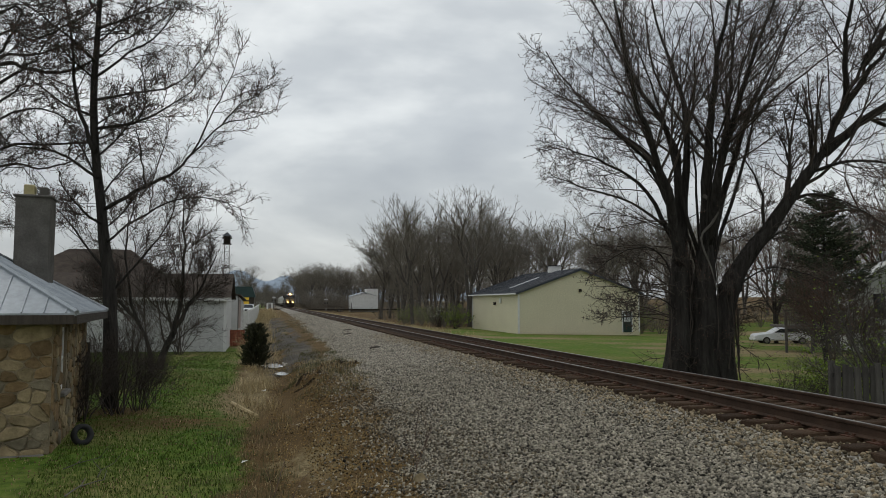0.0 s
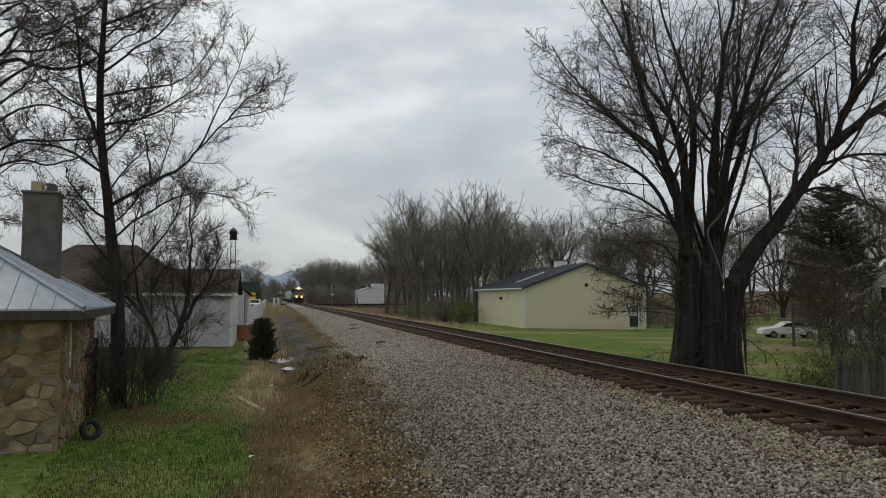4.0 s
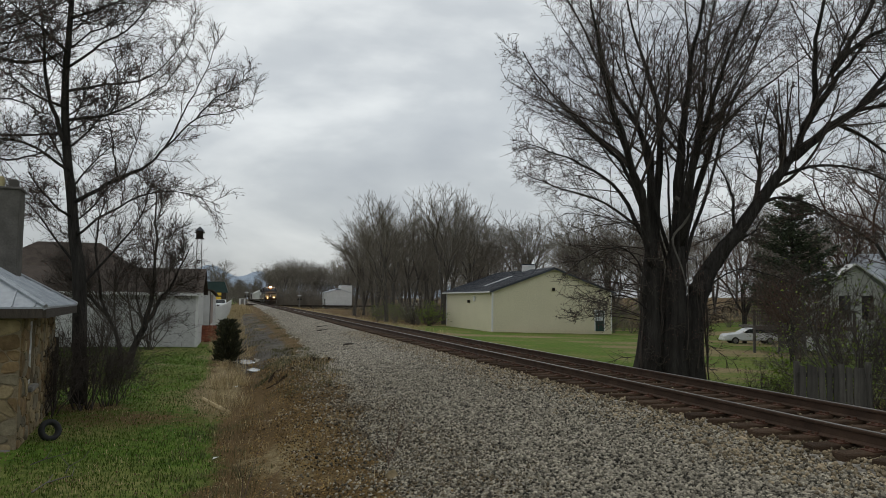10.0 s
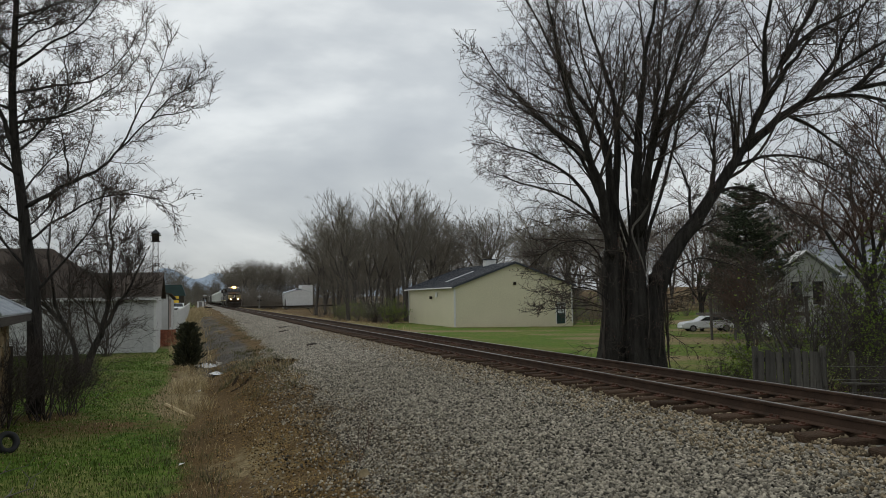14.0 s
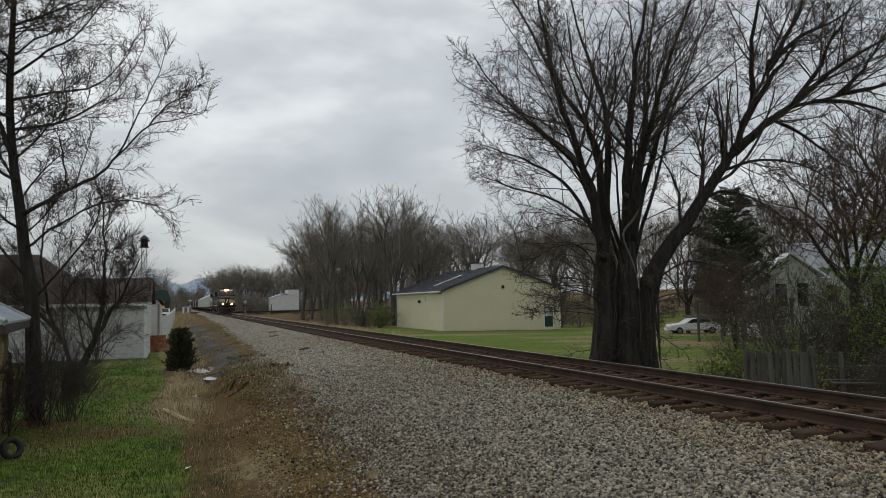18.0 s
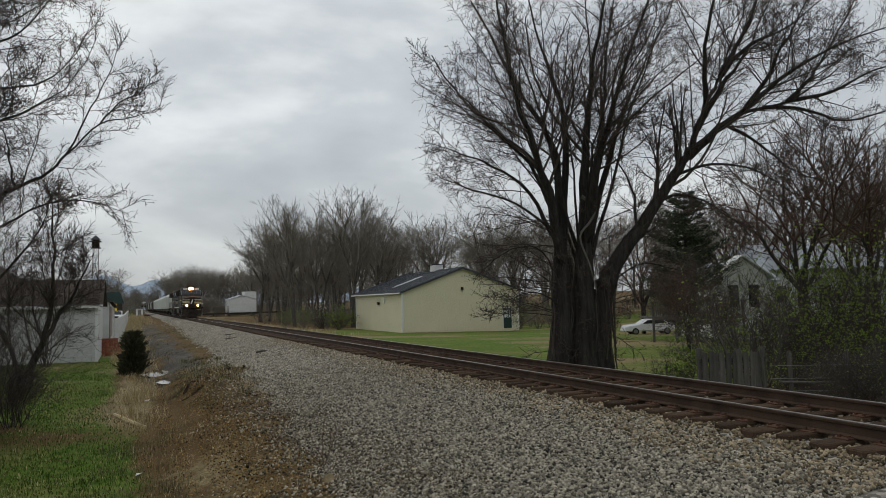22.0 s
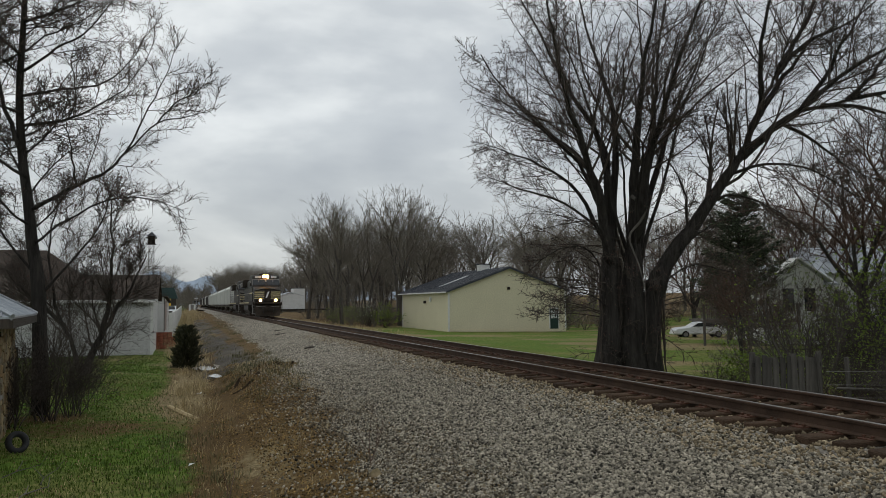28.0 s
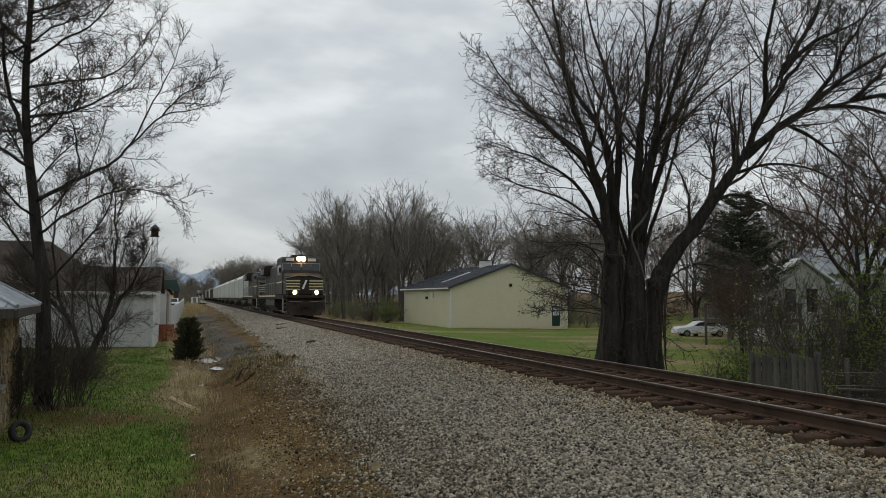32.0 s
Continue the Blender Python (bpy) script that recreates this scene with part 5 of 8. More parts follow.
def build_left_tree():
    """One slim upright trunk with many thin arching branches."""
    g = Twigs(23, (12, 6, 5, 4, 3, 3))
    spec = [None, (14, 0.17, 0.28, 60, 0.07, 0.05), (15, 0.33, 0.44, 50, 0.08, 0.04), (8, 0.40, 0.5, 50, 0.12, 0.04)]
    trunk = through_points([(x + 0.06 - 0.016 * z, y, z) for x, y, z in ((-0.16, 0, -0.3), (-0.16, 0, 1.55), (-0.22, 0.0, 3.03), (-0.37, 0.04, 3.91), (-0.47, 0.07, 4.8), (-0.64, 0.11, 5.99), (-0.74, 0.15, 7.47), (-0.7, 0.19, 8.94), (-0.64, 0.22, 10.42), (-0.52, 0.26, 11.76), (-0.44, 0.3, 13.09))], 4)
    radii = [0.19 - 0.16 * (i / (len(trunk) - 1)) ** 0.8 for i in range(len(trunk))]
    g.limb(trunk, radii, 0)
    g.fork(trunk, radii, 1, spec, 0.30)
    limbs = [(((-0.4, 0.0, 4.73), (0.74, 0.08, 5.32), (1.43, 0.17, 5.66), (1.92, 0.25, 6.13), (2.74, 0.33, 6.87), (3.48, 0.42, 7.05), (4.22, 0.5, 7.26)), 0.050, 0.010),
             (((1.92, 0.2, 6.13), (2.51, 0.3, 7.24), (2.96, 0.4, 8.2), (3.27, 0.5, 9.02)), 0.026, 0.008),
             (((2.74, 0.3, 6.87), (3.33, 0.23, 7.39), (3.85, 0.17, 7.61), (4.22, 0.1, 8.06)), 0.022, 0.008),
             (((-0.64, 0.0, 6.7), (0.64, -0.17, 6.83), (1.43, -0.35, 7.14), (2.32, -0.52, 7.61), (3.03, -0.7, 8.68)), 0.040, 0.008),
             (((-0.72, 0.0, 7.39), (0.22, 0.23, 7.64), (1.26, 0.45, 7.88), (2.0, 0.68, 8.65), (2.32, 0.9, 9.54)), 0.036, 0.008),
             (((-0.37, 0.0, 3.91), (0.59, -0.15, 4.48), (1.7, -0.3, 4.92), (2.74, -0.45, 4.92), (3.71, -0.6, 4.62)), 0.034, 0.008),
             (((-0.7, 0.0, 7.98), (0.25, -0.1, 8.5), (1.14, -0.2, 8.97), (1.88, -0.3, 9.83), (2.32, -0.4, 10.87)), 0.038, 0.008),
             (((-0.67, 0.0, 9.17), (0.37, 0.2, 9.65), (1.26, 0.4, 10.13), (2.03, 0.6, 11.02)), 0.036, 0.008),
             (((-0.67, 0.0, 9.98), (0.07, -0.17, 10.72), (0.81, -0.33, 11.76), (1.26, -0.5, 12.79)), 0.036, 0.008),
             (((-0.7, 0.0, 6.1), (-1.23, 0.05, 7.39), (-1.46, 0.1, 8.8), (-1.73, 0.15, 10.42), (-1.92, 0.2, 12.2)), 0.058, 0.012),
             (((-0.55, 0.0, 5.47), (-1.7, -0.17, 6.1), (-2.74, -0.33, 6.21), (-4.07, -0.5, 6.65)), 0.040, 0.008),
             (((-0.72, 0.0, 6.99), (-1.78, 0.23, 7.39), (-2.88, 0.47, 8.06), (-4.22, 0.7, 8.35)), 0.038, 0.008),
             (((-0.71, 0.0, 8.35), (-1.55, -0.27, 9.02), (-2.59, -0.53, 9.68), (-3.77, -0.8, 10.13)), 0.038, 0.008),
             (((-0.7, 0.0, 9.54), (-1.41, 0.17, 10.42), (-2.29, 0.33, 11.31), (-3.18, 0.5, 12.05)), 0.036, 0.008),
             (((-0.22, 0.0, 3.03), (-1.26, 0.13, 4.21), (-2.0, 0.27, 4.8), (-3.18, 0.4, 4.95)), 0.036, 0.008),
             (((-0.19, 0.0, 2.73), (0.7, 0.17, 3.69), (1.26, 0.33, 4.51), (1.48, 0.5, 5.54)), 0.036, 0.008),
             (((0.55, -0.2, 6.78), (0.7, -0.03, 7.47), (0.52, 0.13, 8.35), (0.7, 0.3, 9.39)), 0.022, 0.007),
             (((0.7, 0.1, 5.31), (0.59, -0.07, 6.13), (0.49, -0.23, 6.87), (0.67, -0.4, 7.76)), 0.024, 0.007)]
    for q, r0, r1 in limbs:
        guided(g, [(x * 0.87 + 0.05 - 0.016 * z, y, z) for x, y, z in q], r0, r1 * 0.7, 1, spec, 0.18, 0.02)
    g.fuzz((8200, 7600), (0.30, 0.14), (0.0042, 0.0036), 50, 0.05, buds=7600, bud_size=0.72)
    return g.tree("budding_tree", "slender bare tree with swelling buds beside the stone house", BARK, TWIG, pose(-3.45, 18.9, -1.05, 0, 0, -13.5))


LEFT_TREE = build_left_tree()
tagged(copy_thing(LEFT_TREE, pose(-10.2, 25.5, -0.95, 0, 0, 40)), "slender bare tree with swelling buds behind the stone house")


def build_spreading_tree():
    """A tree behind the house whose long limbs reach out over its roof."""
    g = Twigs(29, (9, 6, 5, 4, 3, 3))
    spec = [None, None, (7, 0.32, 0.40, 50, 0.14, 0.04), (5, 0.5, 0.45, 50, 0.18, 0.04)]
    trunk = through_points([(0, 0, -0.3), (0.05, 0, 2.5), (0.1, 0.1, 5.0), (-0.1, 0.1, 8.0), (-0.2, 0, 12.0)], 4)
    g.limb(trunk, [0.30 - 0.26 * i / (len(trunk) - 1) for i in range(len(trunk))], 0)
    for s, r0 in ((((0.1, 0, 6.9), (1.9, 0.7, 8.4), (2.5, 0.55, 8.3), (3.4, 0.35, 8.2), (4.2, 0.15, 8.5), (5.0, -0.1, 9.1), (5.7, -0.3, 9.4), (6.4, -0.5, 9.9)), 0.085),
                  (((0.0, 0, 7.6), (1.9, 0.7, 8.6), (2.9, 0.45, 8.7), (4.2, 0.1, 9.1), (5.0, -0.1, 9.2)), 0.06),
                  (((0.05, 0, 7.2), (2.8, -2.1, 8.75), (3.3, -2.2, 8.65), (3.7, -2.3, 8.95)), 0.055),
                  (((0.05, 0, 5.8), (2.6, -1.5, 8.1), (2.95, -1.6, 8.7), (3.3, -1.8, 9.3)), 0.06),
                  (((0.1, 0, 5.4), (1.9, 0.75, 7.9), (2.7, 0.5, 8.5), (3.4, 0.25, 9.5), (4.4, 0, 10.0)), 0.07),
                  (((0.1, 0, 4.9), (1.9, 0.8, 7.0), (2.75, 0.6, 7.3), (3.45, 0.4, 7.1), (4.0, 0.3, 6.6)), 0.055),
                  (((0.1, 0, 4.6), (1.95, 0.85, 6.3), (3.0, 0.6, 6.4), (4.3, 0.25, 6.5), (4.95, 0.1, 6.9), (5.9, -0.15, 7.0)), 0.06),
                  (((0.05, 0, 4.2), (1.95, 0.9, 5.85), (2.9, 0.65, 5.8), (3.7, 0.45, 6.0), (4.55, 0.2, 6.5), (5.5, 0, 6.85)), 0.05),
                  (((0.1, 0, 5.2), (2.45, -0.9, 7.1), (3.05, -1.05, 7.6), (2.8, -1.1, 8.6)), 0.055),
                  (((0.0, 0, 7.0), (2.6, -1.5, 8.45), (3.35, -1.7, 8.3), (4.2, -1.95, 8.7), (4.95, -2.15, 9.1)), 0.06),
                  (((0.0, 0, 8.2), (1.5, -0.4, 9.2), (2.6, -0.8, 9.4), (3.6, -1.2, 9.3)), 0.06), (((0.0, 0, 6.6), (-1.6, 0.6, 8.4), (-3.2, 1.0, 9.6)), 0.09), (((0.0, 0, 5.6), (0.4, 1.8, 7.6), (0.8, 3.4, 9.0)), 0.09)):
        guided(g, s, r0 * 0.75, 0.008, 1, spec, 0.25)
    g.fuzz((3000, 3400), (0.38, 0.2), (0.0052, 0.0044), 42, 0.08, buds=2200)
    return g.tree("spreading_tree", "bare tree reaching long dark limbs over the stone house", BARK, TWIG, pose(-8.5, 19.5, -1.0))


build_spreading_tree()


def build_fork_tree():
    g = Twigs(31, (9, 7, 4, 3, 3, 3))
    spec = [None, None, (13, 0.46, 0.42, 44, 0.08, 0.05), (8, 0.5, 0.45, 42, 0.11, 0.05)]
    for s, r0 in ((((0, 0, -0.3), (-0.3, 0, 0.8), (-0.9, 0.1, 2.3), (-1.2, 0.1, 4.0), (-1.0, 0.2, 6.0)), 0.09), (((0.05, 0, -0.3), (0.35, 0, 0.7), (0.8, 0, 2.0), (0.95, -0.1, 3.8), (0.8, 0, 5.9)), 0.16),
                  (((0.6, 0, 1.4), (1.3, 0.2, 2.6), (1.9, 0.3, 4.0)), 0.09), (((-0.6, 0, 1.6), (-1.5, 0.2, 2.4), (-2.6, 0.2, 3.4)), 0.08)):
        guided(g, s, r0, 0.02, 1, spec, 0.2)
    g.fuzz((4200, 5000), (0.46, 0.26), (0.006, 0.005), 40, 0.10, buds=1500)
    return g.tree("forked_tree", "low bare forked tree on the lawn before the white garage", BARK, TWIG, pose(-3.7, 27.4, -0.85, 0, 0, -13.5))


build_fork_tree()


def wood_tree(seed, height):
    """One bare forest tree: a straight bole that opens into a rising, rounded fan of limbs."""
    g = Twigs(seed, (7, 5, 4, 3, 3, 3))
    rnd = g.r
    g.least = 0.016
    starts = [((0, 0), 0.0, height)] if rnd.random() < 0.5 else [((0, 0), 0.09, height), ((0.25, 0.1), -0.12, height * 0.92)]
    for (x, y), lean, h in starts:
        bole = h * rnd.uniform(0.32, 0.44)
        pts, radii = g.line((x, y, -0.4), (lean + rnd.gauss(0, 0.02), rnd.gauss(0, 0.05), 1), bole, h * 0.0125, h * 0.0105, 0, 0.03, 0.02)
        d = (pts[-1] - pts[-2]).normalized()
        for k in range(3):
            w = 2.09 * k + rnd.uniform(-0.5, 0.5)
            q = d + Vector((math.cos(w), math.sin(w), 0)) * rnd.uniform(0.25, 0.55)
            g.spray(pts[-1], q, (h - bole) * rnd.uniform(0.27, 0.33), h * 0.0085, 1, 5, 28, 0.018, 0.80)
        for k in range(4):
            i = rnd.randrange(len(pts) // 2, len(pts))
            w = rnd.uniform(0, 6.283)
            g.spray(pts[i], Vector((math.cos(w), math.sin(w), rnd.uniform(0.4, 0.9))), h * 0.14, h * 0.0035, 2, 4, 30, 0.03)
    g.fuzz((1000, 1500), (0.72, 0.40), (0.011, 0.009), 42, 0.07)
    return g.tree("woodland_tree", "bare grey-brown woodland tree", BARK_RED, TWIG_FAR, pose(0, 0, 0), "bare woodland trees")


def yard_tree(seed, height):
    g = Twigs(seed, (9, 6, 5, 4, 3, 3))
    g.least = 0.012
    rnd = g.r
    for x, lean, h in ((0, 0.07, height), (0.15, -0.15, height * 0.92)):
        bole = h * 0.25
        pts, radii = g.line((x, 0.05, -0.4), (lean, 0.03, 1), bole, h * 0.017, h * 0.014, 0, 0.03, 0.02)
        d = (pts[-1] - pts[-2]).normalized()
        for k in range(3):
            w = 2.09 * k + rnd.uniform(-0.4, 0.4)
            q = d + Vector((math.cos(w), math.sin(w), 0)) * rnd.uniform(0.25, 0.6)
            g.spray(pts[-1], q, (h - bole) * rnd.uniform(0.30, 0.38), h * 0.0095, 1, 5, 28, 0.02)
    g.fuzz((1500, 1900), (0.62, 0.34), (0.0085, 0.007), 46, 0.05, buds=300)
    return g.tree("yard_tree", "large bare dark-barked tree behind the houses", BARK, TWIG_RED, pose(0, 0, 0), "bare yard trees")


def plant(makers, spots, seed):
    rnd = random.Random(seed)
    made = []
    used = set()
    for x, y, s in spots:
        k = rnd.randrange(len(makers))
        m = pose(x, y, ground_z(x, y), 0, 0, rnd.uniform(0, 360)) @ Matrix.Diagonal((s * rnd.uniform(0.9, 1.2), s * rnd.uniform(0.9, 1.2), s, 1))
        if k not in used:
            used.add(k)
            ob = makers[k]
            ob.matrix_basis = m
        else:
            ob = copy_thing(makers[k], Matrix())
            ob.matrix_basis = m
        made.append(ob)
    return made


def scatter(seed, count, x0, x1, y0, y1, s0, s1, apart=1.5, ok=None):
    rnd, out, tries = random.Random(seed), [], 0
    while len(out) < count and tries < count * 60:
        tries += 1
        x, y = rnd.uniform(x0, x1), rnd.uniform(y0, y1)
        if all((x - a) ** 2 + (y - b) ** 2 > apart * apart for a, b, _ in out) and (ok is None or ok(x, y)):
            out.append((x, y, rnd.uniform(s0, s1)))
    return out


WOODS = [wood_tree(100 + i, 18.0) for i in range(8)]
spots = scatter(1, 26, 17, 46, 90, 146, 0.80, 1.12, 3.2, lambda x, y: x > 17 + (y - 90) * 0.08)
spots += scatter(2, 18, 40, 100, 86, 150, 0.85, 1.12, 4.5) + scatter(9, 14, 42, 110, 84, 104, 0.6, 0.9, 3.0)
spots += scatter(3, 44, 34, 90, 255, 420, 0.9, 1.3, 5.0)
spots += scatter(4, 24, 13, 40, 290, 480, 0.95, 1.35, 5.0)
spots += scatter(5, 12, -40, -9, 330, 480, 0.8, 1.2, 6.0) + scatter(8, 34, -10, 11, 400, 560, 0.5, 0.85, 2.5)
spots += scatter(6, 26, 62, 120, 20, 84, 0.7, 1.0, 5.0)
spots += scatter(7, 12, 36, 52, 150, 232, 0.6, 0.9, 3.0)
spots += [(59, 46, 0.85), (42, 50, 0.7), (-7, 366, 1.2)]
plant(WOODS, spots, 5)
YARD = [yard_tree(140 + i, 14.5) for i in range(3)]
plant(YARD, [(43.5, 33.0, 1.0), (50.0, 33.5, 1.05), (57.0, 40.0, 1.0), (26.6, 31.0, 0.34), (41.5, 36.7, 1.10), (52.0, 53.0, 0.9), (44.0, 57.0, 0.8), (60.0, 30.0, 1.0)], 6)


def bush(seed, height, stems, spread_deg, name, label, bark=TWIG, twig=TWIG, leaf=None, leaves=0, group="", leaf_label="", fine=140, leaf_size=1.0):
    g = Twigs(seed, (5, 4, 3, 3, 3, 3))
    spec = [None, (6, 0.5, 0.55, 46, 0.18, 0.03)]
    g.least = 0.0022 * height
    tips = []
    for i in range(stems):
        a, b = g.r.uniform(0, 6.28), radians(g.r.uniform(0.1, 1) * spread_deg)
        d = (math.sin(b) * math.cos(a), math.sin(b) * math.sin(a), math.cos(b))
        p, r = g.line((g.r.gauss(0, 0.12), g.r.gauss(0, 0.12), -0.1), d, height * g.r.uniform(0.7, 1.1), 0.008 * height, 0.003 * height, 0, 0.11, 0.04)
        g.fork(p, r, 1, spec, 0.15)
    g.fuzz((fine, fine * 2), (0.26 * height, 0.15 * height), (0.0022 * height, 0.0017 * height), 42, 0.06)
    t = g.tree(name, label, bark, twig, pose(0, 0, 0), group, "shrub")
    if leaf:
        s = Shape()
        v = np.concatenate([q[6::9] for q in g.fine_v])
        for i in range(leaves):
            q = Vector(v[g.r.randrange(len(v))])
            a = g.r.uniform(0.03, 0.06) * max(1, height / 2.5) * leaf_size
            x, y = Vector((g.r.gauss(0, 1), g.r.gauss(0, 1), g.r.gauss(0, 0.6))).normalized() * a, Vector((g.r.gauss(0, 1), g.r.gauss(0, 1), g.r.gauss(0, 0.6))).normalized() * a
            s.add([q - x, q + y * 0.6, q + x, q - y * 0.6 + Vector((0, 0, a * 0.3))], [(0, 1, 2, 3)])
        part("leaves", s, leaf, t, leaf_label)
    return t


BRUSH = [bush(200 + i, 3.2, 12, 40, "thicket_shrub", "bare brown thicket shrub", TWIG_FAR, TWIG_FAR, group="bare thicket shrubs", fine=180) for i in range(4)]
spots = scatter(21, 22, 15.5, 30, 84, 142, 0.5, 1.0, 1.2, lambda x, y: x > 15.5 + (y - 84) * 0.08)
spots += scatter(22, 20, 24, 60, 86, 100, 0.6, 1.1, 1.8) + scatter(26, 30, 42, 100, 76, 92, 0.8, 1.5, 1.8)
spots += scatter(23, 24, 24, 70, 245, 330, 1.2, 2.2, 3.0)
spots += scatter(25, 34, 13, 32, 255, 345, 1.4, 2.4, 2.2)
spots += scatter(24, 18, -22, 2, 300, 420, 1.4, 2.4, 3.0)
plant(BRUSH, spots, 9)
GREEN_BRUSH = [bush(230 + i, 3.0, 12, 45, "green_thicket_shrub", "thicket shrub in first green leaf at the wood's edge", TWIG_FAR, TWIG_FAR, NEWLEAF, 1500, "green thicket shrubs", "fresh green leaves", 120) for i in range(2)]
plant(GREEN_BRUSH, scatter(27, 20, 16, 26, 84, 120, 0.45, 0.75, 1.6, lambda x, y: x > 16 + (y - 84) * 0.08) + scatter(28, 16, 40, 90, 74, 84, 0.8, 1.3, 2.5), 10)

# ---- cream steel building across the track ----
def gable_roof(w, l, eave, peak, over, thick, m=None):
    """Two roof slabs over x 0..w, y 0..l, ridge along y."""
    k = (peak - eave) / (w / 2)
    out = []
    for sgn in (0, 1):
        x_e = -over if sgn == 0 else w + over
        z_e = eave - k * over
        s = Shape().prism([(x_e, z_e), (w / 2, peak), (w / 2, peak + thick), (x_e, z_e + thick)], 1, -over, l + over)
        out.append(s)
    return out


def build_cream():
    w, l, eave, peak = 13.0, 16.0, 4.0, 6.3
    b = thing("metal_building", "cream ribbed-steel workshop with charcoal gable roof and white gutter", "building", pose(24.0, 68.6, -1.50, 0, 0, 0.5))
    part("front_wall", Shape().prism([(0, -0.3), (w, -0.3), (w, eave), (w / 2, peak), (0, eave)], 1, 0, 0.15), CREAM, b, "cream gable wall")
    part("back_wall", Shape().prism([(0, -0.3), (w, -0.3), (w, eave), (w / 2, peak), (0, eave)], 1, l - 0.15, l), CREAM, b)
    part("side_wall", Shape().box(0.0, 0.15, 0.152, l - 0.152, -0.3, eave), CREAM, b, "cream side wall")
    part("side_wall", Shape().box(w - 0.15, w, 0.152, l - 0.152, -0.3, eave), CREAM, b)
    for i in range(43):
        x = 0.2 + i * 0.3
        top = eave + (peak - eave) * (1 - abs(x - w / 2) / (w / 2)) - 0.12
        part("siding_rib", Shape().box(x - 0.015, x + 0.015, -0.007, 0.0, -0.2, top), CREAM, b)
    for i in range(52):
        part("siding_rib", Shape().box(-0.007, 0.0, 0.2 + i * 0.3, 0.23 + i * 0.3, -0.2, eave - 0.05), CREAM, b)
    for s in gable_roof(w, l, eave + 0.02, peak + 0.02, 0.35, 0.09):
        r = part("roof", s, ROOF_D, b, "charcoal steel roof slope")
    k = (peak - eave) / (w / 2)
    for i in range(26):
        y = -0.2 + i * 0.65
        part("roof_rib", Shape().add([(-0.35, y, eave - 0.35 * k + 0.11), (w / 2, y, peak + 0.11), (w / 2, y + 0.05, peak + 0.11), (-0.35, y + 0.05, eave - 0.35 * k + 0.11),
                                      (-0.35, y, eave - 0.35 * k + 0.15), (w / 2, y, peak + 0.15), (w / 2, y + 0.05, peak + 0.15), (-0.35, y + 0.05, eave - 0.35 * k + 0.15)],
                                     [(0, 1, 2, 3), (7, 6, 5, 4), (0, 4, 5, 1), (1, 5, 6, 2), (2, 6, 7, 3), (3, 7, 4, 0)]), ROOF_D, b)
    y = 5.6
    part("skylight_strip", Shape().add([(1.2, y, eave + 1.2 * k + 0.118), (4.4, y, eave + 4.4 * k + 0.118), (4.4, y + 0.62, eave + 4.4 * k + 0.118), (1.2, y + 0.62, eave + 1.2 * k + 0.118),
                                        (1.2, y, eave + 1.2 * k + 0.14), (4.4, y, eave + 4.4 * k + 0.14), (4.4, y + 0.62, eave + 4.4 * k + 0.14), (1.2, y + 0.62, eave + 1.2 * k + 0.14)],
                                       [(0, 1, 2, 3), (7, 6, 5, 4), (0, 4, 5, 1), (1, 5, 6, 2), (2, 6, 7, 3), (3, 7, 4, 0)]), PANEL_L, b, "pale translucent roof panel")
    vent = part("cupola", Shape().box(w / 2 - 0.55, w / 2 + 0.55, 6.0, 7.1, peak - 0.2, peak + 0.62), TRIM_W, b, "pale ridge vent box", bevel=0.03)
    part("cupola_cap", Shape().box(w / 2 - 0.65, w / 2 + 0.65, 5.9, 7.2, peak + 0.62, peak + 0.70), ROOF_D, vent)
    part("gutter", Shape().box(-0.50, -0.36, -0.3, l + 0.3, eave - 0.23, eave - 0.10), TRIM_W, b, "white gutter", bevel=0.02)
    part("downspout", Shape().box(-0.10, -0.02, -0.12, -0.02, 0.0, eave - 0.1).box(-0.44, -0.06, -0.12, -0.04, eave - 0.2, eave - 0.12), TRIM_W, b, "white downspout")
    part("downspout", Shape().box(-0.10, -0.02, l - 0.3, l - 0.2, 0.0, eave - 0.1), TRIM_W, b)
    for sx in (0, 1):
        a, c = (-0.35, w / 2) if sx == 0 else (w + 0.35, w / 2)
        part("rake_trim", Shape().prism([(a, eave - 0.35 * k - 0.10), (c, peak - 0.10), (c, peak + 0.02), (a, eave - 0.35 * k + 0.02)], 1, -0.37, -0.33), ROOF_D, b)
    part("wall_lamp", Shape().box(6.35, 6.6, -0.22, -0.02, 4.05, 4.35), GRIME, b, "dark wall lamp", bevel=0.03)
    part("wall_lamp", Shape().box(-0.24, -0.02, 7.0, 7.35, 2.75, 3.05), GRIME, b, "dark wall lamp", bevel=0.03)
    part("meter_box", Shape().box(-0.14, -0.02, 5.2, 5.6, 2.95, 3.45), TRIM_W, b, "small pale box", bevel=0.02)
    part("corner_trim", Shape().box(-0.03, 0.10, -0.035, 0.0, 0, eave - 0.1), TRIM_W, b)
    part("corner_trim", Shape().box(w - 0.1, w + 0.03, -0.035, 0.0, 0, eave - 0.1), TRIM_W, b)
    part("base_trim", Shape().box(0, w, -0.03, 0.0, -0.02, 0.10), CREAM, b)
    d = part("door", Shape().box(11.15, 12.1, -0.05, 0.0, 0.0, 2.07), DOOR_G, b, "dark green entry door")
    part("door_frame", Shape().box(11.05, 11.15, -0.06, 0.0, 0.0, 2.17).box(12.1, 12.2, -0.06, 0.0, 0.0, 2.17).box(11.15, 12.1, -0.06, 0.0, 2.07, 2.17), TRIM_W, b, "white door frame")
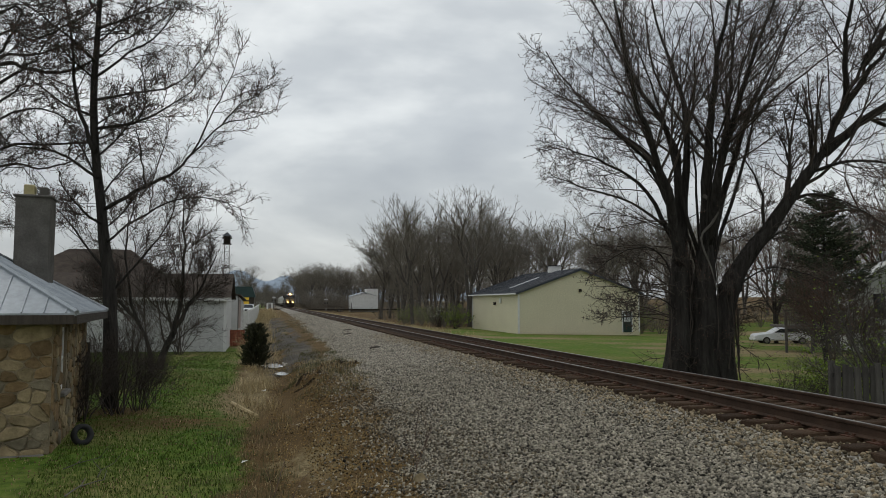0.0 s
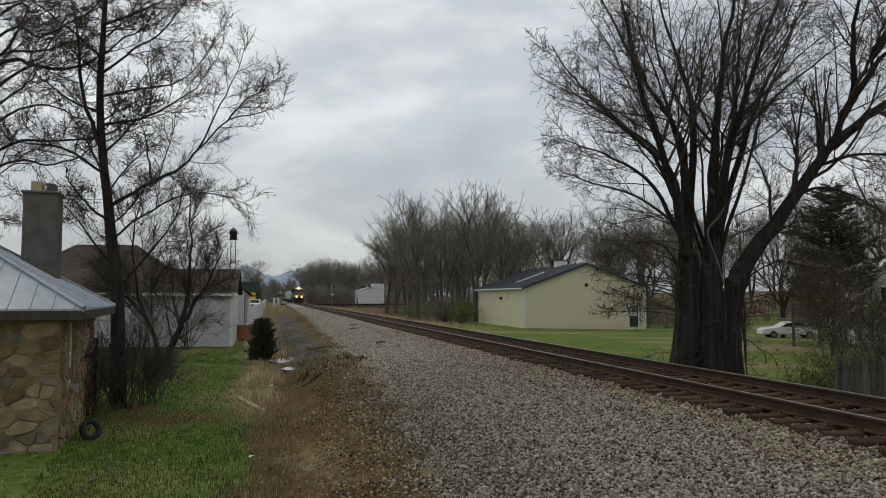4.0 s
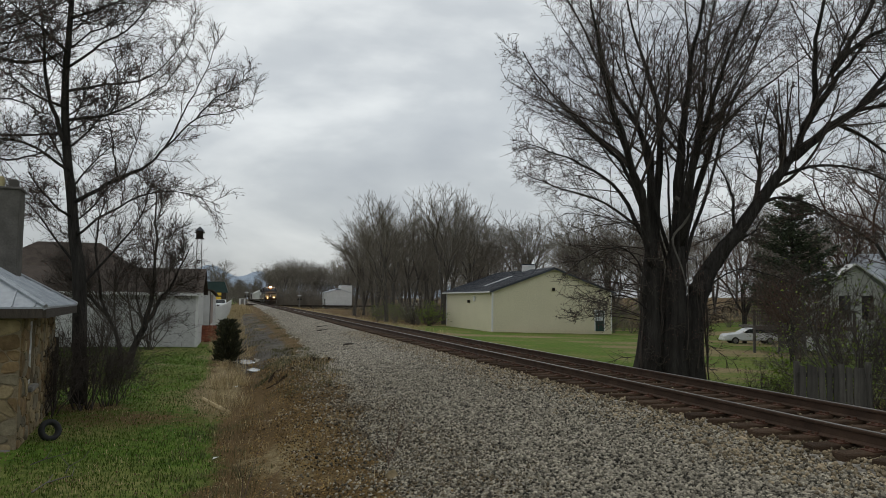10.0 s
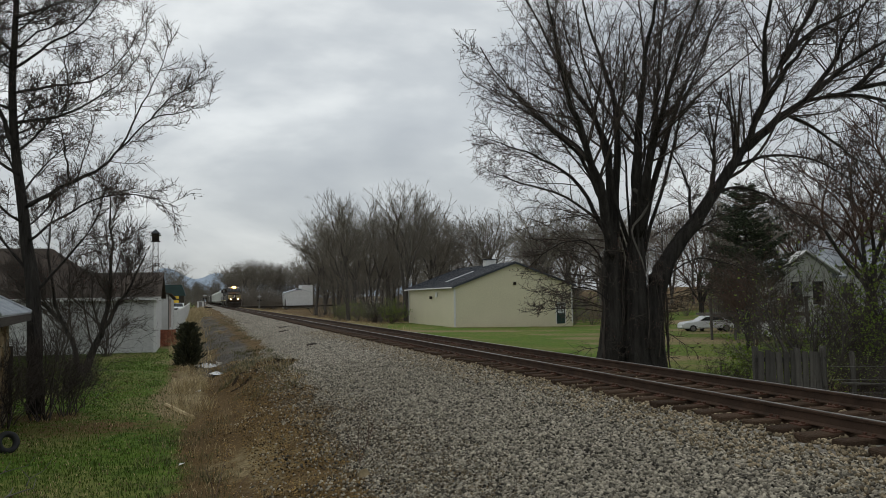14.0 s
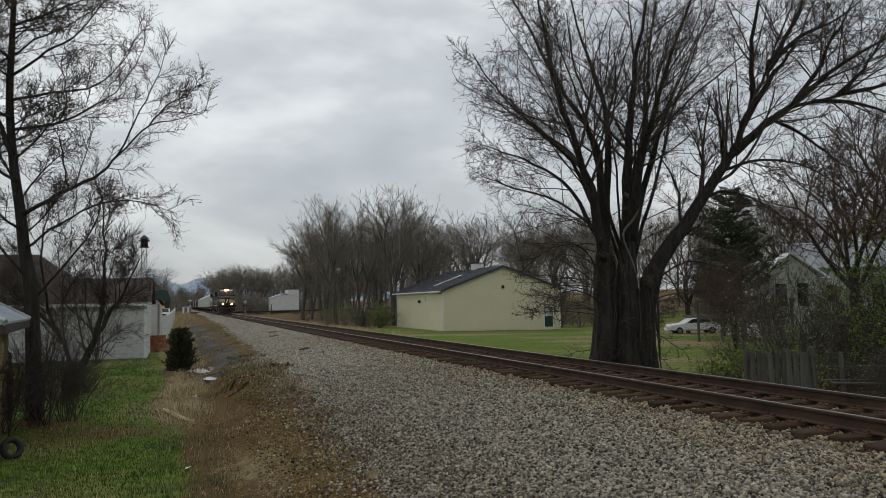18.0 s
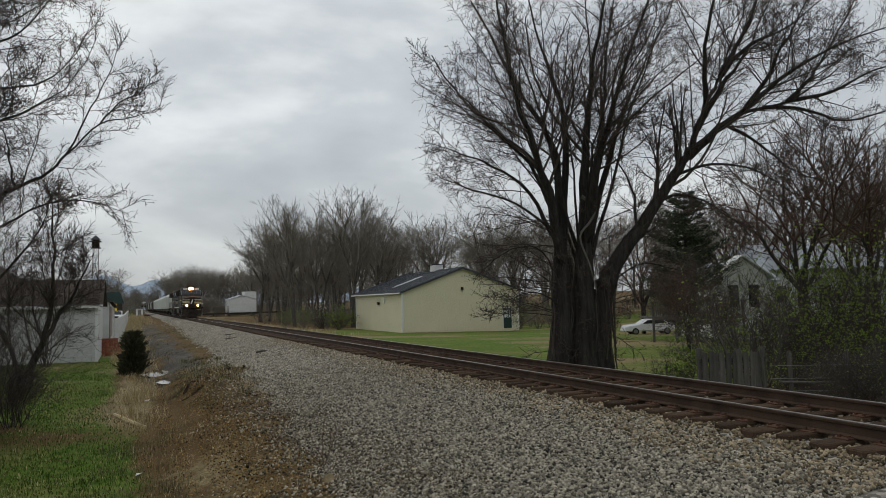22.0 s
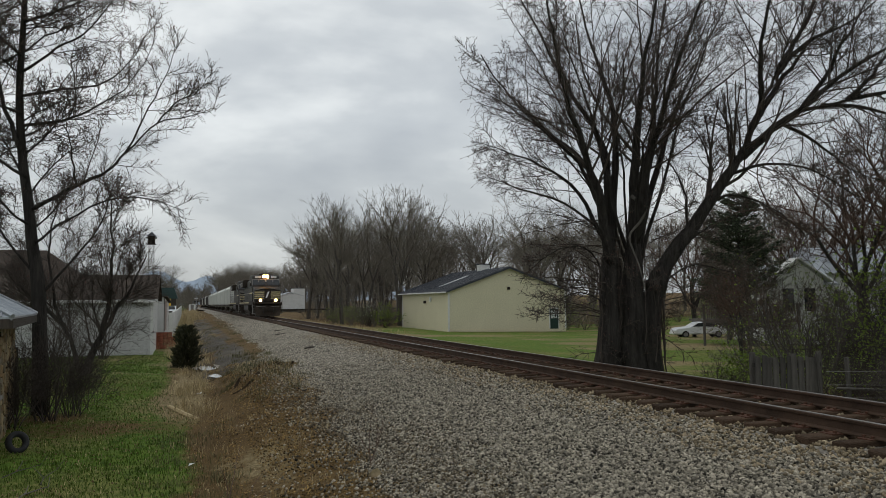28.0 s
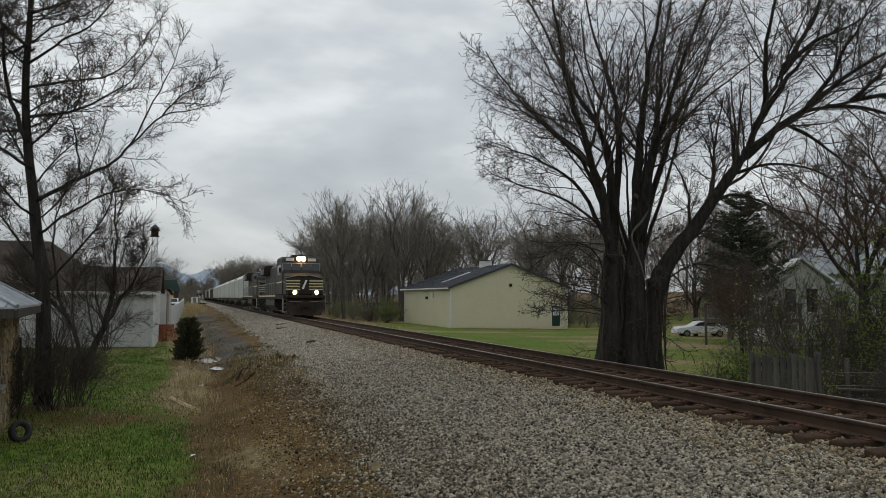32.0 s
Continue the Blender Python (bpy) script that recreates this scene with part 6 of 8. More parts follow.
    for i in range(3):
        for j in range(3):
            part("pane", Shape().box(11.27 + 0.24 * i, 11.48 + 0.24 * i, -0.062, -0.05, 1.08 + 0.28 * j, 1.33 + 0.28 * j), PANEL_L, d, "pale door pane")
    

build_cream()


# ---- stone house ----
def clip(poly, px, py, nx, ny):
    """The part of a polygon on the side of (px, py) away from (nx, ny)."""
    out = []
    for i, a in enumerate(poly):
        b = poly[(i + 1) % len(poly)]
        da, db = (a[0] - px) * nx + (a[1] - py) * ny, (b[0] - px) * nx + (b[1] - py) * ny
        if da <= 0:
            out.append(a)
        if da * db < 0:
            t = da / (da - db)
            out.append((a[0] + (b[0] - a[0]) * t, a[1] + (b[1] - a[1]) * t))
    return out


def rubble(parent, u0, u1, v0, v1, size, seed, to_wall, holes=()):
    """Uneven field stones over a wall's face, each its own piece, proud of the mortar."""
    rnd = random.Random(seed)
    seeds = []
    for j in range(int((v1 - v0) / size) + 1):
        for i in range(int((u1 - u0) / (size * 1.35)) + 1):
            seeds.append((u0 + (i + 0.5 * (j % 2) + rnd.uniform(0.05, 0.95)) * size * 1.35, v0 + (j + rnd.uniform(0.1, 0.9)) * size))
    seeds = [q for q in seeds if rnd.random() > 0.22]
    for k, (a, b) in enumerate(seeds):
        if not (u0 < a < u1 and v0 < b < v1) or any(h[0] - 0.05 < a < h[1] + 0.05 and h[2] - 0.05 < b < h[3] + 0.05 for h in holes):
            continue
        poly = [(u0, v0), (u1, v0), (u1, v1), (u0, v1)]
        for c, d in seeds:
            if (c, d) != (a, b) and (c - a) ** 2 + (d - b) ** 2 < (size * 6) ** 2:
                poly = clip(poly, (a + c) / 2, (b + d) / 2, (c - a) * 0.6, (d - b) * 1.5)
        for h in holes:
            gaps = [(h[0] - a, h[0], 1, 0), (a - h[1], h[1], -1, 0), (h[2] - b, h[2], 0, 1), (b - h[3], h[3], 0, -1)]
            g = max(gaps)
            poly = clip(poly, g[1] if g[2] else a, g[1] if g[3] else b, g[2], g[3])
        if len(poly) < 3:
            continue
        poly = [(p[0] * (1 - t) + q[0] * t, p[1] * (1 - t) + q[1] * t) for p, q in zip(poly, poly[1:] + poly[:1]) for t in (0.22, 0.78)]
        cx, cy = sum(p[0] for p in poly) / len(poly), sum(p[1] for p in poly) / len(poly)
        n, proud = len(poly), rnd.uniform(0.012, 0.040)
        rings = []
        for grow, depth in ((0.96, -0.02), (0.93, proud * 0.6), (0.78, proud)):
            rings += [to_wall(cx + (p[0] - cx) * grow, cy + (p[1] - cy) * grow, depth + rnd.uniform(-0.008, 0.008) * (depth > 0)) for p in poly]
        f = [(r * n + i, r * n + (i + 1) % n, (r + 1) * n + (i + 1) % n, (r + 1) * n + i) for r in (0, 1) for i in range(n)]
        part("stone", Shape().add(rings, f + [tuple(range(2 * n, 3 * n))]), rnd.choice((FIELDSTONE, FIELDSTONE_RUST, FIELDSTONE_RUST, FIELDSTONE_GREY, FIELDSTONE)), parent)


def build_stone_house():
    h = thing("stone_house", "low fieldstone house with a galvanised hip roof and block chimney", "house", pose(-3.42, 13.45, -1.12, 0, 0, 6.2))
    W, D, E, H = 5.0, 4.7, 2.34, 1.70
    win = (1.0, 1.62, 0.98, 2.12)
    front = part("front_wall", Shape().box(-W, 0, 0, 0.35, -0.3, E), MORTAR, h, "fieldstone wall in sandy mortar")
    # side wall in four pieces round its window
    side = part("side_wall", Shape().box(-0.35, -0.002, 0.352, win[0], -0.3, E).box(-0.35, -0.002, win[1], D, -0.3, E)
                .box(-0.35, -0.002, win[0], win[1], -0.3, win[2]).box(-0.35, -0.002, win[0], win[1], win[3], E), MORTAR, h, "fieldstone side wall")
    part("back_wall", Shape().box(-W, -0.352, D - 0.35, D, -0.3, E), MORTAR, h)
    part("far_wall", Shape().box(-W, -W + 0.35, 0.352, D - 0.352, -0.3, E), MORTAR, h)
    rubble(front, -2.6, 0.0, -0.25, E, 0.19, 5, lambda u, v, d: (u, -d, v))
    rubble(side, 0.0, D, -0.25, E, 0.19, 6, lambda u, v, d: (d, u, v), [win])
    part("footing", Shape().box(-W, -0.05, -0.14, -0.02, -0.3, 0.10), CONCRETE, h, "rough footing ledge", bevel=0.03)
    w = part("window", Shape().box(-0.20, -0.16, win[0], win[1], win[2], win[3]), GLASS, h, "dark window")
    fr = Shape()
    for y0, y1, z0, z1 in ((win[0], win[0] + 0.05, win[2], win[3]), (win[1] - 0.05, win[1], win[2], win[3]), (win[0], win[1], win[2], win[2] + 0.08), (win[0], win[1], win[3] - 0.08, win[3]),
                           (win[0], win[1], (win[2] + win[3]) / 2 - 0.03, (win[2] + win[3]) / 2 + 0.03)):
        fr.box(-0.155, -0.05, y0, y1, z0, z1)
    part("frame", fr, TRIM_W, w, "peeling white frame")
    part("sill", Shape().box(-0.15, 0.09, win[0] - 0.08, win[1] + 0.08, win[2] - 0.09, win[2] - 0.005), CONCRETE, w, bevel=0.02)
    o = 0.38
    a, b, c, d = (-W - o, -o, E), (o, -o, E), (o, D + o, E), (-W - o, D + o, E)
    p, q = (-W / 2, D / 2 - 0.1, E + H), (-W / 2, D / 2 + 0.1, E + H)
    for name, f in (("front", (a, b, p)), ("side", (b, c, q, p)), ("back", (c, d, q)), ("far", (d, a, p, q))):
        top = [Vector(v) + Vector((0, 0, 0.05)) for v in f]
        k = len(f)
        sh = Shape().add([Vector(v) for v in f] + top, [tuple(reversed(range(k))), tuple(range(k, 2 * k))] + [(i, (i + 1) % k, k + (i + 1) % k, k + i) for i in range(k)])
        part("roof_slope", sh, ROOF_M, h, "galvanised roof slope")
    for i in range(17):          # ribs run from eave to hip
        y = -o + (D + 2 * o) * (i + 0.5) / 17
        t = 1 - abs((y - D / 2) / (D / 2 + o))
        x1 = o + (-W / 2 - o) * t
        z1 = E + H * t
        part("roof_rib", Shape().rod((o, y, E + 0.06), (x1, y, z1 + 0.06), 0.016, 5), ROOF_M, h)
    for i in range(18):
        x = -W - o + (W + 2 * o) * (i + 0.5) / 18
        t = 1 - abs((x + W / 2) / (W / 2 + o))
        part("roof_rib", Shape().rod((x, -o, E + 0.06), (x, -o + (D / 2 + o - 0.1) * t, E + H * t + 0.06), 0.012, 5), ROOF_M, h)
    for u, v in ((b, p), (c, q)):
        part("hip_cap", Shape().rod(Vector(u) + Vector((0, 0, 0.06)), Vector(v) + Vector((0, 0, 0.07)), 0.045, 6), ROOF_M, h)
    # fascia taller than its board, so its dark wood also draws the eave's shadow
    part("fascia", Shape().box(o - 0.03, o + 0.012, -o, D + o, E - 0.13, E + 0.02).box(-W - o, o - 0.032, -o - 0.012, -o + 0.03, E - 0.13, E + 0.02), DARKWOOD, h, "dark weathered fascia")
    part("soffit", Shape().box(-0.0, o - 0.035, -o + 0.04, D + o, E - 0.06, E - 0.02).box(-W - o, -0.005, -o + 0.04, -0.0, E - 0.06, E - 0.02), DARKWOOD, h)
    ch = part("chimney", Shape().box(-1.22, -0.58, 3.1, 3.8, E - 0.3, 4.72), SOOTY, h, "grey block chimney", bevel=0.02)
    part("chimney_cap", Shape().box(-1.26, -0.54, 3.06, 3.84, 4.70, 4.76), SOOTY, ch, bevel=0.02)
    part("flue", Shape().box(-1.13, -0.92, 3.35, 3.56, 4.75, 5.0), CLAY, ch, "buff clay flue", bevel=0.02)
    part("flue", Shape().box(-0.83, -0.66, 3.3, 3.5, 4.75, 4.95), SOOTY, ch, "dark stub flue", bevel=0.02)
    # dark lean-to at the far end
    for i in range(14):
        part("board", Shape().box(-1.6 + i * 0.115, -1.6 + i * 0.115 + 0.105, D + 0.9, D + 0.93, -0.2, 1.62 + 0.01 * (i % 3)), DARKWOOD, h)


build_stone_house()


def build_tyre():
    v, f, n, k = [], [], 20, 8
    for i in range(n):
        a = 2 * math.pi * i / n
        for j in range(k):
            b = 2 * math.pi * j / k
            r = 0.145 + 0.05 * math.cos(b)
            v.append((r * math.cos(a), 0.075 * math.sin(b), r * math.sin(a)))
    for i in range(n):
        for j in range(k):
            f.append((i * k + j, ((i + 1) % n) * k + j, ((i + 1) % n) * k + (j + 1) % k, i * k + (j + 1) % k))
    t = thing("discarded_wheel", "small discarded black tyre leaning at the house corner", "tyre", pose(-3.10, 14.25, ground_z(-3.1, 14.25) + 0.17, -18, 0, 38))
    part("tyre", Shape().add(v, f), RUBBER, t, smooth=True)
    part("rim", Shape().tube([(0.15 * math.cos(x), -0.06, 0.15 * math.sin(x)) for x in [i * 2 * math.pi / 20 for i in range(21)]], [0.006] * 21, 5), STEEL, t, "thin pale rim")


build_tyre()


# ---- white garage, sheds and what stands behind them ----
def build_garage():
    w, l, eave, peak = 6.2, 12.0, 2.80, 4.05
    g = thing("garage", "long white-painted block garage with brown shingle roof", "garage", pose(-2.03, 39.9, -1.06, 0, 0, 0) @ pose(0, 0, 0, 0, 0, 90))
    # local x runs away from the camera, local y to the left
    wall = part("front_wall", Shape().box(0, 0.2, 0, l, -0.3, eave), BLOCK, g, "white-painted block wall")
    part("back_wall", Shape().box(w - 0.2, w, 0, l, -0.3, eave), BLOCK, g)
    gable = part("gable_wall", Shape().prism([(0.202, -0.3), (w - 0.202, -0.3), (w - 0.202, eave), (w / 2, peak - 0.1), (0.202, eave)], 1, 0.0, 0.2), SIDING, g, "white gable wall")
    part("gable_wall", Shape().prism([(0.202, -0.3), (w - 0.202, -0.3), (w - 0.202, eave), (w / 2, peak - 0.1), (0.202, eave)], 1, l - 0.2, l), SIDING, g)
    for s in gable_roof(w, l, eave, peak, 0.25, 0.08):
        part("roof", s, ROOF_B, g, "brown shingle slope")
    block = Shape().box(0, 0.012, 0, 0.39, 0, 0.19).mesh("block", 0.006)
    for j in range(15):
        for i in range(24):
            y = 0.01 + i * 0.40 + (0.2 if j % 2 else 0)
            if y + 0.39 < 9.6:
                part("block", block, BLOCK, wall, m=pose(-0.012, y, -0.2 + j * 0.2))
    part("fascia", Shape().box(-0.27, -0.24, -0.25, l + 0.25, eave - 0.18, eave - 0.02), TRIM_W, g, "white fascia board")
    part("corner_board", Shape().box(-0.03, 0.0, -0.02, 0.10, 0, eave).box(0.0, 0.12, -0.03, 0.0, 0, eave), TRIM_W, g)
    for i in range(12):
        part("clapboard", Shape().box(0.2, w - 0.2, -0.022, -0.002, 0.05 + i * 0.22, 0.24 + i * 0.22), SIDING, gable)


build_garage()


def build_lean_to():
    s = thing("lean_to_shed", "narrow white plank shed with rust-stained upper boards", "shed", pose(-3.6, 47.2, -1.05))
    for i in range(26):
        y = i * 0.42
        part("plank", Shape().box(1.9, 1.93, y, y + 0.40, 0, 2.9 - 0.012 * i), SIDING if i % 5 else GREYWOOD, s)
    part("front_wall", Shape().box(-0.5, 1.9, 0, 0.08, 0, 2.95), SIDING, s)
    part("roof", Shape().add([(-0.6, -0.2, 3.15), (2.1, -0.2, 2.95), (2.1, 11.2, 2.7), (-0.6, 11.2, 2.9), (-0.6, -0.2, 3.22), (2.1, -0.2, 3.02), (2.1, 11.2, 2.77), (-0.6, 11.2, 2.97)],
                             [(0, 1, 2, 3), (7, 6, 5, 4), (0, 4, 5, 1), (1, 5, 6, 2), (2, 6, 7, 3), (3, 7, 4, 0)]), ROOF_B, s)
    part("rusty_panel", Shape().box(1.935, 1.95, 0.3, 4.4, 0.9, 2.7), make_mat("rusty_tin", (0.22, 0.16, 0.13), (0.36, 0.30, 0.27), 0.8, 2.0, bump=0.2), s, "rust-stained tin sheet")


build_lean_to()


def build_brown_house():
    h = thing("brown_roof_house", "house with a broad dark brown roof behind the garage", "house", pose(-18.9, 55, -0.8))
    part("wall", Shape().box(0.4, 12.6, 0.4, 9.6, -0.3, 3.1), SIDING, h)
    part("roof", Shape().add([(0, 0, 3.0), (13, 0, 3.0), (13, 10, 3.0), (0, 10, 3.0), (4.5, 5, 6.3), (8.8, 5, 6.3)], [(0, 1, 5, 4), (1, 2, 5), (2, 3, 4, 5), (3, 0, 4), (3, 2, 1, 0)]), ROOF_B, h, "dark brown hip roof")
    for x in (2.0, 5.5, 9.0):
        w = part("window", Shape().box(x, x + 1.1, 0.36, 0.40, 1.0, 2.3), GLASS, h, "dark window")
        part("frame", Shape().box(x - 0.08, x + 1.18, 0.34, 0.36, 2.3, 2.4).box(x - 0.08, x + 1.18, 0.34, 0.36, 0.9, 1.0), TRIM_W, w)


build_brown_house()


def build_tower():
    t = thing("lattice_tower", "slim steel lattice tower topped by a small roofed box", "tower", pose(-2.66, 52.0, -1.05))
    legs = [(-0.24, -0.24), (0.24, -0.24), (0.24, 0.24), (-0.24, 0.24)]
    for x, y in legs:
        part("leg", Shape().rod((x, y, 0), (x * 0.62, y * 0.62, 6.5), 0.022, 6), STEEL, t)
    for k in range(13):
        z0, z1 = k * 0.5, k * 0.5 + 0.5
        s0, s1 = 1 - 0.38 * z0 / 6.5, 1 - 0.38 * z1 / 6.5
        s = Shape()
        for i in range(4):
            a, b = legs[i], legs[(i + 1) % 4]
            s.rod((a[0] * s0, a[1] * s0, z0), (b[0] * s1, b[1] * s1, z1), 0.010, 4)
            s.rod((a[0] * s1, a[1] * s1, z1), (b[0] * s1, b[1] * s1, z1), 0.010, 4)
        part("bracing", s, STEEL, t)
    part("box", Shape().box(-0.22, 0.22, -0.22, 0.22, 6.5, 7.02), GRIME, t, "dark box on the tower", bevel=0.02)
    part("box_ledge", Shape().box(-0.33, 0.33, -0.33, 0.33, 6.88, 6.93).box(-0.3, 0.3, -0.3, 0.3, 6.47, 6.51), GRIME, t)
    part("box_roof", Shape().add([(-0.3, -0.3, 7.02), (0.3, -0.3, 7.02), (0.3, 0.3, 7.02), (-0.3, 0.3, 7.02), (0, 0, 7.32)], [(0, 1, 4), (1, 2, 4), (2, 3, 4), (3, 0, 4), (3, 2, 1, 0)]), ROOF_D, t, "small pointed roof")


build_tower()


def build_white_fence():
    f = thing("vinyl_fence", "tall white panel fence along the trackside path", "fence", pose(-1.45, 62, -0.95))
    post = Shape().box(-0.065, 0.065, -0.065, 0.065, -0.2, 1.80).add([(-0.08, -0.08, 1.8), (0.08, -0.08, 1.8), (0.08, 0.08, 1.8), (-0.08, 0.08, 1.8), (0, 0, 1.88)], [(0, 1, 4), (1, 2, 4), (2, 3, 4), (3, 0, 4)]).mesh("post")
    panel = Shape().box(-0.02, 0.02, 0.07, 2.33, 0.05, 1.70).box(-0.035, 0.035, 0.07, 2.33, 1.64, 1.76).box(-0.035, 0.035, 0.07, 2.33, 0.02, 0.14).mesh("panel", 0.01)
    for i in range(40):
        rise = min(0.35, max(0, (i * 2.4 - 30) / 200))
        part("post", post, TRIM_W, f, m=pose(0, i * 2.4, rise))
        part("panel", panel, TRIM_W, f, m=pose(0, i * 2.4, rise))
    for i in range(2):
        part("post", post, TRIM_W, f, m=pose(-2.4 * (i + 1), 0, 0))
        part("panel", panel, TRIM_W, f, m=pose(-2.4 * i, 0, 0, 0, 0, 90))


build_white_fence()


def build_brick_stack():
    s = thing("brick_stack", "loose stack of old red bricks against the shed", "bricks", pose(-1.45, 44.6, -1.05, 0, 0, -6))
    rnd = random.Random(8)
    me = Shape().box(-0.10, 0.10, -0.05, 0.05, 0, 0.065).mesh("brick", 0.006)
    for j in range(14):
        for i in range(6 - j // 5):
            for k in range(2):
                part("brick", me, BRICK, s, m=pose(-0.5 + i * 0.215 + rnd.uniform(-0.01, 0.01), k * 0.11, j * 0.067, 0, 0, rnd.uniform(-5, 5)))


build_brick_stack()


def build_truck():
    t = thing("pickup_truck", "white pickup truck parked beyond the fence, facing the track", "truck", pose(-3.35, 146, ground_z(-3.3, 146) + 0.02))
    part("body", Shape().prism([(0, 0.45), (0, 1.05), (0.15, 1.18), (1.4, 1.25), (1.9, 1.95), (3.5, 1.98), (3.7, 1.25), (5.4, 1.22), (5.4, 0.45)], 0, -1.0, 1.0), CARWHITE, t, bevel=0.06)
    part("grille", Shape().box(-0.62, 0.62, -0.03, 0.02, 0.72, 1.02), GRIME, t, "black grille")
    part("bumper", Shape().box(-1.0, 1.0, -0.14, 0.02, 0.42, 0.66), STEEL, t, bevel=0.03)
    part("windshield", Shape().add([(-0.85, 1.42, 1.30), (0.85, 1.42, 1.30), (0.78, 1.84, 1.90), (-0.78, 1.84, 1.90), (-0.85, 1.38, 1.32), (0.85, 1.38, 1.32), (0.78, 1.80, 1.92), (-0.78, 1.80, 1.92)],
                                   [(0, 1, 2, 3), (7, 6, 5, 4), (0, 4, 5, 1), (1, 5, 6, 2), (2, 6, 7, 3), (3, 7, 4, 0)]), GLASS, t)
    for x in (-0.8, 0.8):
        part("headlight", Shape().box(x - 0.16, x + 0.16, -0.04, 0.02, 0.78, 1.0), PANEL_L, t)
        for y in (0.95, 4.3):
            part("wheel", Shape().rod((x * 1.12 - 0.12, y, 0.38), (x * 1.12 + 0.12, y, 0.38), 0.38, 16), RUBBER, t)


build_truck()


def build_far_left():
    g = thing("green_roof_building", "small building with a dark green steel roof", "building", pose(-8.6, 164, -0.6))
    part("wall", Shape().box(0, 6.0, 0, 8, -0.3, 3.4), DARKWOOD, g)
    part("roof", Shape().prism([(-0.4, 3.3), (6.4, 3.3), (5.6, 5.6), (0.4, 5.6)], 1, -0.4, 8.4), GREEN_ROOF, g, "dark green roof")
    s = thing("yellow_sign", "yellow and black sign board on posts", "sign", pose(-4.2, 150, ground_z(-4, 150)))
    part("board", Shape().box(-0.9, 0.9, -0.05, 0.05, 2.0, 3.3), YELLOW, s)
    part("band", Shape().box(-0.9, 0.9, -0.06, -0.05, 2.5, 2.75), BLACK, s, "black band")
    for x in (-0.7, 0.7):
        part("post", Shape().rod((x, 0.08, 0), (x, 0.08, 3.3), 0.06, 6), GRIME, s)
    c = thing("signal_cabinet", "pale steel signal cabinet beside the crossing", "cabinet", pose(1.0, 222, ground_z(1.0, 222)))
    part("body", Shape().box(-0.9, 0.9, -0.7, 0.7, 0, 2.1), TRIM_W, c, bevel=0.03)
    part("roof", Shape().box(-1.0, 1.0, -0.8, 0.8, 2.1, 2.2), STEEL, c)
    part("door", Shape().box(-0.4, 0.4, -0.72, -0.70, 0.1, 1.95), STEEL, c)


build_far_left()


def build_signal(x, y, label):
    s = thing("crossing_signal", label, "railway signal", pose(x, y, ground_z(x, y)), "signals at the grade crossing")
    part("mast", Shape().rod((0, 0, 0), (0, 0, 5.4), 0.075, 8), STEEL, s)
    part("crossbuck", Shape().box(-0.6, 0.6, -0.03, 0.0, 3.9, 4.1, pose(0, 0, 0)).box(-0.1, 0.1, -0.035, -0.005, 3.5, 4.5), TRIM_W, s, "white crossbuck boards")
    for sx in (-1, 1):
        part("flasher", Shape().rod((sx * 0.4, -0.12, 2.9), (sx * 0.4, 0.06, 2.9), 0.27, 14), BLACK, s, "black flasher head")
    part("arm", Shape().rod((-0.45, 0.0, 2.9), (0.45, 0.0, 2.9), 0.04, 6), STEEL, s)
    part("gate_box", Shape().box(-0.25, 0.25, -0.25, 0.25, 0.6, 1.3), STEEL, s, bevel=0.03)
    return s


build_signal(2.4, 247, "crossing signal mast with dark flasher heads")
build_signal(18.6, 238, "crossing signal mast with dark flasher heads")
solid("crossing_road", Shape().box(-60, 6.2, 241.5, 248.5, -0.72, -0.30).box(9.4, 90, 241.5, 248.5, -0.9, -0.40), GRIME, "dark asphalt road over the grade crossing", "road", kind="structure")


def build_white_shed():
    s = thing("white_shed", "white gabled shed beside the far crossing", "shed", pose(27.4, 243, -1.0))
    part("wall", Shape().prism([(0, -0.4), (8, -0.4), (8, 4.8), (4, 5.7), (0, 4.8)], 1, 0, 10), SIDING, s)
    for sh in gable_roof(8, 10, 4.8, 6.0, 0.2, 0.1):
        part("roof", sh, ROOF_M, s)
    part("tall_bay", Shape().box(5.0, 8.6, -0.05, 7, -0.4, 7.2), SIDING, s)
    part("opening", Shape().box(-0.03, 0.0, 1.0, 3.2, 0, 2.6), GLASS, s, "dark doorway")


build_white_shed()


def build_ridge():
    v, f, n = [], [], 160
    for i in range(n + 1):
        x = -2400 + 4200 * i / n
        h = 92 + 98 * math.exp(-((x + 150) / 125) ** 2) + 58 * math.exp(-((x - 110) / 85) ** 2) + 16 * noise.noise((x * 0.006, 0, 0)) + 6 * noise.noise((x * 0.03, 3, 0))
        v += [(x, 4100, -30), (x, 4300, h)]
    for i in range(n):
        f.append((2 * i, 2 * i + 2, 2 * i + 3, 2 * i + 1))
    me = bpy.data.meshes.new("far_ridge")
    me.from_pydata(v, [], f)
    me.materials.append(HILL)
    tagged(new("far_ridge", me), "hazy blue mountain ridge on the horizon", "hills", kind="structure")


build_ridge()

# ---- puddles, juniper, dead grass, lawn ----
def build_puddle(x, y, rx, ry, seed):
    pts = []
    for i in range(22):
        a = 2 * math.pi * i / 22
        k = 1 + 0.35 * noise.noise((math.cos(a) * 1.5, math.sin(a) * 1.5, seed))
        pts.append((x + rx * k * math.cos(a), y + ry * k * math.sin(a)))
    z = ground_z(x, y) + 0.075
    s = Shape().prism(pts, 2, z - 0.01, z)
    solid("puddle", s, WATER, "still rain puddle on the muddy path", "puddle", "rain puddles", "structure")


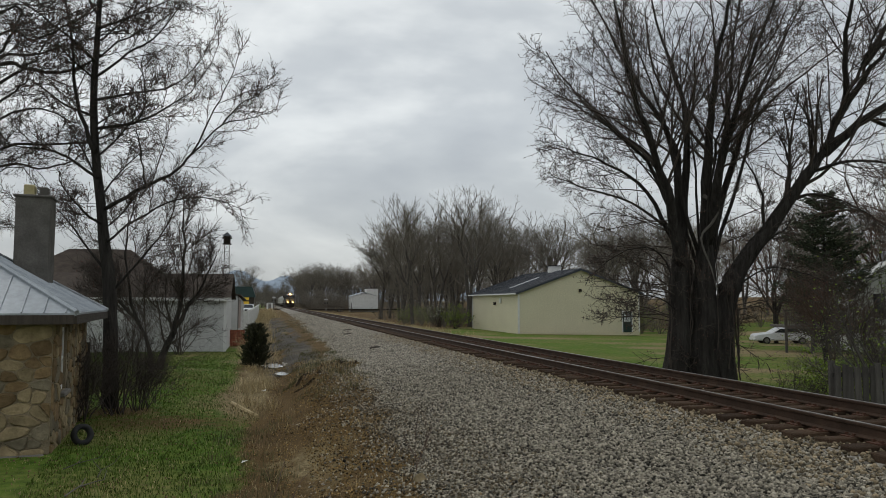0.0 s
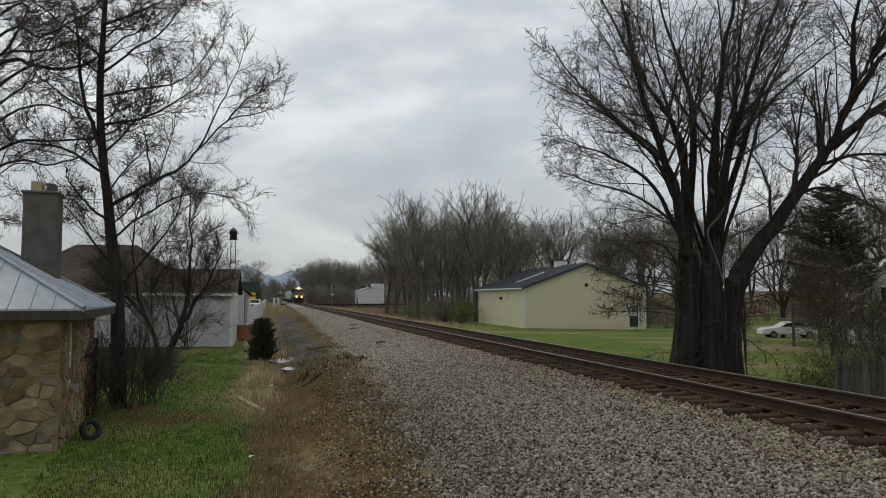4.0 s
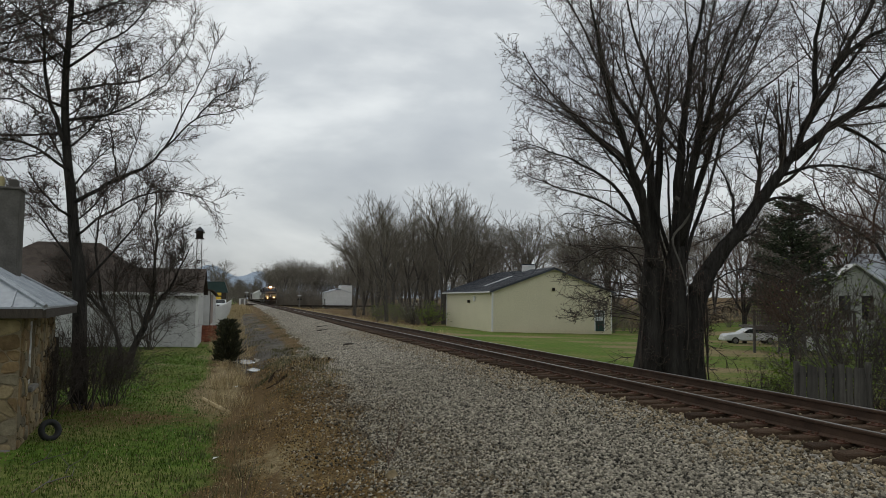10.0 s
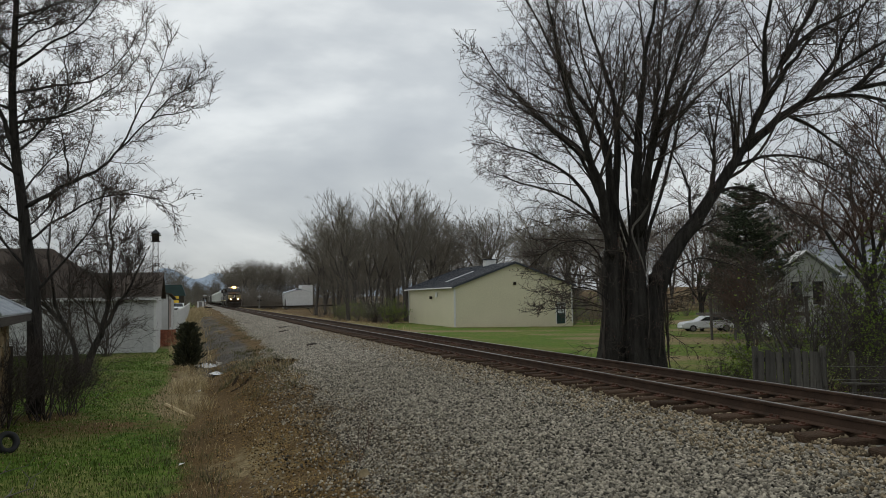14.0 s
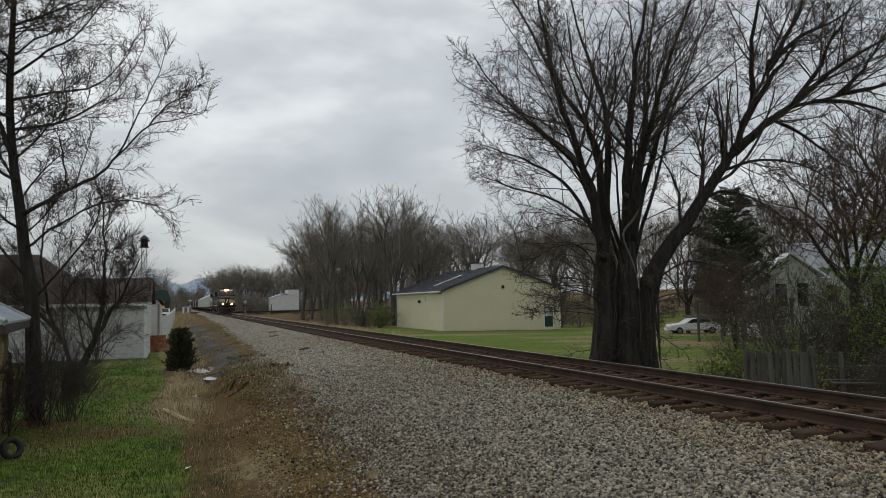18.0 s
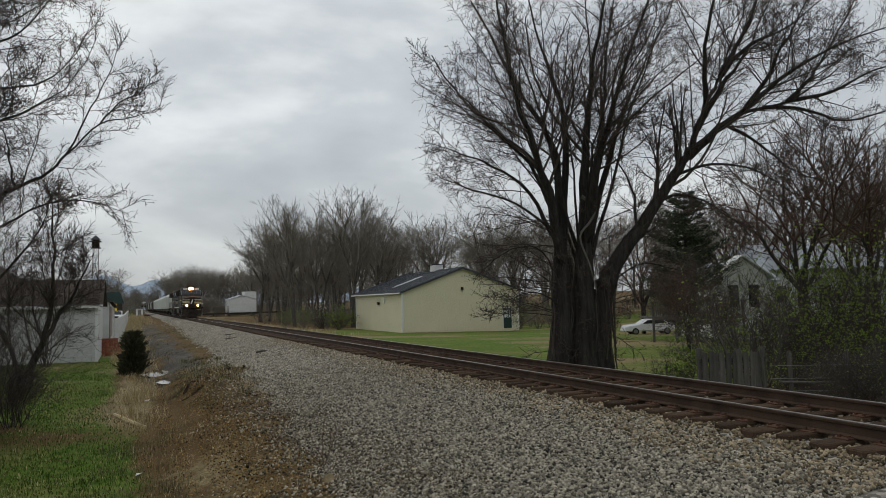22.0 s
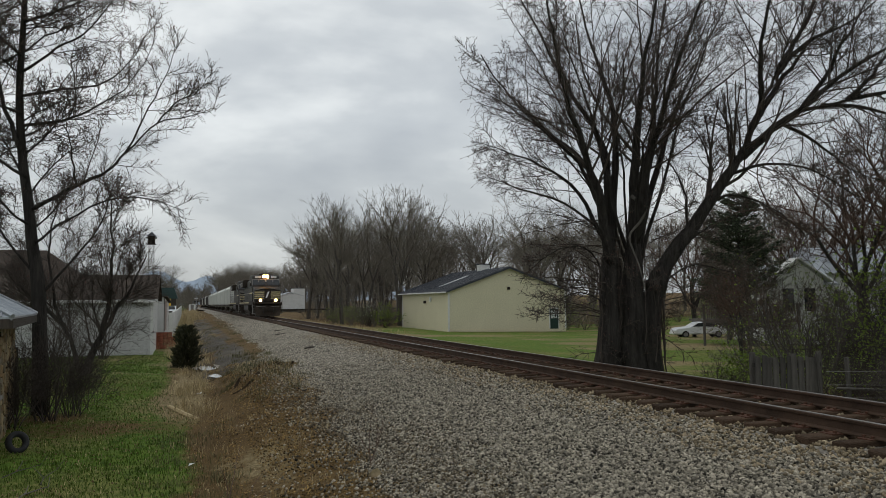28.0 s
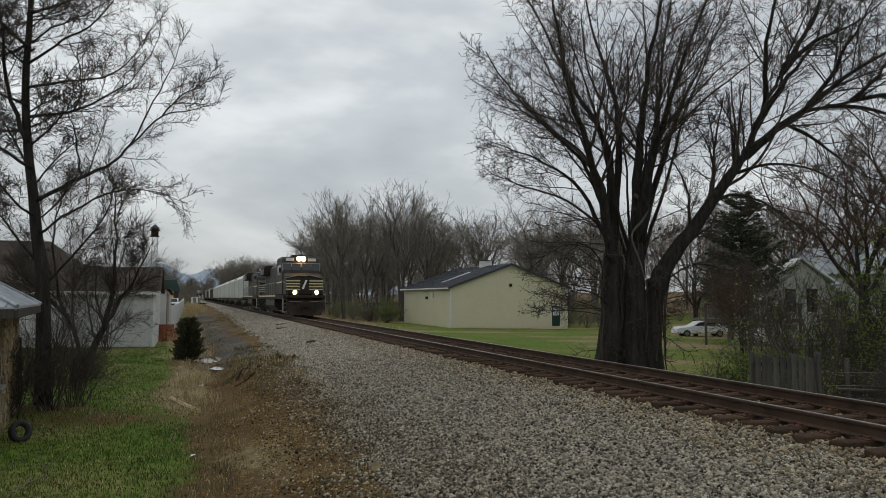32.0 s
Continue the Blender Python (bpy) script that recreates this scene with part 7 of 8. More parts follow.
build_puddle(0.55, 32.0, 0.72, 1.2, 1.0)
build_puddle(0.77, 27.6, 0.42, 0.65, 2.0)
build_puddle(0.35, 45.0, 0.25, 0.8, 3.0)


def needle_cone(seed, height, radius, count, leaf, name, label, material, m, base=0.05, category="shrub", droop=0.0, lean=1.0):
    """An evergreen: a stem, and many small pointed sprays over an uneven cone."""
    rnd = random.Random(seed)
    t = thing(name, label, category, m)
    part("trunk", Shape().tube([(0, 0, -0.2), (0, 0, height * 0.5), (0, 0, height * 0.95)], [height * 0.018, height * 0.012, 0.01], 7), BARK, t)
    limbs, s = Shape(), Shape()
    for i in range(count):
        h = base + (1 - base) * rnd.random() ** 1.15
        a = rnd.uniform(0, 6.283)
        edge = radius * (1 - h) ** lean * (0.68 + 0.95 * noise.noise((math.cos(a) * 2.4 + seed, math.sin(a) * 2.4, h * 6))) + 0.06 * radius
        r = edge * math.sqrt(rnd.uniform(0.12, 1.0))
        p = Vector((r * math.cos(a), r * math.sin(a), h * height - droop * r))
        d = Vector((math.cos(a) * 0.8, math.sin(a) * 0.8, rnd.uniform(0.2, 1.1) - droop)).normalized()
        side = d.cross(Vector((rnd.gauss(0, 1), rnd.gauss(0, 1), rnd.gauss(0, 1)))).normalized()
        L = leaf * rnd.uniform(0.6, 1.4)
        up = d.cross(side) * L * 0.16
        s.add([p - side * L * 0.22, p + side * L * 0.22, p + d * L, p + up], [(0, 1, 2), (1, 3, 2), (3, 0, 2)])
        if i % 40 == 0:
            limbs.rod((0, 0, p.z - r * 0.25), p, 0.012 * height * 0.3, 4, 0.004)
    tagged(part("inner_wood", limbs, BARK, t), kind="stuff")
    part("needles", s, material, t, "dark needles")
    return t


needle_cone(5, 1.7, 0.62, 2600, 0.17, "juniper_bush", "dark upright juniper bush beside the path", JUNIPER, pose(-0.40, 32.2, ground_z(-0.4, 32.2)), 0.02, lean=0.25)


def build_pine(seed, height, radius, m):
    """A conifer in whorls: limbs that sag and turn up at the tip, each with its own sprays and gaps between."""
    rnd = random.Random(seed)
    t = thing("pine_tree", "tall dark green pine behind the thicket", "tree", m)
    part("trunk", Shape().tube([(0, 0, -0.2), (0.05, 0, height * 0.5), (0, 0, height * 0.97)], [height * 0.02, height * 0.013, 0.015], 8), BARK, t)
    wood, s = Shape(), Shape()
    z = height * 0.14
    while z < height * 0.98:
        h = z / height
        reach = radius * (1 - h) ** 0.62 * (0.72 if h < 0.25 else 1.0) + 0.12
        for k in range(7):
            a = rnd.uniform(0, 6.283)
            L = reach * rnd.uniform(0.62, 1.12)
            out = Vector((math.cos(a), math.sin(a), 0))
            rise = rnd.uniform(-0.10, 0.16) + 0.35 * h
            pts = [Vector((0, 0, z)) + out * (L * f) + Vector((0, 0, L * (rise * f - 0.20 * f * (1 - f) * 2 + 0.10 * f ** 3))) for f in (0, 0.3, 0.6, 0.85, 1)]
            wood.tube(pts, [0.035 * (1 - 0.2 * i) for i in range(5)], 4)
            for j in range(int(26 + 30 * L)):
                f = rnd.uniform(0.18, 1.0)
                i = min(3, int(f * 4))
                p = pts[i].lerp(pts[i + 1], f * 4 - i) + Vector((rnd.gauss(0, 0.16), rnd.gauss(0, 0.16), rnd.gauss(0.02, 0.07))) * (0.5 + L * 0.35)
                d = (out * rnd.uniform(0.4, 1.0) + Vector((rnd.gauss(0, 0.5), rnd.gauss(0, 0.5), rnd.uniform(-0.1, 0.6)))).normalized()
                side = d.cross(Vector((rnd.gauss(0, 1), rnd.gauss(0, 1), rnd.gauss(0, 1)))).normalized()
                n = rnd.uniform(0.16, 0.34)
                s.add([p - side * n * 0.2, p + side * n * 0.2, p + d * n, p + d.cross(side) * n * 0.15], [(0, 1, 2), (1, 3, 2), (3, 0, 2)])
        z += height * rnd.uniform(0.030, 0.046)
    tagged(part("limbs", wood, BARK, t), kind="stuff")
    part("needles", s, PINE, t, "dark needles in layered boughs")


build_pine(6, 11.2, 4.1, pose(36.9, 42.7, -2.0))


def blades(name, spots, height, width, lean, material, label, seed, category="grass", kind="stuff"):
    """Thin grass blades, each a bent strip of two faces."""
    rng = np.random.default_rng(seed)
    p = np.array(spots, float)
    n = len(p)
    a = rng.uniform(0, 6.283, n)
    h = height * rng.uniform(0.45, 1.2, n)
    w = width * rng.uniform(0.6, 1.3, n)
    ln = h * lean * rng.uniform(0.1, 1.0, n)
    b = a + rng.uniform(-1.2, 1.2, n)
    dx, dy = np.cos(a) * w, np.sin(a) * w
    lx, ly = -np.sin(b) * ln, np.cos(b) * ln
    v = np.zeros((n, 5, 3))
    v[:, 0] = np.stack([p[:, 0] - dx, p[:, 1] - dy, p[:, 2] - 0.02], 1)
    v[:, 1] = np.stack([p[:, 0] + dx, p[:, 1] + dy, p[:, 2] - 0.02], 1)
    v[:, 2] = np.stack([p[:, 0] + dx * 0.7 + lx * 0.35, p[:, 1] + dy * 0.7 + ly * 0.35, p[:, 2] + h * 0.6], 1)
    v[:, 3] = np.stack([p[:, 0] - dx * 0.7 + lx * 0.35, p[:, 1] - dy * 0.7 + ly * 0.35, p[:, 2] + h * 0.6], 1)
    v[:, 4] = np.stack([p[:, 0] + lx, p[:, 1] + ly, p[:, 2] + h * np.sqrt(np.maximum(0.05, 1 - lean * 0.4))], 1)
    tri = np.array([(0, 1, 2), (0, 2, 3), (3, 2, 4)])
    f = (tri[None] + 5 * np.arange(n)[:, None, None]).reshape(-1, 3)
    me = fast_mesh(name, v.reshape(-1, 3), f)
    me.materials.append(material)
    return tagged(new(name, me), label, category, kind=kind)


def lawn_spots(seed, count, x0, x1, y0, y1, power, keep):
    rnd, out = random.Random(seed), []
    while len(out) < count:
        x, y = rnd.uniform(x0, x1), y0 + (y1 - y0) * rnd.random() ** power
        if keep(x, y, rnd):
            out.append((x, y, ground_z(x, y)))
    return out


def on_lawn(x, y, rnd):
    return rnd.random() > dirt_at(x, y) * 1.15 and rnd.random() > 0.75 * dry_at(x, y) and not (x < -3.3 - 0.1 * (y - 13) and y < 18.6) and not (y > 39.5 and x < -1.8)


blades("lawn_grass", lawn_spots(1, 60000, -9, 0.6, 7.5, 40, 1.5, on_lawn), 0.06, 0.006, 0.9, BLADE, "short green lawn grass with bare patches", 3)


def tufts(seed, count, keep_x, keep_y, each, r):
    rnd, out = random.Random(seed), []
    for _ in range(count):
        x, y = rnd.uniform(*keep_x), rnd.uniform(*keep_y)
        for _ in range(each):
            a, b = x + rnd.gauss(0, r), y + rnd.gauss(0, r)
            out.append((a, b, ground_z(a, b)))
    return out


blades("dead_grass", tufts(3, 26, (-0.75, 0.15), (17, 29), 55, 0.12), 0.44, 0.004, 1.3, STRAW, "tall dead straw-coloured grass beside the path", 5)
blades("dead_grass", tufts(4, 90, (-1.2, 0.2), (30, 110), 50, 0.3), 0.6, 0.008, 0.9, STRAW, "tall dead straw-coloured grass along the fence", 6)
blades("dead_grass", tufts(5, 70, (-1.0, 1.2), (110, 235), 50, 0.6), 0.9, 0.02, 0.8, STRAW, "tall dead straw-coloured grass near the crossing", 7)
blades("dead_grass", tufts(6, 120, (11.5, 16.5), (60, 230), 40, 0.5), 0.6, 0.014, 0.9, STRAW, "dead straw-coloured grass along the wood's edge", 8)
blades("dead_grass", tufts(7, 60, (-0.6, 2.0), (9, 24), 10, 0.10), 0.16, 0.003, 1.2, STRAW, "thin dead grass on the brown bank", 9)
blades("fallen_leaves", tufts(8, 700, (-4.2, 2.2), (9, 26), 5, 0.2), 0.035, 0.014, 1.8, make_mat("brown_dead_leaves", (0.12, 0.075, 0.038), (0.24, 0.16, 0.09), 0.9, 3.0, bump=0, island=0.4), "brown fallen leaves and litter on the bank", 10, "leaf litter")


# ---- shrubs close by ----
def shrub_at(ob, x, y, s=1.0, turn=0.0):
    ob.matrix_basis = pose(x, y, ground_z(x, y), 0, 0, turn) @ Matrix.Diagonal((s, s, s, 1))
    return ob


shrub_at(bush(301, 2.0, 15, 34, "house_shrub", "dense dark bare shrub at the foot of the tree", TWIG, TWIG, fine=420), -3.25, 17.8)
shrub_at(bush(302, 1.8, 14, 38, "house_shrub", "dense dark bare shrub at the house corner", TWIG, TWIG, fine=420), -3.75, 16.9)
shrub_at(bush(309, 1.6, 12, 44, "house_shrub", "dense dark bare shrub beside the tree", TWIG, TWIG, fine=420), -2.75, 18.4)
shrub_at(bush(310, 1.3, 12, 46, "house_shrub", "low dark bare shrub beside the tree", TWIG, TWIG, fine=420), -2.9, 19.6)
shrub_at(bush(303, 2.9, 12, 30, "garage_shrub", "bare upright shrub against the white garage"), -4.1, 37.6)
shrub_at(bush(304, 2.6, 10, 35, "garage_shrub", "bare upright shrub against the white garage"), -6.0, 37.2)
shrub_at(bush(305, 1.1, 14, 55, "brown_weeds", "brown dry weeds beside the brick stack", STRAW, STRAW), -0.95, 40.4)


def build_stalk(lines, label):
    t = thing("dead_weed", label, "weed", pose(0, 0, 0), "dead weed stalks")
    for q in lines:
        pts = through_points([(x, y, ground_z(x, y) + h) for x, y, h in q], 4)
        part("stalk", Shape().tube(pts, [0.006 - 0.004 * i / len(pts) for i in range(len(pts))], 5), TWIG_RED, t)


build_stalk([((0.05, 9.2, -0.03), (0.18, 10.0, 0.22), (0.30, 10.9, 0.38), (0.42, 11.8, 0.42)), ((0.05, 9.3, -0.03), (0.10, 9.5, 0.30), (0.02, 9.6, 0.55)), ((0.3, 9.4, -0.03), (0.42, 9.7, 0.2), (0.6, 10.0, 0.32))], "thin arching brown stalks on the bank")
build_stalk([((1.95, 9.6, -0.03), (1.93, 9.65, 0.4), (1.98, 9.6, 0.85)), ((1.95, 9.62, 0.1), (2.1, 9.7, 0.4), (2.16, 9.7, 0.62)), ((1.94, 9.63, 0.2), (1.82, 9.6, 0.4), (1.76, 9.6, 0.58))], "thin dead weed stalks on the ballast")
build_stalk([((2.3, 10.8, -0.03), (2.33, 10.8, 0.3), (2.28, 10.8, 0.6)), ((2.31, 10.8, 0.1), (2.42, 10.9, 0.3), (2.44, 10.9, 0.42))], "thin dead weed stalks on the ballast")
solid("old_timber", Shape().tube([(-0.80, 19.6, ground_z(-0.8, 19.6) + 0.03), (-0.45, 18.4, ground_z(-0.45, 18.4) + 0.05), (-0.13, 17.3, ground_z(-0.13, 17.3) + 0.03)], [0.05, 0.06, 0.045], 7), STRAW, "straw-coloured rotten log lying in the dead grass", "log")
branch = thing("fallen_branch", "pale dead branch fallen on the lawn", "branch", pose(0, 0, 0))
for q in (((-2.42, 10.3), (-2.36, 10.9), (-2.40, 11.3)), ((-2.37, 10.8), (-2.22, 11.1), (-2.14, 11.2), (-2.22, 11.8))):
    part("stick", Shape().tube([(x, y, ground_z(x, y) + 0.07) for x, y in q], [0.010 - 0.002 * i for i in range(len(q))], 5), DEADWOOD, branch)

# thicket and hedge across the track
for i, (x, y, h) in enumerate(((14.3, 14.2, 3.4), (15.2, 15.2, 2.6))):
    shrub_at(bush(400 + i, h, 11, 46, "tall_bare_shrub", "many-stemmed bare shrub behind the plank fence", BARK_RED, TWIG, NEWLEAF, 700, "bare shrubs behind the plank fence", "small fresh leaves", 230, 0.5), x, y)
for i, (x, y, h) in enumerate(((14.2, 9.6, 1.5), (15.0, 9.0, 1.6), (15.8, 8.2, 1.7), (13.4, 10.9, 1.3), (16.6, 10.6, 1.8), (17.8, 8.0, 1.9))):
    shrub_at(bush(420 + i, h, 22, 60, "bramble", "dense dark bramble before the wire fence", TWIG, TWIG, group="dark brambles before the fence", fine=700), x, y)
for i, (x, y, h, n) in enumerate(((15.4, 16.4, 1.7, 6), (16.8, 19.4, 1.8, 6), (22.0, 20.0, 2.6, 6), (18.4, 11.0, 2.2, 6), (21.5, 12.2, 2.4, 6))):
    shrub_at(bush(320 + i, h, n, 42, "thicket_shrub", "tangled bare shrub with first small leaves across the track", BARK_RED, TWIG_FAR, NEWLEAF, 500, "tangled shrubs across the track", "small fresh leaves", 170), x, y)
for i, (x, y, h) in enumerate(((29.4, 33.5, 4.4), (34.6, 31.5, 3.4), (26.4, 27.6, 3.0))):
    shrub_at(bush(390 + i, h, 9, 38, "red_twig_shrub", "tall tangled red-brown bare shrub before the houses", TWIG_RED, TWIG_RED, group="red-brown shrubs before the houses", fine=400), x, y)
for i, (x, y, h) in enumerate(((17.6, 16.2, 2.6), (18.6, 16.4, 3.2), (19.8, 16.6, 3.6), (21.0, 16.6, 3.9), (22.4, 16.6, 4.0), (16.8, 14.2, 1.9), (18.6, 14.0, 2.3))):
    shrub_at(bush(350 + i, h, 20, 48, "green_hedge_shrub", "dense shrub in fresh green leaf behind the fence", TWIG, TWIG, NEWLEAF, 32000, "green shrubs behind the fence", "fresh green leaves", 170, 0.52), x, y)
for i, (x, y, h) in enumerate(((13.6, 12.6, 1.1), (14.6, 11.6, 1.3), (15.6, 10.6, 1.3), (16.4, 12.0, 1.5), (14.9, 13.6, 1.3), (17.4, 9.4, 1.5), (13.2, 16.4, 0.9), (12.6, 14.6, 0.8), (14.0, 10.6, 1.2), (15.2, 12.4, 1.4), (16.2, 9.2, 1.4), (18.6, 10.4, 1.7), (16.6, 14.2, 1.5), (14.2, 15.0, 1.1))):
    shrub_at(bush(360 + i, h, 20, 62, "bramble", "dark tangled bramble along the old fence", TWIG, TWIG, NEWLEAF, 260, "brambles along the fence", "small green leaves", 420, 0.6), x, y)
shrub_at(bush(342, 1.1, 20, 60, "green_hedge_shrub", "low green undergrowth at the tree's foot", TWIG, TWIG, NEWLEAF, 2600, "", "fresh green leaves"), 14.6, 17.0)
shrub_at(bush(343, 1.0, 20, 60, "green_hedge_shrub", "low green undergrowth along the track", TWIG, TWIG, NEWLEAF, 2600, "", "fresh green leaves"), 13.6, 15.0)
shrub_at(bush(344, 2.4, 18, 45, "blossom_shrub", "small white-blossoming tree at the wood's edge", TWIG, TWIG, BLOSSOM, 330, "", "white blossom"), 20.2, 87.0, 1.4)
shrub_at(bush(345, 1.7, 26, 60, "green_hedge_shrub", "rounded green bush beside the cream building", TWIG, TWIG, NEWLEAF, 5000, "", "fresh green leaves"), 21.2, 82.6, 1.4)


# ---- fences, car and houses across the track ----
def build_plank_fence():
    f = thing("plank_fence", "short weathered grey plank fence across the track", "fence", pose(11.15, 12.75, -1.0, 0, 0, -22))
    rnd = random.Random(12)
    for i in range(10):
        x, top, w = i * 0.131, 1.20 + rnd.uniform(-0.05, 0.04), rnd.uniform(0.105, 0.128)
        notch, sag = rnd.uniform(0.0, 0.04), rnd.uniform(-0.02, 0.012)
        part("plank", Shape().prism([(0, 0), (w, 0), (w + sag, top - notch), (w * rnd.uniform(0.4, 0.7) + sag, top - notch * rnd.uniform(0, 0.6)), (sag, top)], 1, 0, 0.022), GREYWOOD, f, bevel=0.003, m=pose(x, rnd.uniform(-0.012, 0.0), 0, 0, rnd.uniform(-1.6, 1.6), 0))
    part("leaning_post", Shape().rod((1.36, -0.04, -0.1), (1.30, -0.05, 1.24), 0.035, 7), GREYWOOD, f, "pale leaning end post")
    for z in (0.3, 0.95):
        part("rail", Shape().box(-0.05, 1.4, 0.024, 0.07, z, z + 0.09), GREYWOOD, f)
    for x in (-0.06, 1.34):
        part("post", Shape().box(x, x + 0.1, 0.072, 0.17, -0.2, 1.26), GREYWOOD, f)
    w = thing("wire_fence", "old wire fence on leaning wooden posts", "fence", pose(12.5, 12.2, -1.05, 0, 0, -24))
    for i, x in enumerate((0.5, 1.75, 3.2, 4.6, 6.0)):
        part("post", Shape().rod((x, 0, -0.2), (x + rnd.uniform(-0.12, 0.05), 0, 1.1 + rnd.uniform(-0.1, 0.1)), 0.05, 7), GREYWOOD, w)
    for z in (0.35, 0.62, 0.9):
        part("wire", Shape().rod((0, -0.05, z), (6.2, -0.05, z - 0.05), 0.006, 4), STEEL, w)
    part("rail", Shape().rod((0.2, -0.06, 0.55), (3.4, -0.06, 0.42), 0.03, 6), GREYWOOD, w)


build_plank_fence()


def build_car():
    c = thing("white_car", "white sedan parked on the lawn by the deck", "car", pose(41.4, 56.8, -2.08, 0, 0, -22))
    part("body", Shape().prism([(0, 0.30), (0, 0.72), (0.25, 0.86), (1.35, 0.98), (2.05, 1.40), (3.3, 1.42), (4.2, 1.02), (4.75, 0.95), (4.8, 0.32)], 1, -0.88, 0.88), CARWHITE, c, bevel=0.09)
    for sy in (-1, 1):
        part("side_glass", Shape().prism([(1.6, 0.99), (2.12, 1.33), (3.22, 1.35), (3.85, 1.02)], 1, sy * 0.885 - 0.006, sy * 0.885 + 0.006), GLASS, c)
        for x in (0.95, 3.85):
            w = part("wheel", Shape().rod((x, sy * 0.72, 0.31), (x, sy * 0.90, 0.31), 0.31, 18), RUBBER, c)
            part("rim", Shape().rod((x, sy * 0.89, 0.31), (x, sy * 0.91, 0.31), 0.19, 14), STEEL, w)
    part("headlight", Shape().box(-0.02, 0.06, -0.75, -0.45, 0.60, 0.72), PANEL_L, c)
    part("bumper", Shape().box(-0.06, 0.05, -0.85, 0.85, 0.30, 0.50), CARWHITE, c, bevel=0.03)


build_car()


def build_deck_house():
    h = thing("white_house", "white lap-sided house with small front gable", "house", pose(40.5, 44.1, -1.9, 0, 0, -22))
    body = part("wall", Shape().box(0.2, 5.2, 0.602, 8.0, -0.3, 4.3), SIDING, h, "white lap siding")
    gable = part("gable_wall", Shape().prism([(0.6, -0.3), (4.2, -0.3), (4.2, 4.6), (2.4, 6.1), (0.6, 4.6)], 1, 0.0, 0.6), SIDING, h, "white front gable")
    for i in range(24):
        z = -0.1 + i * 0.2
        part("clapboard", Shape().box(0.6, 4.2, -0.025, -0.002, z, z + 0.185), SIDING, gable)
    part("roof", Shape().prism([(-0.1, 4.2), (5.5, 4.2), (5.5, 4.35), (-0.1, 4.35)], 1, 0.3, 8.3).prism([(0.3, 4.3), (8.3, 4.3), (4.3, 5.9)], 0, -0.1, 5.5), ROOF_M, h, "pale metal roof")
    for s in gable_roof(4.4, 1.2, 4.6, 6.2, 0.25, 0.12):
        part("gable_roof", s, TRIM_W, h, "white-trimmed gable roof", m=pose(0.2, 0.0, 0))
    for x in (1.2, 2.75):
        w = part("window", Shape().box(x, x + 0.8, -0.06, -0.03, 2.3, 4.0), GLASS, h, "tall dark window")
        part("frame", Shape().box(x - 0.08, x, -0.07, -0.03, 2.2, 4.1).box(x + 0.8, x + 0.88, -0.07, -0.03, 2.2, 4.1).box(x, x + 0.8, -0.07, -0.03, 4.0, 4.1).box(x, x + 0.8, -0.07, -0.03, 2.2, 2.3), TRIM_W, w)
    d = thing("wooden_deck", "raised weathered wooden deck with slatted railing", "deck", pose(32.3, 41.0, -1.95, 0, 0, -22))
    part("floor", Shape().box(0, 6.4, 0, 3.4, 1.82, 1.96).box(0, 6.4, -0.05, 0.0, 1.72, 1.98), GREYWOOD, d)
    for i in range(5):
        part("post", Shape().box(i * 1.55, i * 1.55 + 0.14, 0.0, 0.14, -0.3, 2.95), GREYWOOD, d)
    part("top_rail", Shape().box(-0.05, 6.45, -0.06, 0.06, 2.90, 2.98), GREYWOOD, d)
    for i in range(46):
        part("baluster", Shape().box(0.1 + i * 0.137, 0.14 + i * 0.137, -0.03, 0.01, 2.02, 2.90), GREYWOOD, d)


build_deck_house()


def build_long_house():
    h = thing("long_roof_house", "house with a long pale metal roof on the rise", "house", pose(50.6, 49.8, -1.0, 0, 0, -23))
    part("wall", Shape().box(0.4, 23, 0.5, 8, -0.5, 4.6), SIDING, h)
    part("roof", Shape().prism([(0, 4.5), (8.5, 4.5), (4.25, 7.0)], 0, 0, 23.5), ROOF_M, h, "long pale metal roof")
    part("chimney", Shape().box(5.5, 6.3, 4.0, 4.8, 6.2, 8.2), CONCRETE, h)
    for x in (2.0, 6.0, 10.0):
        part("window", Shape().box(x, x + 1.0, 0.46, 0.5, 1.6, 3.0), GLASS, h)


build_long_house()


def build_dead_stick(x, y, turn):
    s = Shape().tube([(0, 0, 0.02), (0.25, 0.05, 0.06), (0.45, 0.25, 0.16)], [0.009, 0.007, 0.004], 5).tube([(0.25, 0.05, 0.06), (0.55, -0.02, 0.10), (0.62, -0.12, 0.25)], [0.007, 0.005, 0.003], 5)
    solid("dead_stick", s, GREYWOOD, "pale broken stick lying on the lawn", "stick", m=pose(x, y, ground_z(x, y), 0, 0, turn))


build_dead_stick(-2.9, 12.2, 40)
build_dead_stick(-2.3, 11.6, 80)
st = Shape().add([(x * 0.11, y * 0.09, z * 0.10) for x, y, z in ((1, 0.1, 0), (0.3, 1, 0), (-0.9, 0.5, 0), (-0.6, -0.9, 0), (0.5, -0.9, 0), (0.4, 0.2, 1.1), (-0.4, -0.1, 0.9))],
                 [(0, 1, 5), (1, 2, 6), (1, 6, 5), (2, 3, 6), (3, 4, 6), (4, 0, 5), (4, 5, 6), (4, 3, 2, 1, 0)])
solid("pale_rock", st, FIELDSTONE, "single pale rock on the dark ballast", "rock", m=pose(1.90, 9.2, bed_z(1.9, 9.2) + 0.02), bevel=0.012)
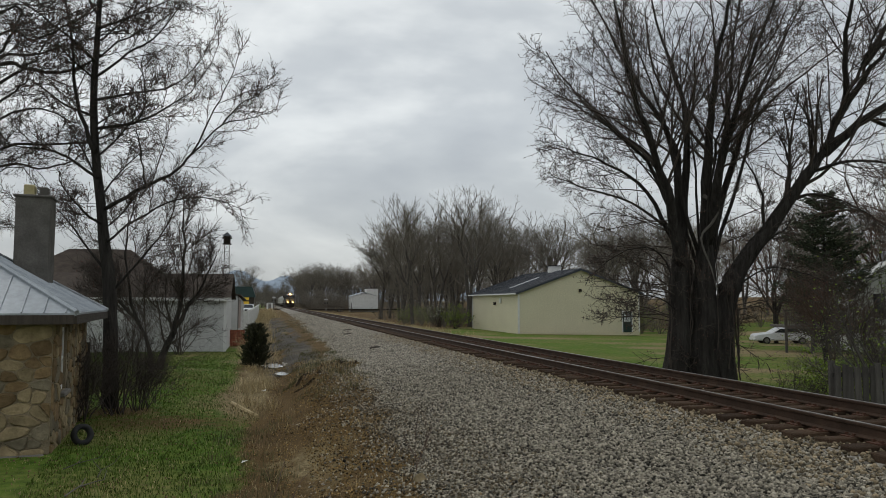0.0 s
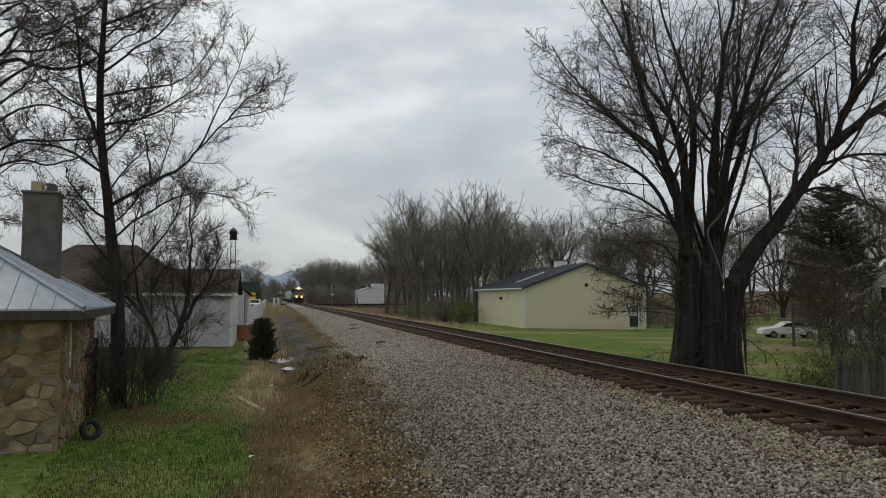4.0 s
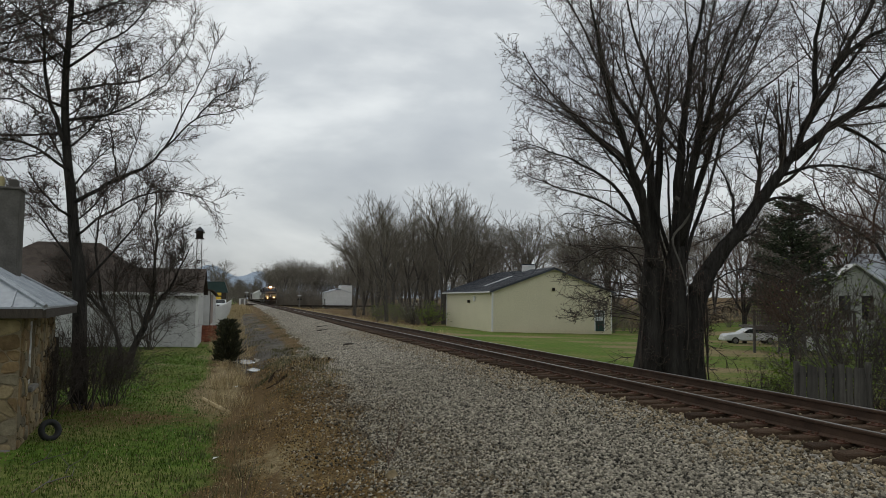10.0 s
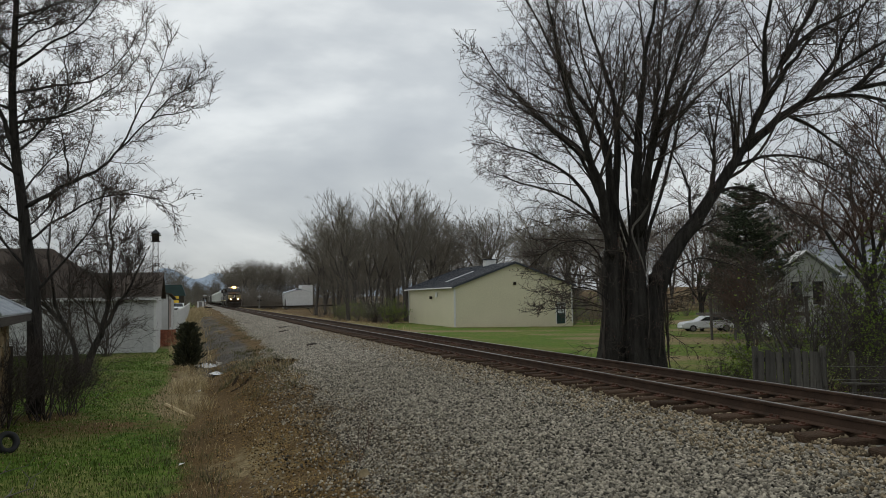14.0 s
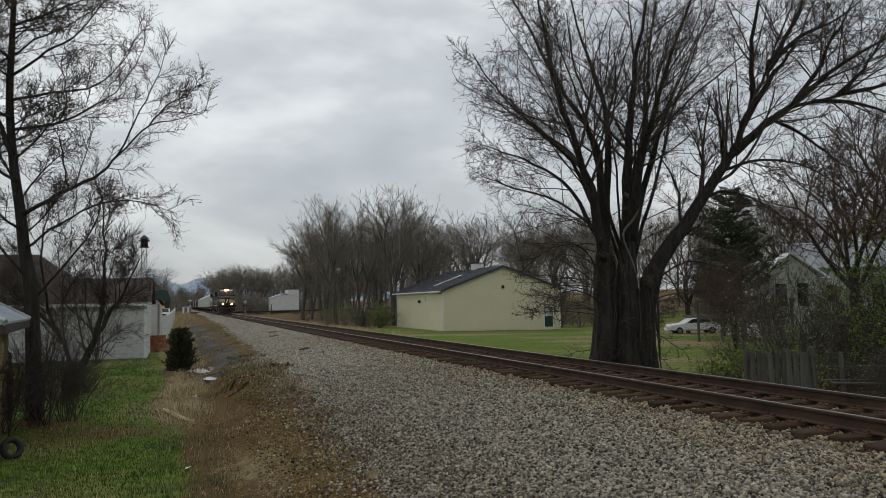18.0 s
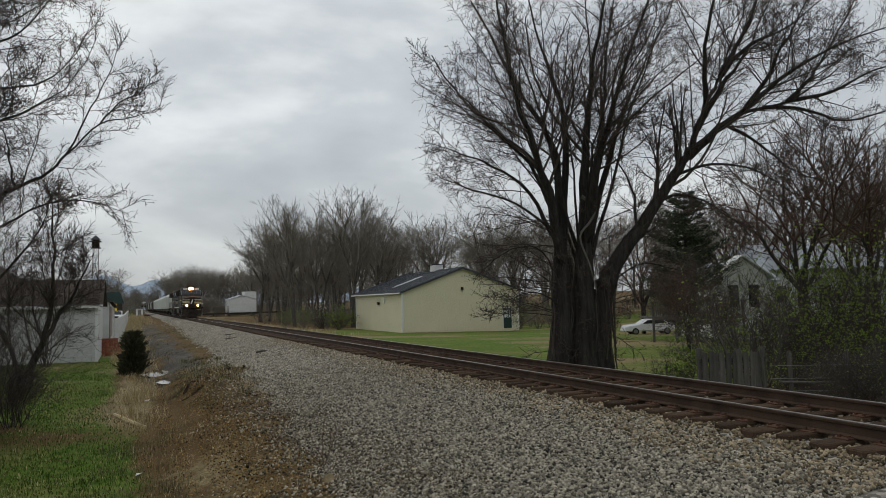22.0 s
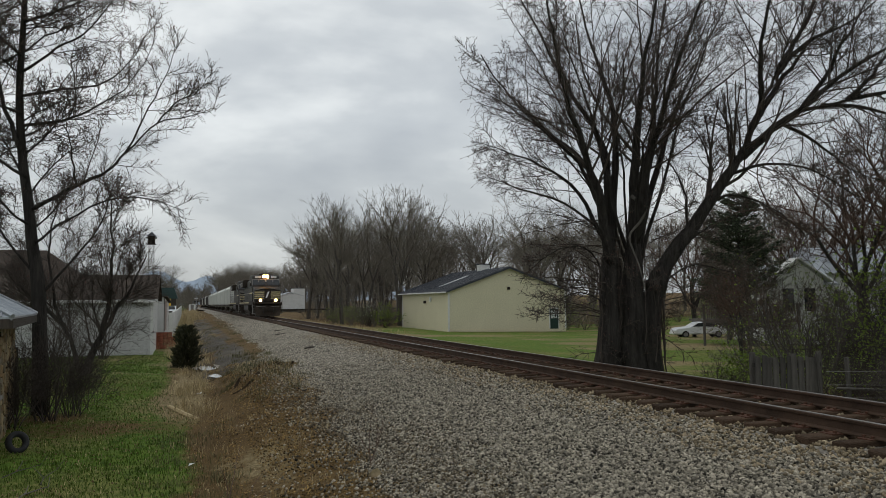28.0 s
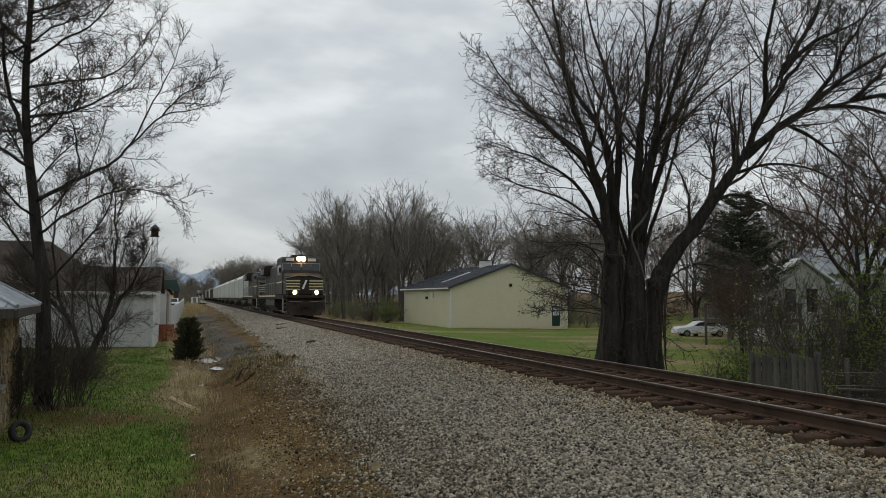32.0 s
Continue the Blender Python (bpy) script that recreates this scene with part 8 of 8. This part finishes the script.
blades("bank_weeds", tufts(21, 60, (0.6, 2.2), (17, 30), 26, 0.12), 0.17, 0.004, 1.0, BLADE_DULL, "dull green weeds on the bank", 31)
blades("bank_weeds", tufts(22, 50, (-0.8, 0.3), (8, 16), 30, 0.16), 0.14, 0.004, 1.0, BLADE_DULL, "dull green weeds beside the lawn", 32)
blades("lawn_straw", tufts(23, 420, (-6, 0.2), (8, 38), 14, 0.22), 0.07, 0.004, 1.3, STRAW, "dead straw blades in the lawn", 33)
blades("bank_weeds", tufts(24, 60, (1.4, 3.2), (20, 34), 26, 0.16), 0.20, 0.006, 1.0, BLADE_DULL, "dull green and brown weeds between bank and path", 34)
blades("path_weeds", tufts(26, 130, (0.3, 3.4), (30, 95), 26, 0.28), 0.13, 0.008, 1.1, BLADE_DULL, "dull green weeds along the muddy path", 36)
blades("bank_straw", tufts(25, 36, (1.2, 3.0), (18, 30), 18, 0.2), 0.22, 0.005, 1.1, STRAW, "dead grass stems between bank and path", 35)


def build_litter(x, y, r, seed):
    rnd = random.Random(seed)
    v = [(r * rnd.uniform(-1, 1), r * rnd.uniform(-1, 1), r * rnd.uniform(0, 0.5)) for _ in range(7)]
    bm = bmesh.new()
    for q in v:
        bm.verts.new(q)
    bmesh.ops.convex_hull(bm, input=bm.verts)
    me = bpy.data.meshes.new("litter")
    bm.to_mesh(me)
    bm.free()
    me.materials.append(TRIM_W)
    tagged(part("litter", me, TRIM_W, None, m=pose(x, y, ground_z(x, y) + 0.01)), "crumpled scrap of white litter on the ground", "litter", "scraps of litter")


for i, q in enumerate(((-0.05, 22.6, 0.12), (0.62, 30.2, 0.10), (0.2, 38.0, 0.14), (-0.3, 12.5, 0.06))):
    build_litter(*q, 60 + i)

for x, y, L, a in ((5.0, 49.0, 1.3, 62), (4.55, 44.5, 1.1, 66), (4.2, 30.5, 0.8, 40)):
    solid("wood_scrap", Shape().tube([(0, 0, 0.03), (0.02, L / 2, 0.06), (0, L, 0.04)], [0.035, 0.045, 0.03], 6), DARKWOOD, "dark broken length of wood lying on the ballast", "wood scrap", "wood scraps on the ballast", m=pose(x, y, bed_z(x, y) + 0.03, 0, 0, -a))


def build_motorcycle():
    b = thing("motorcycle", "dark motorcycle parked near the white shed", "motorcycle", pose(22.0, 236, ground_z(22, 236), 0, 0, 80))
    for y in (-0.75, 0.75):
        ring = [(0, y + 0.3 * math.cos(a), 0.33 + 0.3 * math.sin(a)) for a in [i * 2 * math.pi / 16 for i in range(17)]]
        part("wheel", Shape().tube(ring, [0.06] * 17, 6), RUBBER, b)
    part("engine", Shape().box(-0.18, 0.18, -0.25, 0.25, 0.25, 0.62), GRIME, b, bevel=0.05)
    part("tank", Shape().box(-0.14, 0.14, -0.35, 0.15, 0.72, 0.95), BLACK, b, bevel=0.06)
    part("seat", Shape().box(-0.15, 0.15, 0.15, 0.85, 0.70, 0.82), RUBBER, b, bevel=0.04)
    part("fork", Shape().rod((-0.1, -0.75, 0.33), (-0.1, -0.45, 1.05), 0.03, 6).rod((0.1, -0.75, 0.33), (0.1, -0.45, 1.05), 0.03, 6).rod((-0.38, -0.42, 1.08), (0.38, -0.42, 1.08), 0.02, 6), STEEL, b)


build_motorcycle()
shrub_at(bush(370, 1.4, 14, 45, "dark_shrub", "small dark shrub before the white shed"), 26.6, 236.0, 1.3)
motions()
